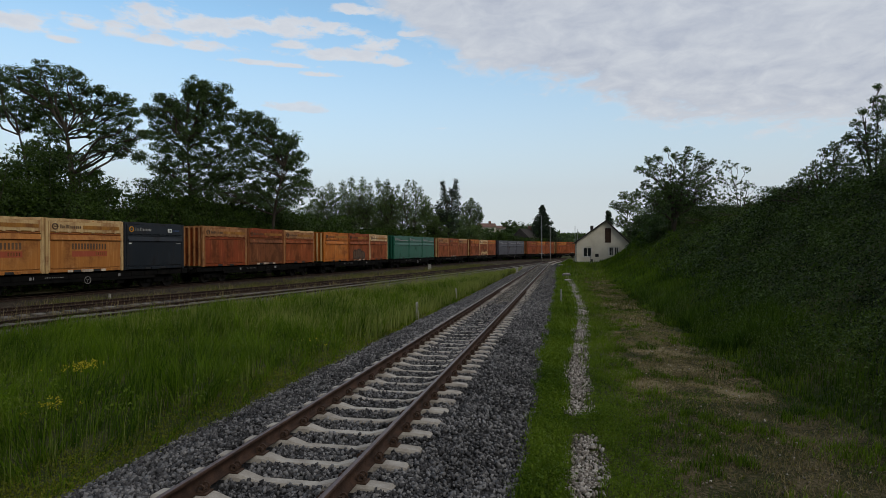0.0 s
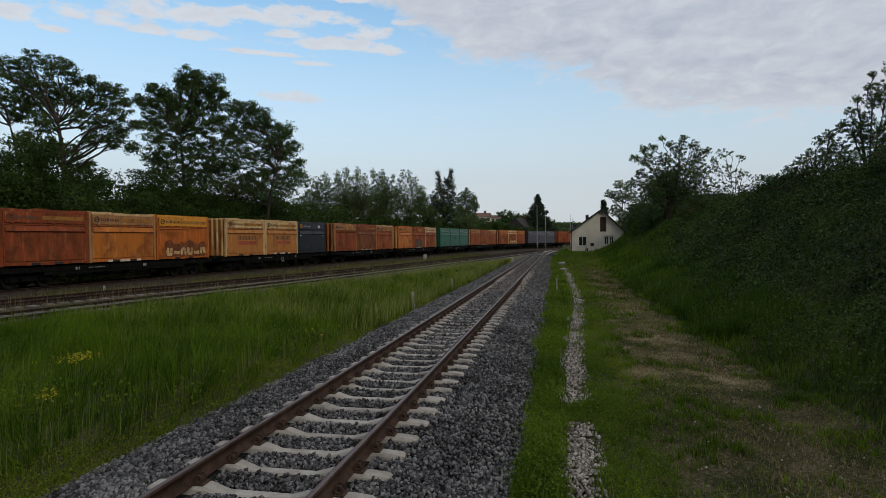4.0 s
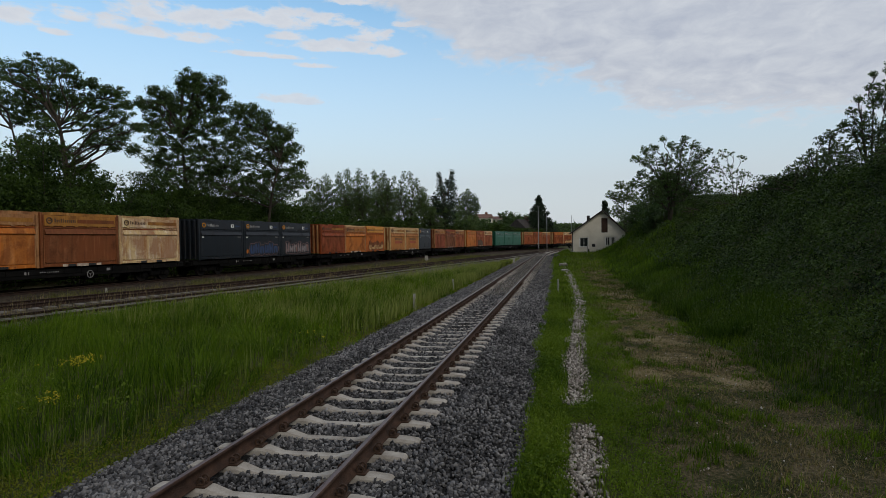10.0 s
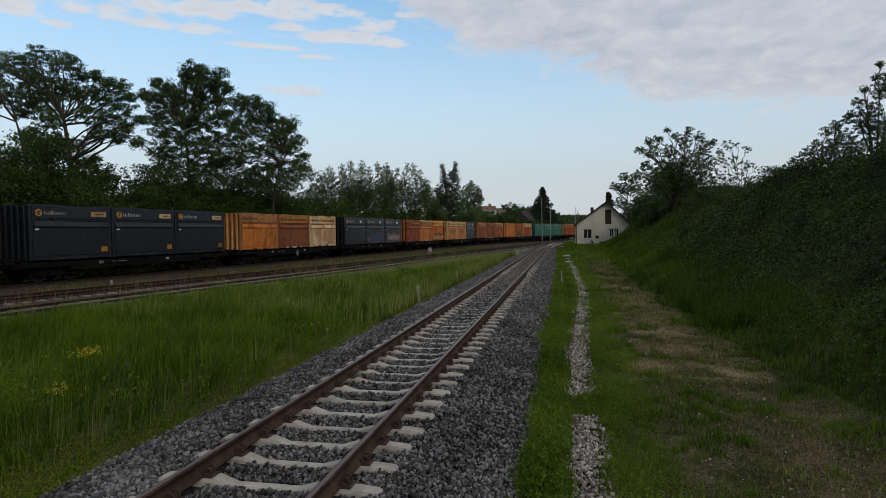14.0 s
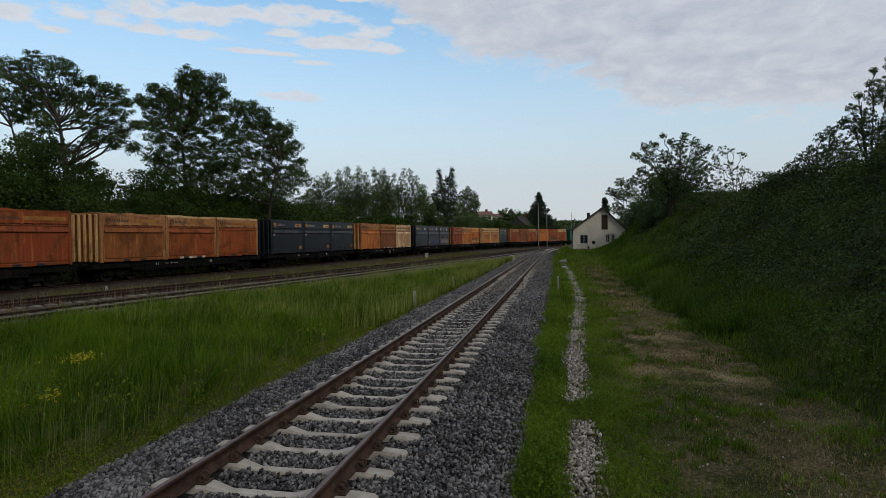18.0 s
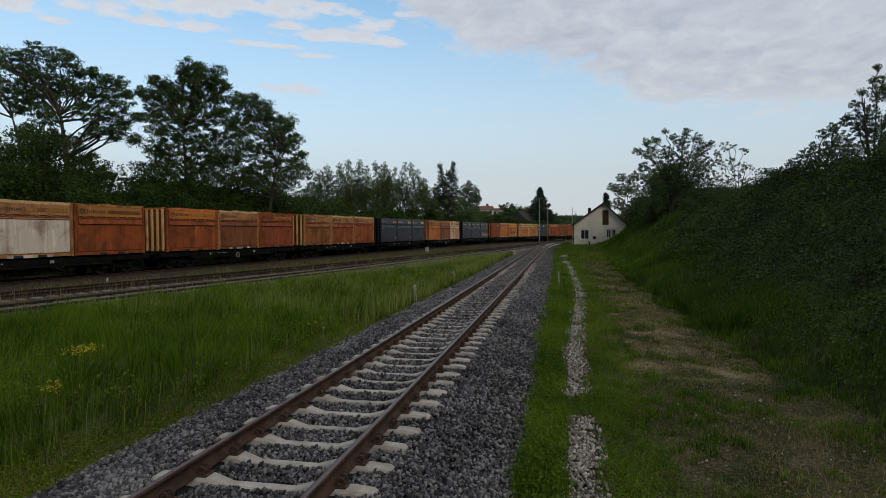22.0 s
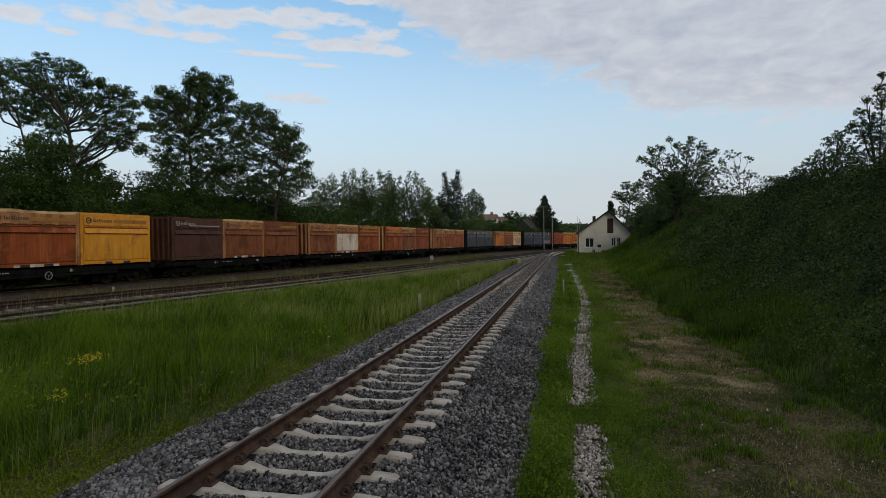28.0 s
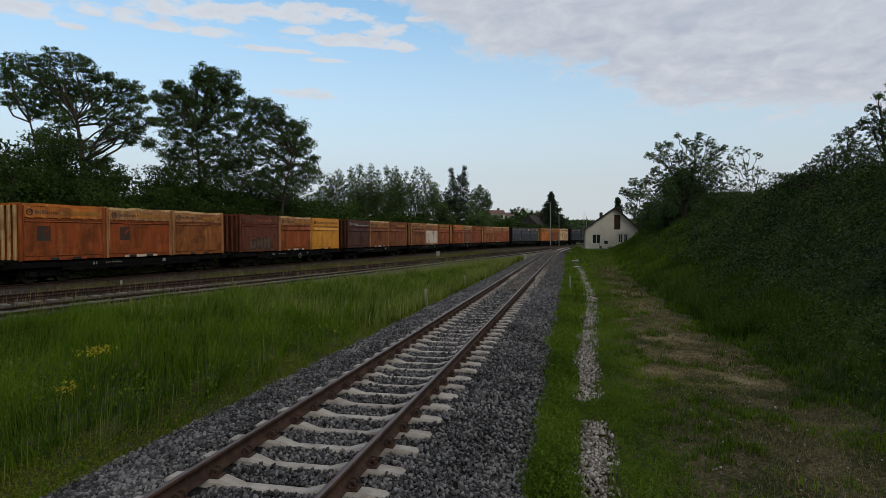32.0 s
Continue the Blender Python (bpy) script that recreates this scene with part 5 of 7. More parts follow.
for i in range(7):
    bush("dark thicket under the trees on the bank", 9.8 + 1.7 * i, 66.5 + rng.uniform(-1, 3), rng.uniform(2.6, 3.4) * (1 if i < 3 else 0.62), rng.uniform(1.6, 2.0), 600 + i, M_LEAF, 0.16, 2600, group="thicket on the bank")
for x, y, h in ((10.6, 84.0, 6.2), (12.6, 80.0, 5.0), (11.2, 76.0, 3.0)):
    bush("dark thicket beside the house", x, y, h, 2.0, int(x * 100), M_LEAF, 0.17, 3200, group="thicket on the bank")
rng = random.Random(9)
for i in range(22):
    y = 8 + i * 3.1
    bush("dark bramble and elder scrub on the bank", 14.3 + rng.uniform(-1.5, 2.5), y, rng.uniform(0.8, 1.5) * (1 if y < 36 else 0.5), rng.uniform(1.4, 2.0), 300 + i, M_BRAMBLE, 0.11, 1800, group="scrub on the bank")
# far woods beyond the curve
for i in range(16):
    x = -16 + i * 4.2
    bush("distant wood at the end of the line", x - 6, 235 + rng.uniform(-12, 16), rng.uniform(8, 12.5), rng.uniform(4, 6), 400 + i, M_LEAF, 0.75, 1500, name="distant_tree", group="distant wood")
for i in range(7):
    bush("distant wood in front of the roofs", -29.5 + i * 2.4, 196 + rng.uniform(-6, 6), rng.uniform(11.4, 12.6) - 0.5 * i, rng.uniform(2.6, 3.4), 460 + i, M_LEAF, 0.42, 1600, name="distant_tree", group="distant wood")
tree("round distant tree beside the roofs", -17.6, 205.0, 11.8, 5.0, 95, limbs=8, leaves=4000, leaf_size=0.6, clear=0.1)


# ---- grass and brambles ----
def make_grass():
    rng = np.random.default_rng(21)

    def stuff(name, vf, material, label):
        tagged(part(name, fast_mesh(name, *vf), material), label, "grass", kind="stuff")

    # tall meadow grass between the tracks, in tufts
    n = 160000
    y = -3 + 84 * rng.random(n) ** 1.6
    right = MAIN_X - 2.35
    left = np.interp(y, SIDING_A[:, 1], SIDING_A[:, 0]) + 1.6 - 0.5 * (1 - smooth(17, 26, y))
    left = np.maximum(left, -1.35 * y - 7)
    x = left + (right - left) * rng.random(n)
    x = x + 0.10 * np.sin(x * 9 + y * 3)
    keep = (x < right) & (right - left > 0.1) & (rng.random(n) < 1 - 0.9 * smooth(60, 72, y + 3 * wobble(x, y, 0.9)))
    x, y = x[keep], y[keep]
    edge = smooth(0.25, 1.5, right - x + 0.40 * wobble(x * 0, y, 0.8) + 0.2 * wobble(x * 0, y, 2.3))
    tuft = 0.68 + 0.34 * wobble(x, y, 1.1) + 0.34 * wobble(x, y, 3.3) + 0.24 * wobble(x, y, 8.0)
    lft = np.interp(y, SIDING_A[:, 1], SIDING_A[:, 0])
    far = smooth(26, 42, y)
    edge = edge * ((1 - far) * (0.45 + 0.55 * smooth(1.4, 3.4, x - lft)) + far * (0.05 + 0.95 * smooth(1.6, 6.5, x - lft)))
    hgt = (0.10 - 0.04 * far + 0.62 * edge * tuft) * rng.uniform(0.5, 1.25, len(x))
    wid = rng.uniform(0.007, 0.018, len(x)) * (1 + 1.3 * smooth(8, 45, y))
    stuff("meadow_grass", blades(np.stack([x, y], 1), land(x, y), hgt, wid, rng, 0.8, np.stack([0.12 + 0.46 * wobble(x, y, 2.3), 0.42 * wobble(x + 7, y + 3, 2.1)], 1)), M_GRASS, "tall lush green meadow grass between the tracks")
    n = 9000
    y = rng.uniform(9, 25, n)
    x = np.interp(y, SIDING_A[:, 1], SIDING_A[:, 0]) + 1.0 + 1.9 * rng.random(n)
    hgt = rng.uniform(0.30, 0.72, n) * (0.7 + 0.3 * wobble(x, y, 1.7)) * smooth(0.8, 1.6, x - np.interp(y, SIDING_A[:, 1], SIDING_A[:, 0])) + 0.2
    stuff("siding_grass", blades(np.stack([x, y], 1), land(x, y), hgt, rng.uniform(.009, .02, n), rng, 0.7), M_GRASS, "tall grass growing over the edge of the siding")
    # seed stalks
    n = 8000
    y = 5 + 55 * rng.random(n) ** 1.5
    left = np.interp(y, SIDING_A[:, 1], SIDING_A[:, 0]) + 1.0
    x = left + (right - left - 0.6) * rng.random(n)
    hgt = rng.uniform(0.5, 0.95, n) * (0.75 + 0.3 * wobble(x, y, 0.8))
    stuff("seed_stalks", blades(np.stack([x, y], 1), land(x, y), hgt, rng.uniform(.004, .008, n) * (1 + 1.6 * smooth(8, 40, y)), rng, 0.3), M_SEED, "pale seed heads above the meadow grass")
    k = 34000
    fy = rng.uniform(17, 80, k)
    fx = np.interp(fy, SIDING_A[:, 1], SIDING_A[:, 0]) + 1.2 + 2.6 * smooth(26, 42, fy)
    fx = fx + (right - 0.3 - fx) * rng.random(k)
    fh = rng.uniform(0.35, 0.75, k)
    ok = (fx < right) & (rng.random(k) < 1 - 0.9 * smooth(58, 70, fy))
    stuff("pale_grass", blades(np.stack([fx, fy], 1)[ok], land(fx, fy)[ok], fh[ok], rng.uniform(.02, .045, k)[ok], rng, 0.5), M_SEED, "pale grass far along the meadow")
    top = np.stack([x + 0.10 * hgt, y, land(x, y) + hgt * 0.97], 1)
    heads = np.repeat(top, 5, axis=0) + rng.normal(0, 1, (5 * n, 3)) * np.array([.014, .014, .06])
    v, f = kites(heads, rng.uniform(.009, .017, len(heads)) * (1 + 1.8 * smooth(10, 45, heads[:, 1])), rng, 0.6)
    tagged(part("seed_heads", fast_mesh("seed_heads", v, f), M_SEED), "feathery pale seed heads over the meadow grass", "grass", kind="stuff")
    # dry weeds among the sidings
    n = 20000
    y = 8 + 62 * rng.random(n) ** 1.4
    t = rng.random(n)
    x = np.interp(y, SIDING_A[:, 1], SIDING_A[:, 0]) + 2.2 - t * 10.5
    clump = wobble(x, y, 0.8) + wobble(x, y, 2.3) > 0.15
    x, y = x[clump], y[clump]
    hgt = rng.uniform(0.12, 0.55, len(x)) * rng.uniform(0.4, 1.3, len(x))
    stuff("dry_weeds", blades(np.stack([x, y], 1), land(x, y) + 0.12, hgt, rng.uniform(.012, .022, len(x)), rng, 0.5), M_STRAW, "dry straw-coloured weeds among the sidings")
    m = 120
    cy = 10 + 46 * rng.random(m) ** 1.3
    cx = np.interp(cy, SIDING_A[:, 1], SIDING_A[:, 0]) + np.where(rng.random(m) < 0.6, rng.uniform(0.9, 2.4, m), rng.uniform(-3.4, -1.0, m))
    who = np.repeat(np.arange(m), 16)
    x, y = cx[who] + rng.normal(0, 0.16, len(who)), cy[who] + rng.normal(0, 0.22, len(who))
    stuff("dry_stalks", blades(np.stack([x, y], 1), land(x, y), rng.uniform(0.40, 0.95, len(x)), rng.uniform(.006, .012, len(x)), rng, 0.3), M_STRAW, "tall pale dry stalks standing beside the siding")
    n = 42000
    y = 8 + 92 * rng.random(n) ** 1.3
    x = np.interp(y, TR_Y, TR_X) + rng.uniform(1.2, 7.5, n)
    clump = (wobble(x, y, 0.6) + 0.6 * wobble(x, y, 2.0) > -0.15) & (near_line(x, y, SIDING_B) < -1.1)
    x, y = x[clump], y[clump]
    hgt = rng.uniform(0.10, 0.42, len(x))
    stuff("yard_weeds", blades(np.stack([x, y], 1), land(x, y), hgt, rng.uniform(.02, .04, len(x)), rng, 0.7), M_OLIVE, "low olive weeds beside the running line")
    # strip between ballast and rubble, then the path
    n = 50000
    y = -5 + 74 * rng.random(n) ** 1.6
    c = np.interp(y, [4, 8, 14, 20, 26, 36, 46, 56, 64], [0.20, 0.24, 0.28, 0.55, 0.78, 0.72, 0.58, 0.40, 0.3])
    left = -0.50 + 0.10 * wobble(y * 0, y, 2.1) - 0.15 * smooth(9, 14, y)
    x = left + (c - 0.16 - left) * rng.random(n)
    hgt = rng.uniform(0.05, 0.24, n) * (0.7 + 0.5 * wobble(x, y, 2.0))
    hgt = np.abs(hgt) * (0.55 + 0.75 * np.abs(wobble(x * 1.3, y, 3.1))) + .03
    wid = rng.uniform(.007, .016, n) * (1 + 1.2 * smooth(8, 40, y))
    lush = rng.random(n) < 0.5 + 0.5 * smooth(16, 30, y)
    for pick, mat, text in ((lush, M_SHORT, "fresh light green grass of the verge beside the ballast"), (~lush, M_GRASS, "short green verge beside the ballast")):
        stuff("verge_grass", blades(np.stack([x, y], 1)[pick], land(x, y)[pick], hgt[pick], wid[pick], rng, 1.0), mat, text)
    n = 46000
    y = -3 + 72 * rng.random(n) ** 1.55
    x = rng.uniform(0.35, 4.4, n)
    patch = wobble(x, y, 1.0) * 0.6 + 0.5 * wobble(x, y, 2.7) + 0.25 * rng.normal(size=n)
    worn = np.exp(-((x - 2.6) / 1.15) ** 4) * (0.25 + 0.75 * smooth(8, 12, y) + 0.25 * smooth(20, 30, y))
    keep = patch > worn - 0.30
    x, y = x[keep], y[keep]
    hgt = rng.uniform(0.03, 0.10, len(x)) * (1 + 1.4 * smooth(0.1, 0.8, wobble(x, y, 1.6) + 0.5 * wobble(x, y, 4.0))) + 0.20 * smooth(-0.3, 0.3, x - bank_foot(y)) * rng.random(len(x))
    stuff("path_grass", blades(np.stack([x, y], 1), land(x, y), hgt, rng.uniform(.007, .015, len(x)) * (1 + smooth(10, 40, y)), rng, 1.0), M_SHORT, "trodden short grass on the path")
    m = 4200
    cy = -2 + 64 * rng.random(m) ** 1.8
    cx = rng.uniform(0.6, 4.2, m)
    ok = wobble(cx, cy, 1.2) + 0.6 * wobble(cx, cy, 3.1) > -0.1 + 0.42 * np.exp(-((cx - 2.6) / 1.1) ** 4)
    cx, cy = cx[ok], cy[ok]
    each = 22
    x = np.repeat(cx, each) + rng.normal(0, 0.055, len(cx) * each)
    y = np.repeat(cy, each) + rng.normal(0, 0.055, len(cx) * each)
    hgt = np.repeat(rng.uniform(0.05, 0.17, len(cx)), each) * rng.uniform(0.5, 1.2, len(x))
    stuff("path_clumps", blades(np.stack([x, y], 1), land(x, y), hgt, rng.uniform(.007, .014, len(x)) * (1 + smooth(10, 40, y)), rng, 1.3), M_GRASS, "small grass clumps standing on the bare path")
    n = 64000
    y = 3.4 + 58 * rng.random(n) ** 1.6
    x = rng.uniform(1.0, 4.3, n)
    keep = (x < bank_foot(y)) & (rng.random(n) < 0.8 + 0.2 * smooth(7, 14, y)) & (wobble(x + 3, y, 0.9) + 0.7 * wobble(x, y + 5, 2.6) + 0.5 * rng.normal(size=n) > -0.1)
    x, y = x[keep], y[keep]
    n = len(x)
    stuff("olive_grass", blades(np.stack([x + 0.02, y + 0.03], 1), land(x, y), rng.uniform(.02, .055, n), rng.uniform(.006, .012, n) * (1 + 1.3 * smooth(10, 45, y)), rng, 2.0), M_OLIVE, "short olive grass over the path")
    stuff("dead_grass", blades(np.stack([x, y], 1), land(x, y), rng.uniform(.02, .06, n), rng.uniform(.008, .014, n) * (1 + 1.5 * smooth(10, 45, y)), rng, 2.2), M_STRAW, "flattened dry grass on the path")
    # taller grass at the foot of the bank
    n = 34000
    y = -3 + 79 * rng.random(n) ** 1.5
    foot = bank_foot(y) + 0.18 * wobble(y * 0, y, 1.1)
    x = foot + 2.6 * rng.random(n) ** 1.7
    hgt = rng.uniform(0.12, 0.6, len(x)) * smooth(-0.05, 0.75, x - foot) * (0.65 + 0.5 * wobble(x, y, 1.3)) + 0.06
    stuff("bank_grass", blades(np.stack([x, y], 1), land(x, y), hgt, rng.uniform(.009, .02, n) * (1 + smooth(10, 40, y)), rng, 0.6), M_SHADEDGRASS, "tall grass at the foot of the bank, darkened for its shade")
    n = 34000
    y = 16 + 62 * rng.random(n) ** 1.2
    x = bank_foot(y) + 0.3 + 3.6 * rng.random(n) ** 1.3 * (0.5 + 0.5 * smooth(16, 34, y) + 0.7 * smooth(40, 60, y))
    hgt = rng.uniform(0.25, 0.75, n) * (0.75 + 0.4 * wobble(x, y, 1.1))
    wid = rng.uniform(.012, .026, n) * (1 + 1.2 * smooth(16, 50, y))
    # the near slope has the shade-darkened grass, the far slope the plain one
    beyond = rng.random(n) < smooth(26, 48, y)
    for pick, mat, text in ((~beyond, M_SHADEDGRASS, "lush grass on the lower slope of the bank"), (beyond, M_GRASS, "fresh green grass on the far slope of the bank")):
        stuff("slope_grass", blades(np.stack([x, y], 1)[pick], land(x, y)[pick], hgt[pick], wid[pick], rng, 0.7), mat, text)
    # house side and beyond
    n = 18000
    y = 52 + 50 * rng.random(n)
    x = rng.uniform(-1.0, 9.0, n)
    keep = ~((x > 1.3) & (x < 9.6) & (y > 79.7))
    x, y = x[keep], y[keep]
    stuff("rough_grass", blades(np.stack([x, y], 1), land(x, y), rng.uniform(.08, .4, len(x)), rng.uniform(.03, .05, len(x)), rng, .7), M_SHORT, "rough grass in front of the small house")
    n = 26000
    y = 22 + 58 * rng.random(n)
    x = -0.5 + (bank_foot(y) + 2.8 + 0.5) * rng.random(n)
    keep = (wobble(x, y, 0.9) + 0.6 * wobble(x + 5, y, 2.4) + 0.4 * rng.normal(size=n) > 0.0) & ~((x > 1.3) & (y > 79.0)) & (np.abs(x - 0.6) > 0.3)
    x, y = x[keep], y[keep]
    stuff("mixed_grass", blades(np.stack([x, y], 1), land(x, y), rng.uniform(.05, .20, len(x)) + 0.3 * smooth(0, 1, x - bank_foot(y)) * rng.random(len(x)), rng.uniform(.016, .034, len(x)), rng, 0.9), M_OLIVE, "olive grass mixed into the far path and slope")
    # brambles over the bank, mound beside mound
    k = 1900
    my = 3 + 75 * rng.random(k) ** 1.25
    foot = 3.9 + 0.018 * (my - 10)
    mx = foot + 0.9 + (16.5 - foot) * rng.random(k) ** 0.85
    mr = rng.uniform(0.35, 1.15, k) * (0.55 + 0.45 * smooth(0.5, 3.0, mx - foot))
    mr = mr * (1 - 0.5 * smooth(34, 52, my)) * (1 + 0.35 * (rng.random(k) < 0.25))
    grassy = (mx - foot < 1.0 + 1.6 * smooth(20, 34, my)) & (my > 18)
    mx, my, mr = mx[~grassy], my[~grassy], mr[~grassy]
    ex, ey = rng.uniform(8.8, 17, 420), rng.uniform(70, 120, 420)
    mx, my, mr = np.concatenate([mx, ex]), np.concatenate([my, ey]), np.concatenate([mr, rng.uniform(0.3, 0.7, 420)])
    ok = (land(mx, my) > -0.3) & ~((mx < 9.6) & (my > 78))
    mx, my, mr = mx[ok], my[ok], mr[ok]
    n = 215000
    pick = rng.choice(len(mx), n, p=mr ** 1.6 / (mr ** 1.6).sum())
    g = rng.normal(size=(n, 3))
    g[:, 2] = np.abs(g[:, 2])
    g /= np.linalg.norm(g, axis=1)[:, None]
    lie = g.copy()
    g *= rng.uniform(0.62, 1.08, n)[:, None]
    r = mr[pick]
    x, y = mx[pick] + g[:, 0] * r * 1.15, my[pick] + g[:, 1] * r * 1.15
    z = land(x, y) * 0.5 + land(mx[pick], my[pick]) * 0.5 + g[:, 2] * r * 0.9 - 0.05
    k = 50000
    ly = 3 + 70 * rng.random(k) ** 1.9
    lx = 4.8 + 2.4 * smooth(18, 34, ly) + 0.018 * (ly - 10) + 11.0 * rng.random(k)
    x, y, z = np.concatenate([x, lx]), np.concatenate([y, ly]), np.concatenate([z, land(lx, ly) + rng.uniform(0.02, 0.35, k)])
    n += k
    k = 95000
    ly = 5 + 25 * rng.random(k) ** 1.25
    lx = 4.9 + 0.018 * (ly - 10) + 9.5 * rng.random(k) ** 0.9
    x, y, z = np.concatenate([x, lx]), np.concatenate([y, ly]), np.concatenate([z, land(lx, ly) + (0.10 + 0.32 * np.abs(wobble(lx, ly, 1.9)) + 0.2 * np.abs(wobble(lx, ly, 4.3))) * rng.random(k)])
    n += k
    c = np.stack([x, y, z], 1)
    k = n - len(lie)
    slope = np.stack([land(x[-k:] - 0.3, y[-k:]) - land(x[-k:] + 0.3, y[-k:]), np.zeros(k), np.full(k, 0.6)], 1) + rng.normal(0, 0.3, (k, 3))
    lie = np.concatenate([lie, slope / np.linalg.norm(slope, axis=1)[:, None]])
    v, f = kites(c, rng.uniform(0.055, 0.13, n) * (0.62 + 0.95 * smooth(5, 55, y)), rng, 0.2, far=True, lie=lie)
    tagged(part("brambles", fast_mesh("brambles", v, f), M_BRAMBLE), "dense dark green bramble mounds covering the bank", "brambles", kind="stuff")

    # low leafy tufts beside the rubble, on the path and at the foot of the bank
    def tufts(name, tx, ty, leaves, spread, high, size, mat, text):
        m = len(tx)
        who = np.repeat(np.arange(m), leaves)
        s = rng.uniform(0.6, 1.4, m)[who]
        q = rng.normal(0, 1, (len(who), 2)) * (spread * s)[:, None]
        hz = high * s * rng.random(len(who)) ** 0.8 * np.exp(-(q ** 2).sum(1) / (2 * (spread * s) ** 2) * 0.6)
        x, y = tx[who] + q[:, 0], ty[who] + q[:, 1]
        v, f = kites(np.stack([x, y, land(x, y) + 0.015 + hz], 1), size * rng.uniform(0.6, 1.3, len(who)), rng, 0.35)
        tagged(part(name, fast_mesh(name, v, f), mat), text, "weeds", kind="stuff")

    m = 2400
    ty = 4.2 + 48 * rng.random(m) ** 1.9
    tc = np.interp(ty, [4, 8, 14, 20, 26, 36, 46, 56, 64], [0.20, 0.24, 0.28, 0.55, 0.78, 0.72, 0.58, 0.40, 0.3])
    tx = tc + 0.30 + 0.75 * rng.random(m) ** 1.4
    gap = rng.random(m) < 0.06
    tx, ty = np.where(gap, tc + rng.uniform(-.25, .3, m), tx), np.where(gap, rng.uniform(8.8, 9.9, m), ty)
    tufts("leafy_tufts", tx, ty, 26, 0.07, 0.17, 0.026, M_SHORT, "green leafy tufts beside the rubble line")
    m = 5200
    ty = 4.0 + 50 * rng.random(m) ** 1.8
    tx = rng.uniform(1.1, 4.0, m)
    ok = wobble(tx, ty, 1.0) + 0.6 * wobble(tx, ty, 2.7) + 0.25 * rng.normal(size=m) > 0.05 + 0.2 * smooth(8, 13, ty)
    tufts("path_tufts", tx[ok], ty[ok], 30, 0.075, 0.075, 0.018, M_SHADEDGRASS, "low green plants growing over the path")
    m = 1500
    ty = 4.0 + 66 * rng.random(m) ** 1.6
    tx = bank_foot(ty) + 0.25 + 1.9 * rng.random(m)
    tufts("nettles", tx, ty, 36, 0.15, 0.62, 0.046, M_SHRUB, "dark green nettles at the foot of the bank")
    m = 1300
    ty = 4.2 + 50 * rng.random(m) ** 1.6
    tufts("verge_plants", rng.uniform(-0.46, 0.02, m), ty, 34, 0.075, 0.28, 0.032, M_SHORT, "leafy green plants on the verge beside the ballast")
    m = 950
    ty = 6 + 66 * rng.random(m) ** 0.95
    tx = 4.8 + 1.2 * smooth(18, 34, ty) + 0.018 * (ty - 10) + 9.5 * rng.random(m) ** 1.1
    tufts("bank_sprays", tx, ty, 46, 0.36, 0.8, 0.05 + 0.07 * smooth(10, 45, np.repeat(ty, 46)), M_SHRUB, "lighter green leafy sprays among the brambles")
    m = 420
    ty = 5 + 22 * rng.random(m) ** 1.3
    tx = np.maximum(np.interp(ty, SIDING_A[:, 1], SIDING_A[:, 0]) + 2.5, -1.1 * ty - 3)
    tx = tx + (MAIN_X - 2.8 - tx) * rng.random(m)
    ok = wobble(tx, ty, 0.7) + 0.4 * wobble(tx, ty, 2.1) > 0.1
    tufts("meadow_plants", tx[ok], ty[ok], 70, 0.16, 0.62, 0.055, M_SHORT, "broad-leaved green plants among the meadow grass")
    m = 1100
    ty = 4.5 + 46 * rng.random(m) ** 1.5
    tx = MAIN_X - 2.45 - 1.3 * rng.random(m) ** 1.5
    ok = wobble(tx, ty, 0.9) + 0.5 * wobble(tx, ty, 2.9) > -0.6
    tufts("edge_moss", tx[ok], ty[ok], 40, 0.15, 0.07, 0.026, M_WEED, "low yellowish moss and weeds along the ballast edge")
    # leafy weeds along verge and meadow edge
    n = 20000
    y = 4 + 26 * rng.random(n) ** 1.4
    side = rng.random(n) < 0.5
    x = np.where(side, rng.uniform(-0.45, 0.0, n), MAIN_X - 2.42 - rng.random(n) * 1.3)
    c = np.stack([x, y, land(x, y) + rng.uniform(.01, .16, n)], 1)
    for pick, mat, text in ((side, M_GRASS, "low green leafy weeds along the verge"), (~side, M_WEED, "low yellowish leafy weeds along the ballast edge")):
        v, f = kites(c[pick], rng.uniform(.016, .036, pick.sum()), rng, .3)
        tagged(part("leafy_weeds", fast_mesh("leafy_weeds", v, f), mat), text, "weeds", kind="stuff")


make_grass()


def yellow_flowers(x, y, n, r, hgt, seed):
    rng = np.random.default_rng(seed)
    top = thing("yellow_flower_clump", "clump of small yellow flowers in the meadow grass", "flowers", pose(x, y, float(land(x, y))))
    p = rng.normal(0, r, (n, 2))
    h = hgt * rng.uniform(0.88, 1.06, n)
    st = part("stalk", fast_mesh("stalk", *blades(p, np.zeros(n), h, np.full(n, .008), rng, .1, (0, 0))), M_GRASS, top)
    st["kind"] = "stuff"
    c = np.repeat(np.concatenate([p, h[:, None]], 1), 7, axis=0) + rng.normal(0, .018, (7 * n, 3))
    bl = part("bloom", fast_mesh("bloom", *kites(c, rng.uniform(.02, .035, len(c)), rng)), M_YELLOW, top)
    bl["kind"] = "stuff"


yellow_flowers(-8.6, 9.2, 34, 0.20, 0.72, 1)
yellow_flowers(-7.4, 7.35, 14, 0.17, 0.58, 2)
yellow_flowers(-6.4, 14.5, 8, 0.3, 0.45, 3)
yellow_flowers(-9.2, 30.0, 12, 0.5, 0.55, 4)
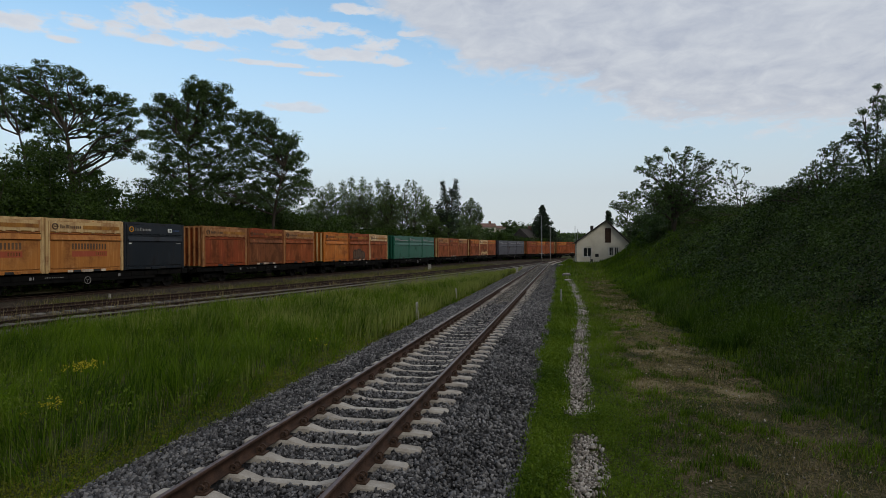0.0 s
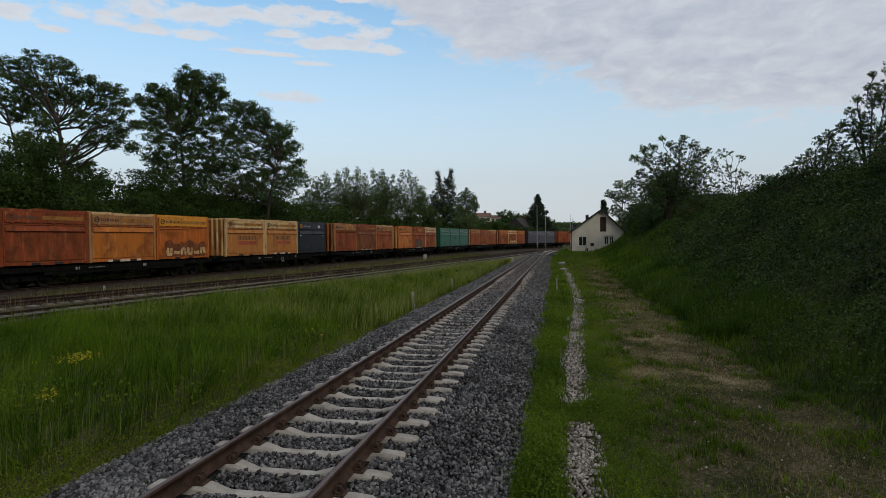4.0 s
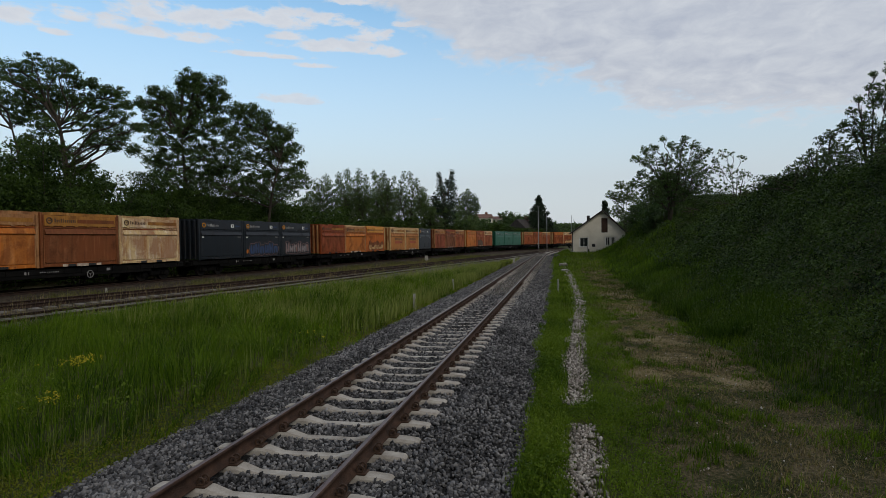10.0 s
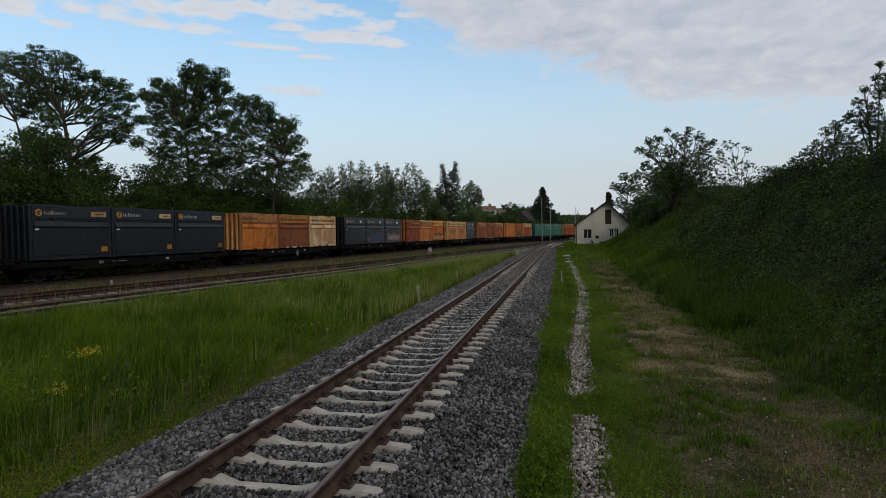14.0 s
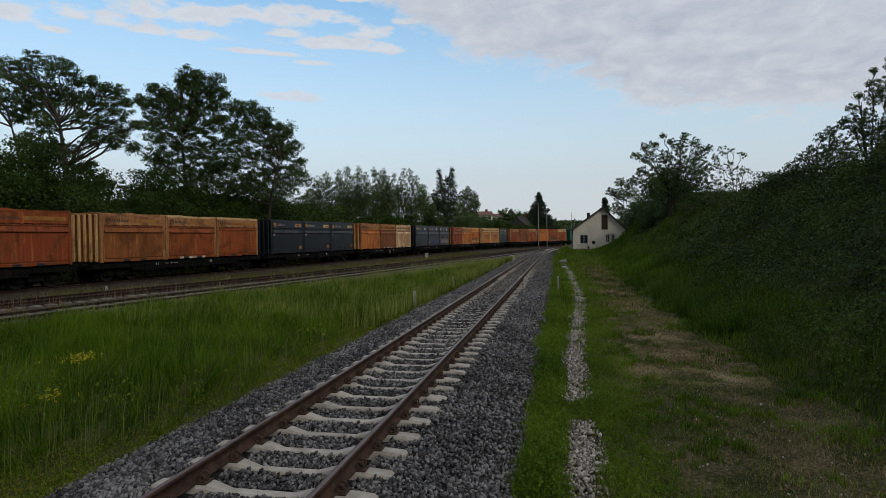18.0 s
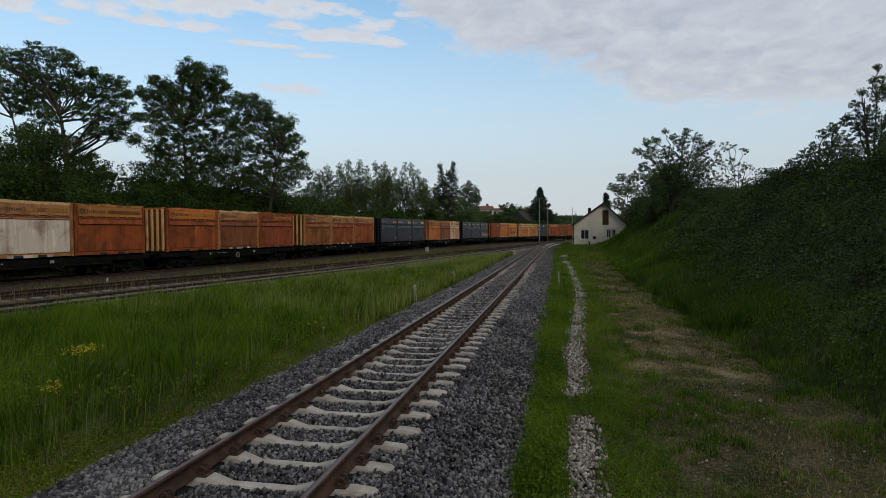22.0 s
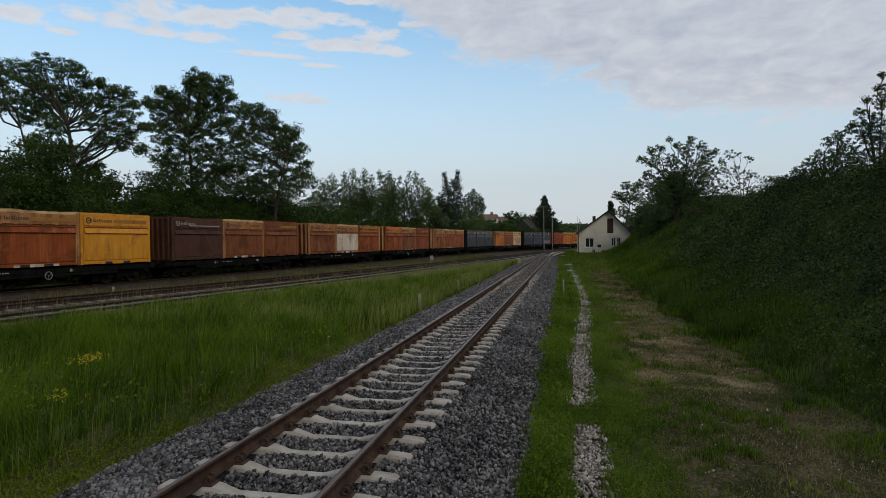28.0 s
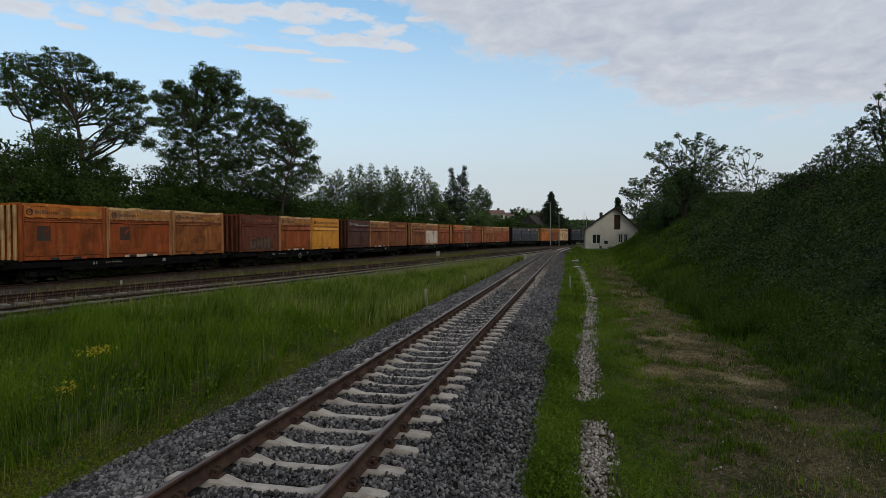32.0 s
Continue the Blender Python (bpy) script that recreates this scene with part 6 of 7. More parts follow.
yellow_flowers(-12.2, 24.5, 18, 0.4, 0.6, 5)


# growth that hides the lower corner of the house
for x, y, h, s, k in ((8.7, 77.8, 2.4, 1.0, 1), (8.0, 77.4, 1.3, 0.8, 2), (7.2, 77.0, 0.7, 0.7, 3)):
    bush("green brambles growing up before the house wall", x, y, h, s, 500 + k, M_SHRUB, 0.16, 1600, name="bramble_bush", group="growth by the house")


# ---- small house by the line ----
def small_house():
    top = thing("small_house", "small cream plastered railway house with a dark gable roof", "house", pose(0, 0, 0))
    x0, x1, y0, y1, base = 1.68, 8.35, 80.0, 89.0, 0.0
    el, er, rx, rz = 3.25, 3.05, 5.5, 5.88
    t = 0.3
    bm = bmesh.new()
    holes = [(2.55, 3.62, 1.24, 2.48), (5.33, 6.12, 3.10, 5.02), (5.85, 6.4, 1.40, 2.50), (6.55, 7.05, 1.40, 2.50), (4.08, 4.55, 1.22, 1.62)]
    xs = sorted({x0, x1, rx, *[v for q in holes for v in q[:2]]})

    def roof_z(x):
        return el + (rz - el) * (x - x0) / (rx - x0) if x < rx else er + (rz - er) * (x1 - x) / (x1 - rx)

    # gable wall in upright strips, with its openings cut through
    for a, b in zip(xs, xs[1:]):
        cuts = sorted([q[2:] for q in holes if q[0] <= a + 1e-6 and q[1] >= b - 1e-6])
        lo = base
        for h0, h1 in cuts + [(None, None)]:
            za, zb = (h0, h0) if h0 is not None else (roof_z(a), roof_z(b))
            v = [bm.verts.new(p) for yy in (y0, y0 + t) for p in ((a, yy, lo), (b, yy, lo), (b, yy, zb), (a, yy, za))]
            for q in ((0, 1, 2, 3), (7, 6, 5, 4), (0, 4, 5, 1), (1, 5, 6, 2), (2, 6, 7, 3), (3, 7, 4, 0)):
                bm.faces.new([v[i] for i in q])
            lo = h1
    bmesh.ops.remove_doubles(bm, verts=bm.verts, dist=0.001)
    part("wall", bm, M_PLASTER, top, "cream plastered gable wall with a few stains")
    part("wall", box(bmesh.new(), x0, x0 + t, y0 + t + .003, y1, base, el), M_PLASTER, top)
    part("wall", box(bmesh.new(), x1 - t, x1, y0 + t + .003, y1, base, er), M_PLASTER, top)
    part("wall", box(bmesh.new(), x0 + t + .003, x1 - t - .003, y1 - t, y1, base, er), M_PLASTER, top)
    part("plinth", box(bmesh.new(), x0 - .03, x1 + .03, y0 - .035, y0 - .004, base - .2, base + .52, .01), M_OLDCONCRETE, top)
    for ex, ez, sgn in ((x0 - .38, el - .27, -1), (x1 + .38, er - .30, 1)):
        bm = bmesh.new()
        n = Vector((-(rz + .05 - ez), 0, (rx - ex))).normalized() * (0.13 if sgn < 0 else -0.13)
        pts = [(ex, ez), (rx, rz + 0.06), (rx + n.x * 0, rz + 0.22), (ex + n.x * .6, ez + abs(n.z))]
        v = [bm.verts.new((p[0], yy, p[1])) for yy in (y0 - .35, y1 + .3) for p in pts]
        for q in ((0, 1, 2, 3), (7, 6, 5, 4), (0, 4, 5, 1), (1, 5, 6, 2), (2, 6, 7, 3), (3, 7, 4, 0)):
            bm.faces.new([v[i] for i in q])
        roof = part("roof", bm, M_TILE, top, "dark weathered roof slope")
        bm = bmesh.new()
        d = Vector((rx - ex, 0, rz - ez)).normalized()
        rod(bm, (ex, y0 - .36, ez + .03), (rx, y0 - .36, rz + .1), .10, .10, 6)
        part("barge_board", bm, M_TILE, roof)
    part("chimney", box(bmesh.new(), 3.6, 4.0, 82.5, 83.0, 4.4, 5.45, .02), M_TILE, top, "short dark chimney")

    for i, q in enumerate(holes):
        a, b, c, d = q
        if i == 1:
            hatch = part("loft_hatch", box(bmesh.new(), a + .01, b - .01, y0 + .06, y0 + .12, c + .01, d - .01, .01), M_WOOD, top, "tall dark brown wooden loft hatch")
            for k in range(4):
                xx = a + .06 + (b - a - .12) * k / 3
                part("board", box(bmesh.new(), xx - .05, xx + .05, y0 + .03, y0 + .057, c + .03, d - .03, .008), M_WOOD, hatch)
        elif i == 4:
            # black panel set in the hole to stand for the unlit inside
            part("vent_cover", box(bmesh.new(), a + .01, b - .01, y0 + .1, y0 + .14, c + .01, d - .01, .01), M_BLACK, top, "small cellar opening with a black panel for its dark inside")
        else:
            bm = bmesh.new()
            f = .07
            for args in ((a, a + f, c, d), (b - f, b, c, d), (a + f, b - f, c, c + f), (a + f, b - f, d - f, d), ((a + b) / 2 - .03, (a + b) / 2 + .03, c + f, d - f)):
                box(bm, args[0], args[1], y0 + .10, y0 + .17, args[2], args[3], .006)
            fr = part("window", bm, M_WHITE, top, "white framed window")
            for a2, b2 in ((a + f, (a + b) / 2 - .03), ((a + b) / 2 + .03, b - f)):
                part("pane", box(bmesh.new(), a2, b2, y0 + .13, y0 + .14, c + f, d - f), M_GLASS, fr)
            part("window_sill", box(bmesh.new(), a - .08, b + .08, y0 - .09, y0 + .08, c - .07, c - .004, .01), M_WHITE, fr)
            for a2, b2 in ((a - .09, a - .003), (b + .003, b + .09)):
                part("surround", box(bmesh.new(), a2, b2, y0 - .025, y0 - .003, c, d + .09), M_WHITE, fr)
    bm = rod(bmesh.new(), (x0 - .06, y0 - .08, base), (x0 - .06, y0 - .08, el - .1), .05, .05, 8)
    part("downpipe", bm, M_STEEL, top, "dark downpipe at the house corner")
    part("meter_box", box(bmesh.new(), 3.42 + .02, 3.42 + .34, y0 - .12, y0 - .037, .35, .95, .01), M_BLACK, top, "dark metal box low on the wall")


small_house()


def far_house(label, x, y, w, d, wall_h, roof_h, turn, roof_mat):
    """A distant house that shows over the trees: walls, gable roof, chimney and windows."""
    z0 = float(land(x, y))
    top = thing("distant_house", label, "house", pose(x, y, z0, 0, 0, turn), "distant houses")
    part("wall", box(bmesh.new(), -w / 2, w / 2, -d / 2, d / 2, 0, wall_h, .02), M_PLASTER, top)
    bm = bmesh.new()
    v = [bm.verts.new(p) for xx in (-w / 2 - .4, w / 2 + .4) for p in ((xx, -d / 2 - .5, wall_h + .004), (xx, d / 2 + .5, wall_h + .004), (xx, 0, wall_h + roof_h))]
    for q in ((0, 1, 2), (5, 4, 3), (0, 3, 4, 1), (1, 4, 5, 2), (2, 5, 3, 0)):
        bm.faces.new([v[i] for i in q])
    roof = part("roof", bm, roof_mat, top)
    part("chimney", box(bmesh.new(), w * .15, w * .15 + .9, -.5, .5, wall_h + roof_h * .5, wall_h + roof_h + .9, .03), M_BRICK, roof)
    for k in range(3):
        xx = -w / 2 + w * (k + .5) / 3
        win = part("window", box(bmesh.new(), xx - .55, xx + .55, -d / 2 - .05, -d / 2 - .004, wall_h - 1.9, wall_h - .5, .02), M_WHITE, top)
        part("pane", box(bmesh.new(), xx - .45, xx + .45, -d / 2 - .08, -d / 2 - .054, wall_h - 1.8, wall_h - .6), M_GLASS, win)


far_house("distant pale house with a red tiled roof", -31.8, 246.0, 7.0, 6.0, 9.6, 1.7, 20, M_REDTILE)
far_house("distant pale house with a red tiled roof", -26.6, 252.0, 8.0, 6.0, 9.2, 1.2, -15, M_REDTILE)
far_house("distant house with a dark roof", -11.2, 188.0, 9.0, 8.0, 4.9, 4.0, 65, M_TILE)


# ---- posts, poles and yard things ----
M_POST = surface("weathered_white", [(0.3, (0.22, 0.22, 0.18)), (0.6, (0.36, 0.35, 0.31)), (0.8, (0.48, 0.47, 0.43))], scale=5.0, bump=0.3, grain=0.4, rough=0.9)


def marker_post(x, y, hgt, w, label, z=None):
    z0 = float(land(x, y)) if z is None else z
    bm = box(bmesh.new(), -w / 2, w / 2, -w / 2, w / 2, -.15, hgt, .008, w * .08)
    top = thing("marker_post", label, "post", pose(x, y, z0, 1.5, -1.2, 12))
    part("post", bm, M_POST, top)
    part("cap", box(bmesh.new(), -w * .42, w * .42, -w * .42, w * .42, hgt - .006, hgt + .02, .008), M_POST, top)


marker_post(-5.75, 22.9, 0.64, 0.12, "white concrete marker post in the tall grass")
marker_post(-5.93, 32.6, 0.60, 0.11, "white concrete marker post in the tall grass")
marker_post(-0.12, 31.0, 0.70, 0.075, "slim pale marker post beside the ballast")
marker_post(-5.35, 67.5, 0.62, 0.55, "low white concrete block beside the track")
marker_post(-24.6, 28.2, 0.40, 0.11, "small white stone between the sidings")
marker_post(-17.2, 75.2, 0.80, 0.50, "white square distance marker beside the siding")
marker_post(-23.6, 60.4, 0.35, 0.7, "low pale stone beside the running line")
marker_post(3.4, 77.0, 1.1, 0.09, "slim pale post in front of the house")


def cable_cover(x, y, w, d, hgt, label):
    top = thing("cable_trough_cover", label, "concrete slab", pose(x, y, float(land(x, y)) + .0, 0, 0, 6))
    part("slab", box(bmesh.new(), -w / 2, w / 2, -d / 2, d / 2, -.1, hgt, .02), M_OLDCONCRETE, top)
    part("rim", box(bmesh.new(), -w * .4, w * .4, -d * .4, d * .4, hgt - .004, hgt + .05, .02), M_CONCRETE, top)


cable_cover(0.25, 57.5, 0.72, 0.9, 0.26, "pale concrete cover block at the end of the rubble line")
cable_cover(-0.30, 84.0, 0.85, 1.3, 0.22, "pale concrete cover block beside the curve")
cable_cover(0.35, 51.0, 0.6, 0.8, 0.10, "low brown concrete slab in the rubble line")


def lamp_post(x, y, hgt, arm, label):
    top = thing("lamp_post", label, "lamp post", pose(x, y, -0.46))
    pole = part("pole", rod(bmesh.new(), (0, 0, 0), (0, 0, hgt), .085, .05, 10), M_GALV, top)
    part("base", rod(bmesh.new(), (0, 0, -.1), (0, 0, 1.1), .12, .11, 10), M_OLDCONCRETE, top)
    if arm:
        part("arm", rod(bmesh.new(), (0, 0, hgt - .05), (-arm, 0, hgt + .06), .035, .03, 8), M_GALV, pole)
        part("lamp_head", box(bmesh.new(), -arm - .55, -arm + .02, -.13, .13, hgt - .02, hgt + .12, .03), M_GALV, pole)


lamp_post(-4.0, 112.0, 9.0, 0.5, "grey steel lamp post with a short arm beside the junction")
lamp_post(-3.0, 138.0, 8.6, 0, "thin grey mast beside the curve")
lamp_post(3.2, 170.0, 9.4, 0, "thin grey mast far down the line")
lamp_post(4.0, 176.0, 8.6, 0, "thin grey mast far down the line")

# ---- freight train ----
LEN, WID, TALL = 4.84, 2.9, 2.9
PITCH, WAGON = 4.90, 16.45


def bodywork():
    bm = bmesh.new()
    h, w = LEN / 2, WID / 2
    box(bm, -h + .02, h - .02, -w + .05, w - .05, .10, .22)
    for s in (-1, 1):
        box(bm, -h + .05, h - .05, *sorted((s * (w - .09), s * (w - .03))), .10, TALL - .06)
        box(bm, *sorted((s * (h - .22), s * (h - .17))), -w + .05, w - .05, .10, TALL - .06)
    return bm


def wavy_rim(seed):
    def build():
        rng = np.random.default_rng(seed)
        bm = bmesh.new()
        h, w = LEN / 2, WID / 2
        for side in (-1, 1):
            n = 18
            dz = np.convolve(rng.normal(0, .032, n + 4), np.ones(3) / 3, "same")[2:-2]
            dy = np.convolve(rng.normal(0, .02, n + 4), np.ones(3) / 3, "same")[2:-2]
            rows = []
            for i in range(n):
                x = -h + .05 + (LEN - .1) * i / (n - 1)
                yy, zz = side * (w - .06) + dy[i], TALL - .05 + dz[i]
                rows.append([bm.verts.new(p) for p in ((x, yy - .055, zz - .10), (x, yy + .055, zz - .10), (x, yy + .045, zz + .04), (x, yy - .045, zz + .05))])
            for p, q in zip(rows, rows[1:]):
                for k in range(4):
                    bm.faces.new((p[k], p[(k + 1) % 4], q[(k + 1) % 4], q[k]))
            bm.faces.new(rows[0]), bm.faces.new(rows[-1])
        for s in (-1, 1):
            box(bm, *sorted((s * (h - .14), s * (h - .04))), -w + .12, w - .12, TALL - .12, TALL + .01, .01)
        return bm
    return build


def side_panel(high=1.72):
    """The large side sheet, its lower corners drawn in, standing proud of the wall."""
    bm = bmesh.new()
    y = -WID / 2
    pts = [(-2.20, .30), (-2.08, .24), (2.08, .24), (2.20, .30), (2.20, high - .06), (2.14, high), (-2.14, high), (-2.20, high - .06)]
    a = [bm.verts.new((x, y + .028, z)) for x, z in pts]
    b = [bm.verts.new((x * .985, y - .012, z * .985 + .012)) for x, z in pts]
    bm.faces.new(b)
    for i in range(8):
        bm.faces.new((a[i], a[(i + 1) % 8], b[(i + 1) % 8], b[i]))
    return bm


def shoulder_panel(low=1.77, out=.10):
    """The sloping sheet between the side sheet and the upper band."""
    bm = bmesh.new()
    y = -WID / 2
    a = [bm.verts.new(p) for p in ((-2.18, y - out, low), (2.18, y - out, low), (2.18, y + .028, 2.12), (-2.18, y + .028, 2.12))]
    b = [bm.verts.new((x, y + .034, z)) for x, z in ((-2.18, low - .03), (2.18, low - .03), (2.18, 2.14), (-2.18, 2.14))]
    bm.faces.new(a), bm.faces.new(b[::-1])
    for i in range(4):
        bm.faces.new((b[i], b[(i + 1) % 4], a[(i + 1) % 4], a[i]))
    return bm


def header_panel():
    bm = bmesh.new()
    y = -WID / 2
    pts = [(-2.2, 2.20), (2.2, 2.20), (2.2, 2.74), (-2.2, 2.74)]
    a = [bm.verts.new((x, y + .03, z)) for x, z in pts]
    b = [bm.verts.new((x * .99, y - .035 + (.03 if z > 2.5 else 0), z)) for x, z in pts]
    bm.faces.new(b)
    for i in range(4):
        bm.faces.new((a[i], a[(i + 1) % 4], b[(i + 1) % 4], b[i]))
    # teeth of the folded lower lip
    for k in range(6):
        box(bm, -1.9 + k * .72, -1.72 + k * .72, y - .045, y + .03, 2.15, 2.198, .005)
    return bm


def blob(points, z0):
    """A flat painted patch on the side sheet."""
    def build():
        bm = bmesh.new()
        y = -WID / 2
        a = [bm.verts.new((x, y - .015, z + z0)) for x, z in points]
        b = [bm.verts.new((x, y - .019, z + z0)) for x, z in points]
        bm.faces.new(b)
        for i in range(len(points)):
            j = (i + 1) % len(points)
            bm.faces.new((a[i], a[j], b[j], b[i]))
        return bm
    return build


def block_letter(seed, x, w, z0, z1, grow, dy):
    """One sprayed block shape: a lopsided slab, slightly proud of the sheet."""
    def build():
        rng = random.Random(seed)
        pts, lean = [], rng.uniform(-.16, .16)
        bumps = [(rng.uniform(.02, .07), rng.uniform(0, 6.28), n) for n in (2, 3, 5)]
        for k in range(22):
            a = k * math.tau / 22
            co, si = math.cos(a), math.sin(a)
            r = .5 / (abs(co) ** 3.4 + abs(si) ** 3.4) ** (1 / 3.4) * (1 + sum(d * math.sin(n * a + f) for d, f, n in bumps))
            pts.append((x + (r * co + lean * r * si) * w * grow, (z0 + z1) / 2 + r * si * ((z1 - z0) + (grow - 1) * w)))
        bm = bmesh.new()
        y = -WID / 2 - dy
        a = [bm.verts.new((p, y, q)) for p, q in pts]
        b = [bm.verts.new((p, y - .003, q)) for p, q in pts]
        bm.faces.new(b)
        for k in range(len(pts)):
            m = (k + 1) % len(pts)
            bm.faces.new((a[k], a[m], b[m], b[k]))
        return bm
    return build


def lettering(seed, x0, x1, z0, z1, y, words, tall=False):
    """Writing that is not spelled out: a run of upright bars."""
    def build():
        rng = random.Random(seed)
        bm = bmesh.new()
        step = (x1 - x0) / words
        for i in range(words):
            hi = z1 if tall or rng.random() < .3 else z0 + (z1 - z0) * .72
            box(bm, x0 + i * step, x0 + i * step + step * (.55 if tall else rng.uniform(.45, .7)), y - .004, y, z0, hi)
        return bm
    return build


Y_SIDE = -WID / 2 - .012
Y_HEAD = -WID / 2 - .037

PAINT = {
    "orange": ((0.262, 0.052, 0.005), 0.52, (0.115, 0.024, 0.005), (0.40, 0.118, 0.019)),
    "bright": ((0.42, 0.098, 0.006), 0.40, (0.20, 0.040, 0.006), (0.56, 0.19, 0.028)),
    "amber": ((0.45, 0.128, 0.010), 0.38, (0.22, 0.048, 0.008), (0.58, 0.23, 0.05)),
    "tan": ((0.235, 0.070, 0.011), 0.48, (0.12, 0.030, 0.007), (0.36, 0.14, 0.033)),
    "sand": ((0.40, 0.150, 0.028), 0.34, (0.25, 0.072, 0.013), (0.50, 0.235, 0.068)),
    "red": ((0.23, 0.040, 0.006), 0.50, (0.105, 0.022, 0.005), (0.38, 0.115, 0.028)),
    "brown": ((0.180, 0.050, 0.011), 0.48, (0.09, 0.024, 0.006), (0.30, 0.115, 0.036)),
    "wine": ((0.110, 0.026, 0.010), 0.50, (0.060, 0.016, 0.007), (0.235, 0.082, 0.034)),
    "maroon": ((0.060, 0.022, 0.012), 0.42, (0.05, 0.016, 0.009), (0.125, 0.048, 0.027)),
    "pale": ((0.62, 0.45, 0.22), 0.56, (0.38, 0.125, 0.018), (0.78, 0.74, 0.62)),
    "white": ((0.58, 0.49, 0.39), 0.42, (0.27, 0.13, 0.06), (0.70, 0.63, 0.54)),
    "yellow": ((0.58, 0.235, 0.010), 0.18, (0.36, 0.11, 0.01), (0.60, 0.29, 0.03)),
    "navy": ((0.0075, 0.0110, 0.0160), 0.05, (0.02, 0.014, 0.010), (0.013, 0.017, 0.023)),
    "green": ((0.007, 0.088, 0.050), 0.08, (0.04, 0.05, 0.03), (0.014, 0.118, 0.070)),
    "slate": ((0.045, 0.042, 0.055), 0.10, (0.06, 0.035, 0.025), (0.06, 0.058, 0.07)),
    "cream": ((0.52, 0.345, 0.150), 0.36, (0.32, 0.115, 0.030), (0.62, 0.46, 0.24)),
    "stained": ((0.335, 0.148, 0.050), 0.46, (0.17, 0.046, 0.010), (0.48, 0.28, 0.13)),
    "ochre": ((0.33, 0.140, 0.020), 0.40, (0.17, 0.050, 0.012), (0.42, 0.21, 0.045)),
    "silver": ((0.26, 0.25, 0.25), 0.3, (0.1, 0.08, 0.06), (0.36, 0.36, 0.35)),
    "dusk": ((0.030, 0.050, 0.115), 0.10, (0.05, 0.05, 0.07), (0.05, 0.085, 0.18)),
    "chalk": ((0.21, 0.185, 0.19), 0.3, (0.25, 0.07, 0.03), (0.32, 0.29, 0.30)),
    "rose": ((0.15, 0.085, 0.080), 0.2, (0.16, 0.06, 0.05), (0.24, 0.15, 0.14)),
    "teal": ((0.030, 0.024, 0.019), 0.4, (0.10, 0.035, 0.012), (0.055, 0.045, 0.036)),
    "brick": ((0.34, 0.070, 0.030), 0.1, (0.2, 0.06, 0.03), (0.38, 0.09, 0.04)),
    "umber": ((0.090, 0.050, 0.028), 0.1, (0.06, 0.03, 0.02), (0.12, 0.07, 0.04)),
}
STEELS = {k: painted_steel(k + "_container_paint", p, r, rust, pale, 0.42 if k in ("navy", "green", "slate", "yellow") else 0.6) for k, (p, r, rust, pale) in PAINT.items()}
WORDS = {"wine": "dark wine-red", "bright": "bright orange", "orange": "rust-streaked orange", "amber": "faded amber-orange", "tan": "tan-orange", "sand": "sandy tan", "red": "rusty red-orange", "brown": "rusty brown", "maroon": "dark maroon-brown",
         "pale": "pale cream, rust-stained", "white": "white-patched", "yellow": "bright yellow-orange", "navy": "dark navy-grey", "green": "dark green", "slate": "dark slate-grey"}


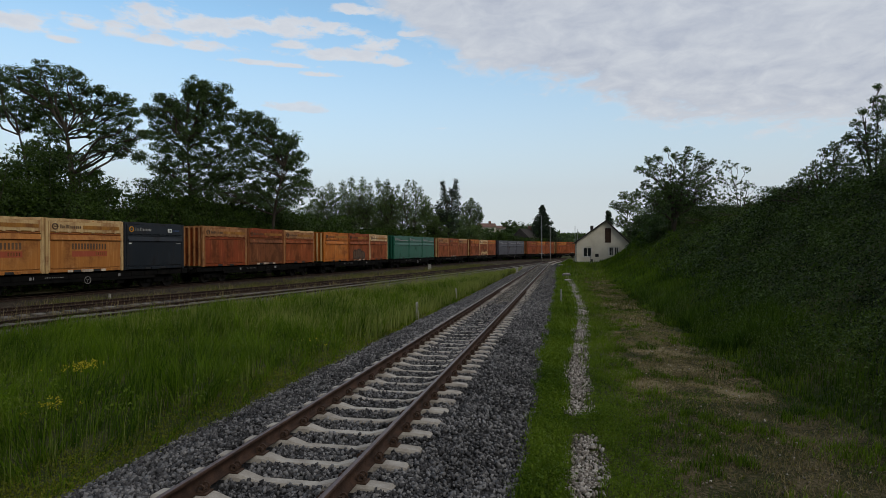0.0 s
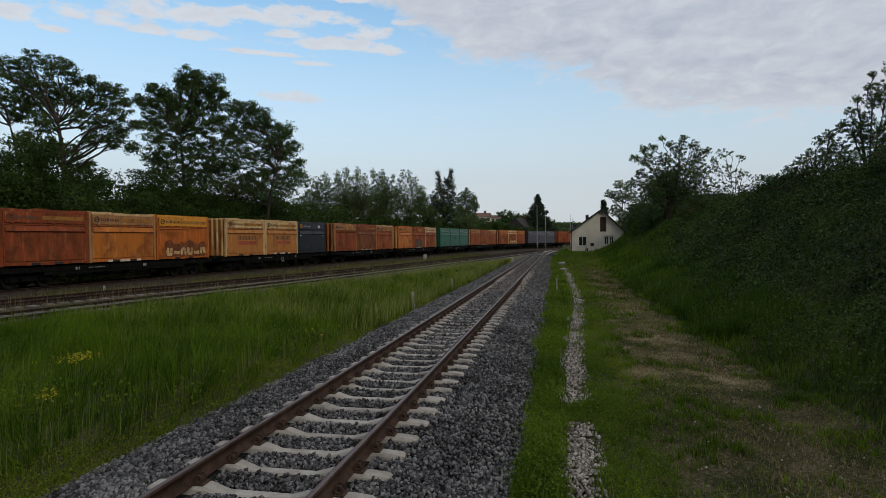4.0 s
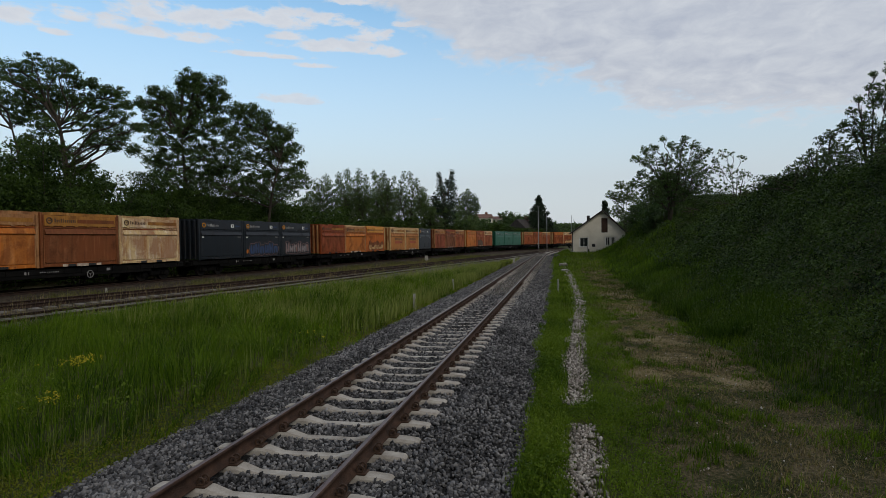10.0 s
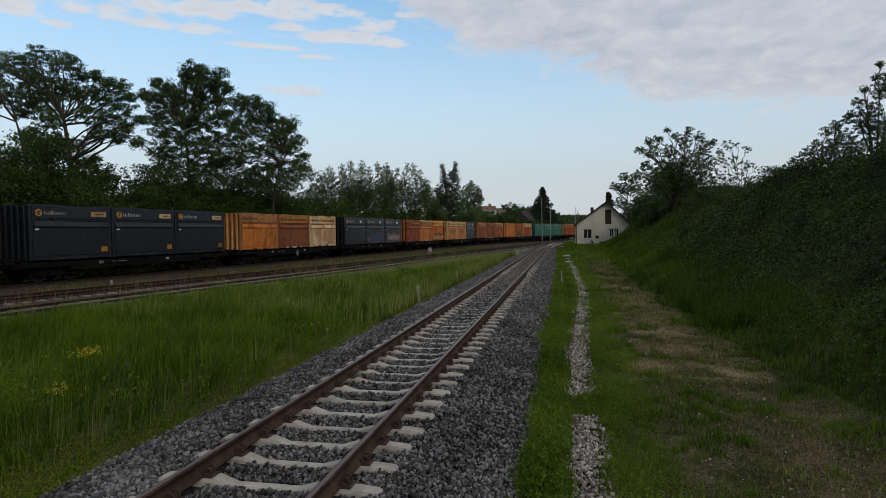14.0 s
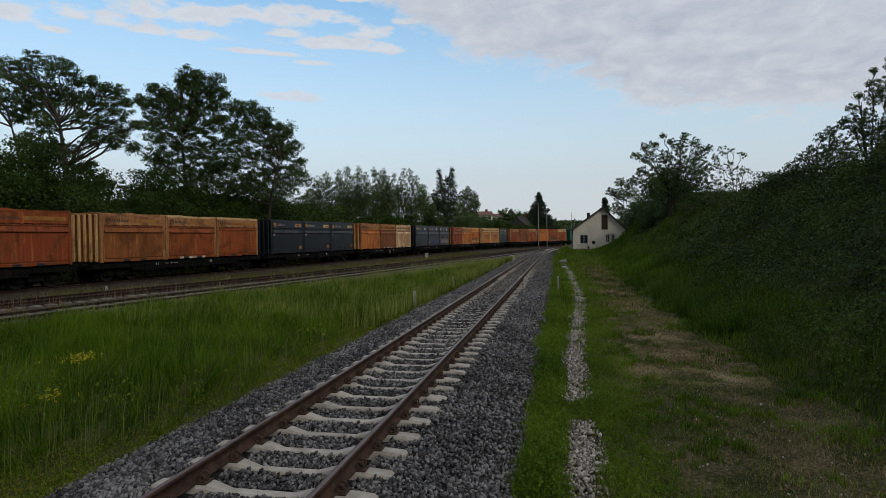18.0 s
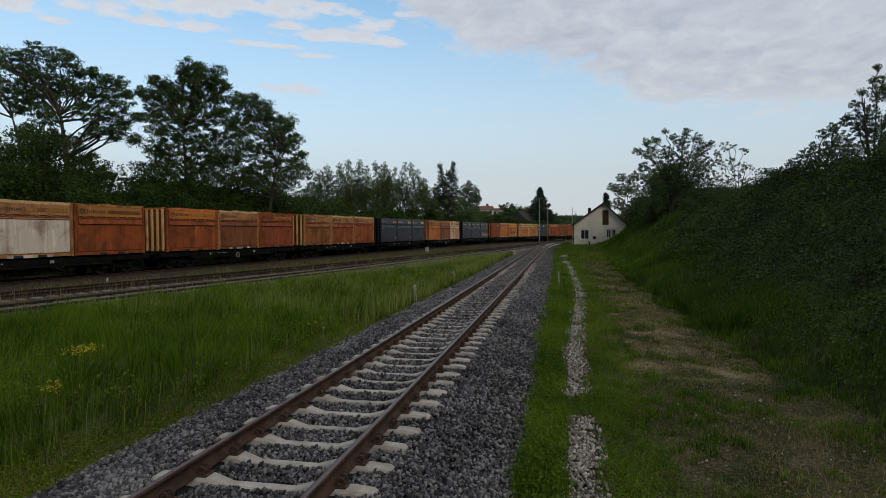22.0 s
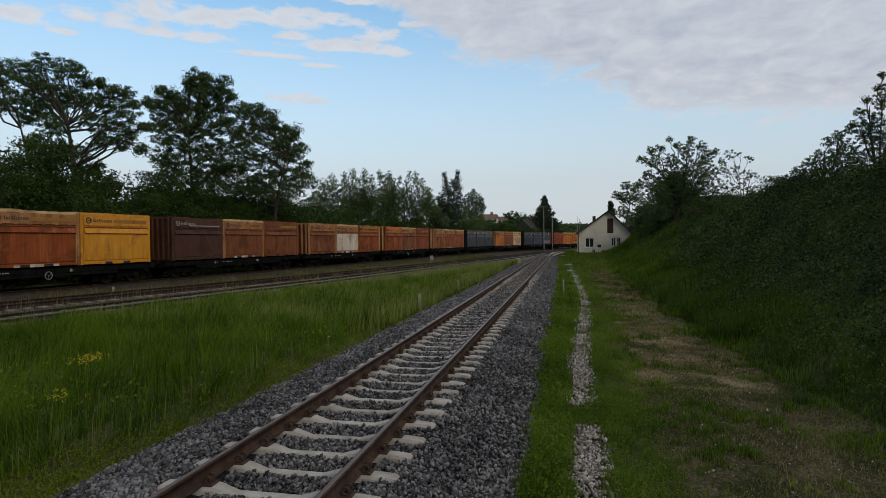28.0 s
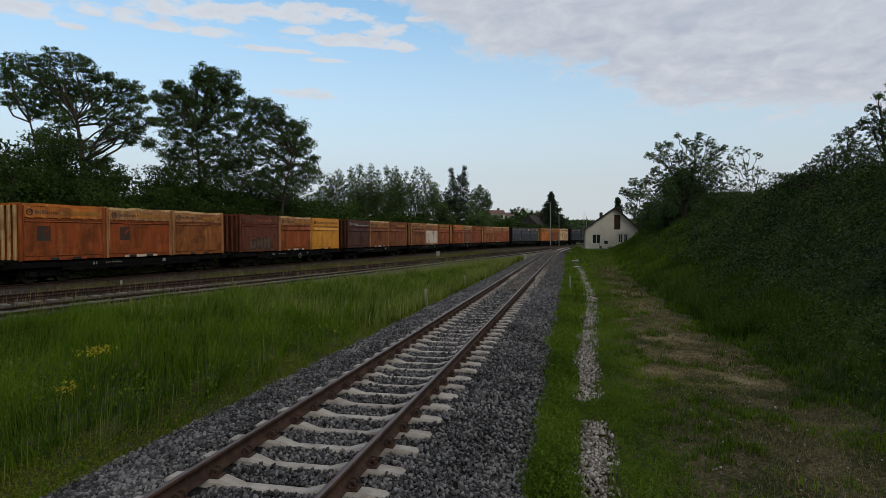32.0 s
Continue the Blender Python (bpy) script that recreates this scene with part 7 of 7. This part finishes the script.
def container(paint, header, extras, seed):
    """A woodchip container; its front points to +x, the seen side to -y, its base at z = 0."""
    main, head = STEELS[paint if paint != "white" else "stained"], STEELS[header]
    note = {"sign": " with a printed sign", "spray": " with sprayed loops", "square": " and square emblem"}.get(extras, "")
    top = thing("freight_container", f"{WORDS[paint]} steel woodchip container{note} on a wagon", "container", group="containers of the train")
    h, w = LEN / 2, WID / 2
    dark = paint in ("navy", "slate", "green", "maroon")
    post_mat = head if header in ("stained", "cream", "pale") else main
    part("body", shape("container_body", bodywork), main, top)
    part("top_rim", shape(f"top_rim_{seed % 4}", wavy_rim(seed % 4)), main if dark else STEELS["cream"] if header in ("stained", "cream", "pale") and seed % 3 else head, top)
    for sx in (-1, 1):
        for sy in (-1, 1):
            part("corner_post", boxed("corner_post", -.075, .075, -.075, .075, 0, TALL - .02, bevel=.015), post_mat, top, m=pose(sx * (h - .08), sy * (w - .07), 0))
        part("inner_post", boxed("inner_post", -.03, .03, -.03, .03, .1, TALL - .1, bevel=.01), post_mat, top, m=pose(sx * (h - .205), -w + .02, 0))
    plainer = paint == "white" or extras in ("square", "spray") or seed % 5 == 1 and not dark
    part("side_panel", shape(f"side_panel_{plainer}", lambda: side_panel(1.96 if plainer else 1.72)), main if paint != "white" else STEELS["white"], top)
    part("shoulder_panel", shape(f"shoulder_panel_{plainer}", lambda: shoulder_panel(*(1.99, .05) if plainer else (1.77, .10))), main if paint != "white" else STEELS["stained"], top)
    part("header_panel", shape("header_panel", header_panel), head, top)
    part("ledge", boxed("ledge", -2.2, 2.2, -.03, .03, 0, .05, bevel=.012), main if dark else STEELS["red" if seed % 2 else "brown"], top, m=pose(0, -w - .002, 2.06))
    part("bottom_rail", boxed("bottom_rail", -h + .16, h - .16, -.05, .05, 0, .15, bevel=.015), main, top, m=pose(0, -w + .06, 0.03))
    # a black box for each fork pocket, in place of its shaded opening
    for x in (-.62, .62):
        part("fork_pocket", boxed("fork_pocket", -.22, .22, -.03, .05, 0, .13, bevel=.01), M_BLACK, top, m=pose(x, -w + .02, .02))
    for x in (-1.04, 1.04):
        part("pocket_plate", boxed("pocket_plate_small", -.15, .15, -.012, .02, 0, .13, bevel=.005), STEELS["white"] if seed % 3 == 1 and not dark else main, top, m=pose(x, -w - .004, .02))
    part("pocket_plate", boxed("pocket_plate", -.36, .36, -.012, .02, 0, .15, bevel=.005), STEELS["white"] if seed % 3 == 1 and not dark else main, top, m=pose(0, -w - .004, .01))
    for k in range(6):
        part("end_rib", boxed("end_rib", -.08, .05, -.085, .085, .05, TALL - .1, bevel=.03), main if dark or paint == "wine" else STEELS["stained" if paint in ("brown", "red") else "cream"], top, m=pose(-h + .04, -1.1 + k * .44, 0))
    # emblem ring and its bars on the upper band, in plain shapes
    tone = STEELS["umber"] if not dark else STEELS["silver"]
    part("emblem", shape("emblem_ring", lambda: ring(bmesh.new(), (-1.93, Y_HEAD, 2.47), .17, .05)), STEELS["yellow"] if dark and paint == "navy" else tone, top)
    part("emblem_bar", boxed("emblem_bar", -1.98, -1.80, Y_HEAD - .012, Y_HEAD + .01, 2.445, 2.495), tone, top)
    part("lettering", shape("brand_bars", lettering(3, -1.64, -.36, 2.38, 2.58, Y_HEAD + .002, 11)), tone, top)
    if not dark:
        part("stripe", boxed("stripe", -.28, 2.08, Y_HEAD - .003, Y_HEAD + .02, 2.36, 2.56), STEELS["brown" if header in ("ochre", "wine") else "ochre"], top)
    elif paint == "navy":
        plain = seed // 3 != 12
        if plain:
            part("name_plate", boxed("small_plate", .98, 1.30, Y_HEAD - .008, Y_HEAD + .02, 2.34, 2.58), M_WHITE, top)
            part("maker_bars", shape("maker_bars", lettering(6, 1.42, 1.98, 2.40, 2.53, Y_HEAD + .002, 6)), STEELS["dusk"], top)
            part("handling_mark", boxed("handling_mark_far", 1.72, 2.12, Y_SIDE - .006, Y_SIDE + .004, 1.60, 1.66), STEELS["silver"], top)
            part("plate_bars", shape("small_plate_bars", lambda: box(bmesh.new(), 1.10, 1.22, Y_HEAD - .012, Y_HEAD - .008, 2.40, 2.52)), M_BLACK, top)
            part("handling_mark", boxed("handling_mark", -2.1, -1.9, Y_SIDE - .006, Y_SIDE + .004, 1.58, 1.66), M_WHITE, top)
    if paint == "navy" and not plain:
        part("name_plate", boxed("name_plate", 1.12, 2.06, Y_HEAD - .008, Y_HEAD + .02, 2.33, 2.60), STEELS["cream"], top)
        part("plate_bars", shape("plate_bars", lettering(5, 1.40, 2.0, 2.41, 2.53, Y_HEAD - .009, 6)), M_BLACK, top)
        part("warning_plate", boxed("warning_plate", 1.72, 2.14, Y_SIDE - .008, Y_SIDE + .004, .36, .64), STEELS["ochre"], top)
        part("handling_mark", boxed("handling_mark", -2.1, -1.9, Y_SIDE - .006, Y_SIDE + .004, 1.58, 1.64), M_WHITE, top)
    elif dark and paint != "navy":
        part("stripe", boxed("pale_stripe", -.9, 2.05, Y_HEAD - .003, Y_HEAD + .02, 2.30, 2.37), STEELS["silver"], top)
    if extras == "sign":
        part("sign_lettering", shape("sign_letters", lettering(8, -.95, 1.28, 1.25, 1.58, Y_SIDE - .0, 12, True)), STEELS["umber"], top)
        part("sign_band", boxed("sign_band", -.95, 1.25, Y_SIDE - .006, Y_SIDE + .004, 0.86, 1.16), STEELS["brick"], top)
        part("band_lettering", shape("band_letters", lettering(9, .52, 1.2, .92, 1.10, Y_SIDE - .006, 5, True)), STEELS["tan"], top)
    elif extras == "square":
        part("square_emblem", boxed("square_emblem", -1.55, -.85, Y_SIDE - .006, Y_SIDE + .004, 1.02, 1.78), STEELS["teal"], top)
        part("square_mark", shape("square_mark", blob([(-1.22, 0), (-.9, .22), (-.9, .34), (-1.1, .22)], 1.36)), STEELS["red"], top)
    elif extras.startswith("spray"):
        rim, gap, fill = {"spray": ("orange", "brown", "cream"), "spray_blue": ("rose", "navy", "dusk"), "spray_silver": ("rose", "navy", "chalk"), "spray_dark": ("brown", "teal", "umber")}[extras]
        wide, count = (.86, 3) if extras == "spray_dark" else (.62, 6)
        for k in range(count):
            x = (-.95 if count == 3 else -1.35) + k * wide
            lo, hi = .24 + .05 * (k % 2), .92 + .12 * ((k * 7 + seed) % 3)
            sd = seed * 10 + k
            part("sprayed_outline", shape(f"spray_a_{sd}", block_letter(sd, x, wide * .98, lo, hi, 1.36, .0135)), STEELS[rim], top)
            part("sprayed_shade", shape(f"spray_b_{sd}", block_letter(sd, x, wide * .98, lo, hi, 1.22, .0165)), STEELS[gap], top)
            cut = .34 if extras == "spray" else 0
            for u in (-.26, .26):
                part("sprayed_block", shape(f"spray_c_{sd}_{u}", block_letter(sd + int(u * 50), x + u * wide, wide * .36, lo + .04, hi - cut - .04, 1.0, .0195)), STEELS[fill], top)
            part("sprayed_bar", shape(f"spray_d_{sd}", block_letter(sd + 500, x, wide * .7, (lo + hi - cut) / 2 - .11 + .2 * (k % 3 - 1), (lo + hi - cut) / 2 + .09 + .2 * (k % 3 - 1), 1.0, .0225)), STEELS[fill], top)
        if extras == "spray_blue":
            for k in range(3):
                part("sprayed_dash", shape(f"spray_d_{k}", block_letter(70 + k, -2.0 + k * .24, .2, .34, .66, 1.0, .0135)), STEELS["amber"], top)
    if paint in ("white",):
        part("stained_lip", boxed("stained_lip", -2.2, 2.2, -.006, .02, 0, .07), STEELS["brown"], top, m=pose(0, -w - .006, 1.985))
    return top


def wheelset():
    """Axle with two flanged wheels, turning about y."""
    bm = bmesh.new()
    rod(bm, (0, -.95, 0), (0, .95, 0), .075, .075, 8)
    for s in (-1, 1):
        rod(bm, (0, s * .715, 0), (0, s * .85, 0), .46, .455, 20)
        rod(bm, (0, s * .685, 0), (0, s * .714, 0), .49, .485, 20)
        for k in range(4):
            a = k * math.tau / 4
            rod(bm, (.25 * math.cos(a), s * .851, .25 * math.sin(a)), (.25 * math.cos(a), s * .865, .25 * math.sin(a)), .06, .06, 8)
    return bm


def bogie_frame():
    bm = bmesh.new()
    for s in (-1, 1):
        y0, y1 = sorted((s * .93, s * 1.05))
        box(bm, -1.25, 1.25, y0, y1, .52, .68, .02)
        box(bm, -.45, .45, y0, y1, .34, .54, .02)
        for x in (-.9, .9):
            box(bm, x - .17, x + .17, *sorted((s * .91, s * 1.14)), .32, .60, .03)
            rod(bm, (x - .28, s * 1.0, .36), (x - .28, s * 1.0, .56), .07, .07, 8)
            rod(bm, (x + .28, s * 1.0, .36), (x + .28, s * 1.0, .56), .07, .07, 8)
    box(bm, -.2, .2, -.95, .95, .42, .72, .02)
    return bm


def wagon_frame():
    bm = bmesh.new()
    for s in (-1, 1):
        y0, y1 = sorted((s * 1.22, s * 1.34))
        box(bm, -7.75, 7.75, y0, y1, .80, 1.08, .015)
        box(bm, -5.0, 5.0, *sorted((s * 1.20, s * 1.32)), .62, .80, .015)
        for k in range(15):
            x = -7.2 + k * 1.03
            box(bm, x - .03, x + .03, *sorted((s * 1.33, s * 1.38)), .80, 1.07, .006)
    for x in (-7.7, -5.6, -2.4, 0, 2.4, 5.6, 7.7):
        box(bm, x - .12, x + .12, -1.22, 1.22, .78, 1.02)
    box(bm, -7.6, 7.6, -.28, .28, .70, 1.0)
    for x in (-7.2, -2.5, -2.3, 2.3, 2.5, 7.2):
        box(bm, x - .16, x + .16, -1.36, 1.36, 1.07, 1.155, .01)
    return bm


def buffer_mesh():
    bm = bmesh.new()
    rod(bm, (0, 0, 0), (.30, 0, 0), .11, .10, 10)
    rod(bm, (.28, 0, 0), (.44, 0, 0), .075, .075, 10)
    rod(bm, (.43, 0, 0), (.47, 0, 0), .23, .23, 14)
    return bm


def under_gear():
    bm = bmesh.new()
    rod(bm, (-1.6, -.8, .62), (-.5, -.8, .62), .2, .2, 12)
    box(bm, .4, 1.3, -1.1, -.75, .42, .78, .02)
    box(bm, 2.2, 2.7, -1.2, -1.0, .40, .80, .02)
    for x in (-3.6, 3.4):
        rod(bm, (x, -1.25, .80), (x, -1.25, .35), .025, .025, 6)
    rod(bm, (-4.4, -.5, .45), (4.4, -.5, .45), .03, .03, 6)
    return bm


def wagon(seed):
    rng = random.Random(seed)
    top = thing("flat_wagon", "dark steel container flat wagon with two bogies on the running line", "wagon", group="wagons of the train")
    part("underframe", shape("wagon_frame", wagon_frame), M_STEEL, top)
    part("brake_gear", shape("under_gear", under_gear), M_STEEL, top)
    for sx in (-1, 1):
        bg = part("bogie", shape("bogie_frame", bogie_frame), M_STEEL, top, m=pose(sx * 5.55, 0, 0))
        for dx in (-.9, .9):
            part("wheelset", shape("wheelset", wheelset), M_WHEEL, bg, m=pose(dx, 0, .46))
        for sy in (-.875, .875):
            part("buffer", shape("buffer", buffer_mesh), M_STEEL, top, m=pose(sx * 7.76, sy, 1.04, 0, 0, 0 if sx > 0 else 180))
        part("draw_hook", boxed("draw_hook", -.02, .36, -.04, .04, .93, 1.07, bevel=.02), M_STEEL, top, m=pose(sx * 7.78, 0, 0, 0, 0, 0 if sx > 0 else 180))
    part("brake_wheel", shape("brake_wheel", lambda: rod(rod(rod(ring(bmesh.new(), (0, 0, 0), .21, .028), (0, 0, 0), (.17, 0, .1), .010), (0, 0, 0), (-.17, 0, .1), .010), (0, 0, -.2), (0, 0, 0), .010)), STEELS["silver"] if seed % 3 == 2 else M_WHEEL, top,
         "spoked hand brake wheel", m=pose(.6 + rng.uniform(-1, 1), -1.40, .70))
    for x in (-3.1, 1.7 + rng.uniform(-.5, .5)):
        part("data_plate", boxed("data_plate", -.12, .12, -.012, .0, 0, .15), STEELS["silver"], top, "pale data plate", m=pose(x, -1.345, .84))
    part("lettering", shape(f"chalk_{seed % 3}", lettering(seed % 3, -2.4, -1.3, .90, .97, -1.345, 9)), STEELS["silver"], top)["kind"] = "stuff"
    return top


CONSIST = [  # rear, middle, front of each wagon, from the head of the train to its tail: paint, upper band, extra
    (("orange", "amber", ""), ("orange", "orange", ""), ("orange", "amber", "")),
    (("red", "orange", ""), ("orange", "amber", ""), ("orange", "orange", "")),
    (("slate", "slate", ""), ("slate", "slate", ""), ("slate", "slate", "")),
    (("orange", "amber", ""), ("orange", "pale", "spray"), ("orange", "amber", "")),
    (("orange", "stained", ""), ("orange", "orange", ""), ("orange", "stained", "")),
    (("green", "green", ""), ("green", "green", ""), ("green", "green", "")),
    (("amber", "amber", ""), ("orange", "orange", "spray_dark"), ("orange", "pale", "")),
    (("red", "stained", ""), ("brown", "red", ""), ("orange", "stained", "")),
    (("sand", "cream", "sign"), ("sand", "cream", "sign"), ("navy", "navy", "")),
    (("red", "red", ""), ("amber", "stained", ""), ("bright", "yellow", "spray")),
    (("navy", "navy", ""), ("navy", "navy", "spray_blue"), ("navy", "navy", "spray_silver")),
    (("amber", "stained", ""), ("brown", "ochre", ""), ("pale", "pale", "")),
    (("navy", "navy", ""), ("navy", "navy", ""), ("navy", "navy", "")),
    (("tan", "stained", ""), ("orange", "stained", ""), ("orange", "stained", "")),
    (("orange", "amber", ""), ("brown", "stained", ""), ("red", "orange", "")),
    (("brown", "stained", ""), ("white", "stained", ""), ("orange", "ochre", "")),
    (("maroon", "maroon", ""), ("brown", "stained", ""), ("brown", "brown", "")),
    (("wine", "wine", "spray_dark"), ("orange", "stained", ""), ("yellow", "yellow", "")),
    (("orange", "amber", "square"), ("orange", "stained", "square"), ("tan", "stained", "")),
]
TRAIN = []
for i, trio in enumerate(CONSIST):
    k = i - 8
    TRAIN.append((20.456 - k * WAGON, wagon(i), [container(*spec, i * 3 + j) for j, spec in enumerate(trio)]))


def on_line(s):
    return Vector((float(np.interp(s, TR_S, TR_X)), float(np.interp(s, TR_S, TR_Y)), 0))


def motions():
    """The train rolls away along its line, gathering a little speed."""
    steps = [t * 1.0 for t in range(33)]

    def gone(t):
        return 4.7954 * t + 0.01365 * t * t
    spins = [t * 0.1 for t in range(321)]
    for front, car, load in TRAIN:
        rows = []
        for t in steps:
            mid = front + gone(t) - 1.5 * PITCH + .03
            a, b = on_line(mid - 5.55), on_line(mid + 5.55)
            d = b - a
            rows.append((t, pose(*((a + b) / 2), 0, 0, math.degrees(math.atan2(d.y, d.x)))))
        walk(car, rows)
        for j, ob in enumerate(load):
            walk(ob, [(t, m @ pose((j - 1) * PITCH, 0, 1.158)) for t, m in rows])
        for bg in [o for o in car.children if o.name.startswith("bogie")]:
            for ws in bg.children:
                x = ws.matrix_basis.translation.x
                walk(ws, [(t, pose(x, 0, .46, 0, math.degrees(gone(t) / .46) % 360, 0)) for t in spins])


motions()
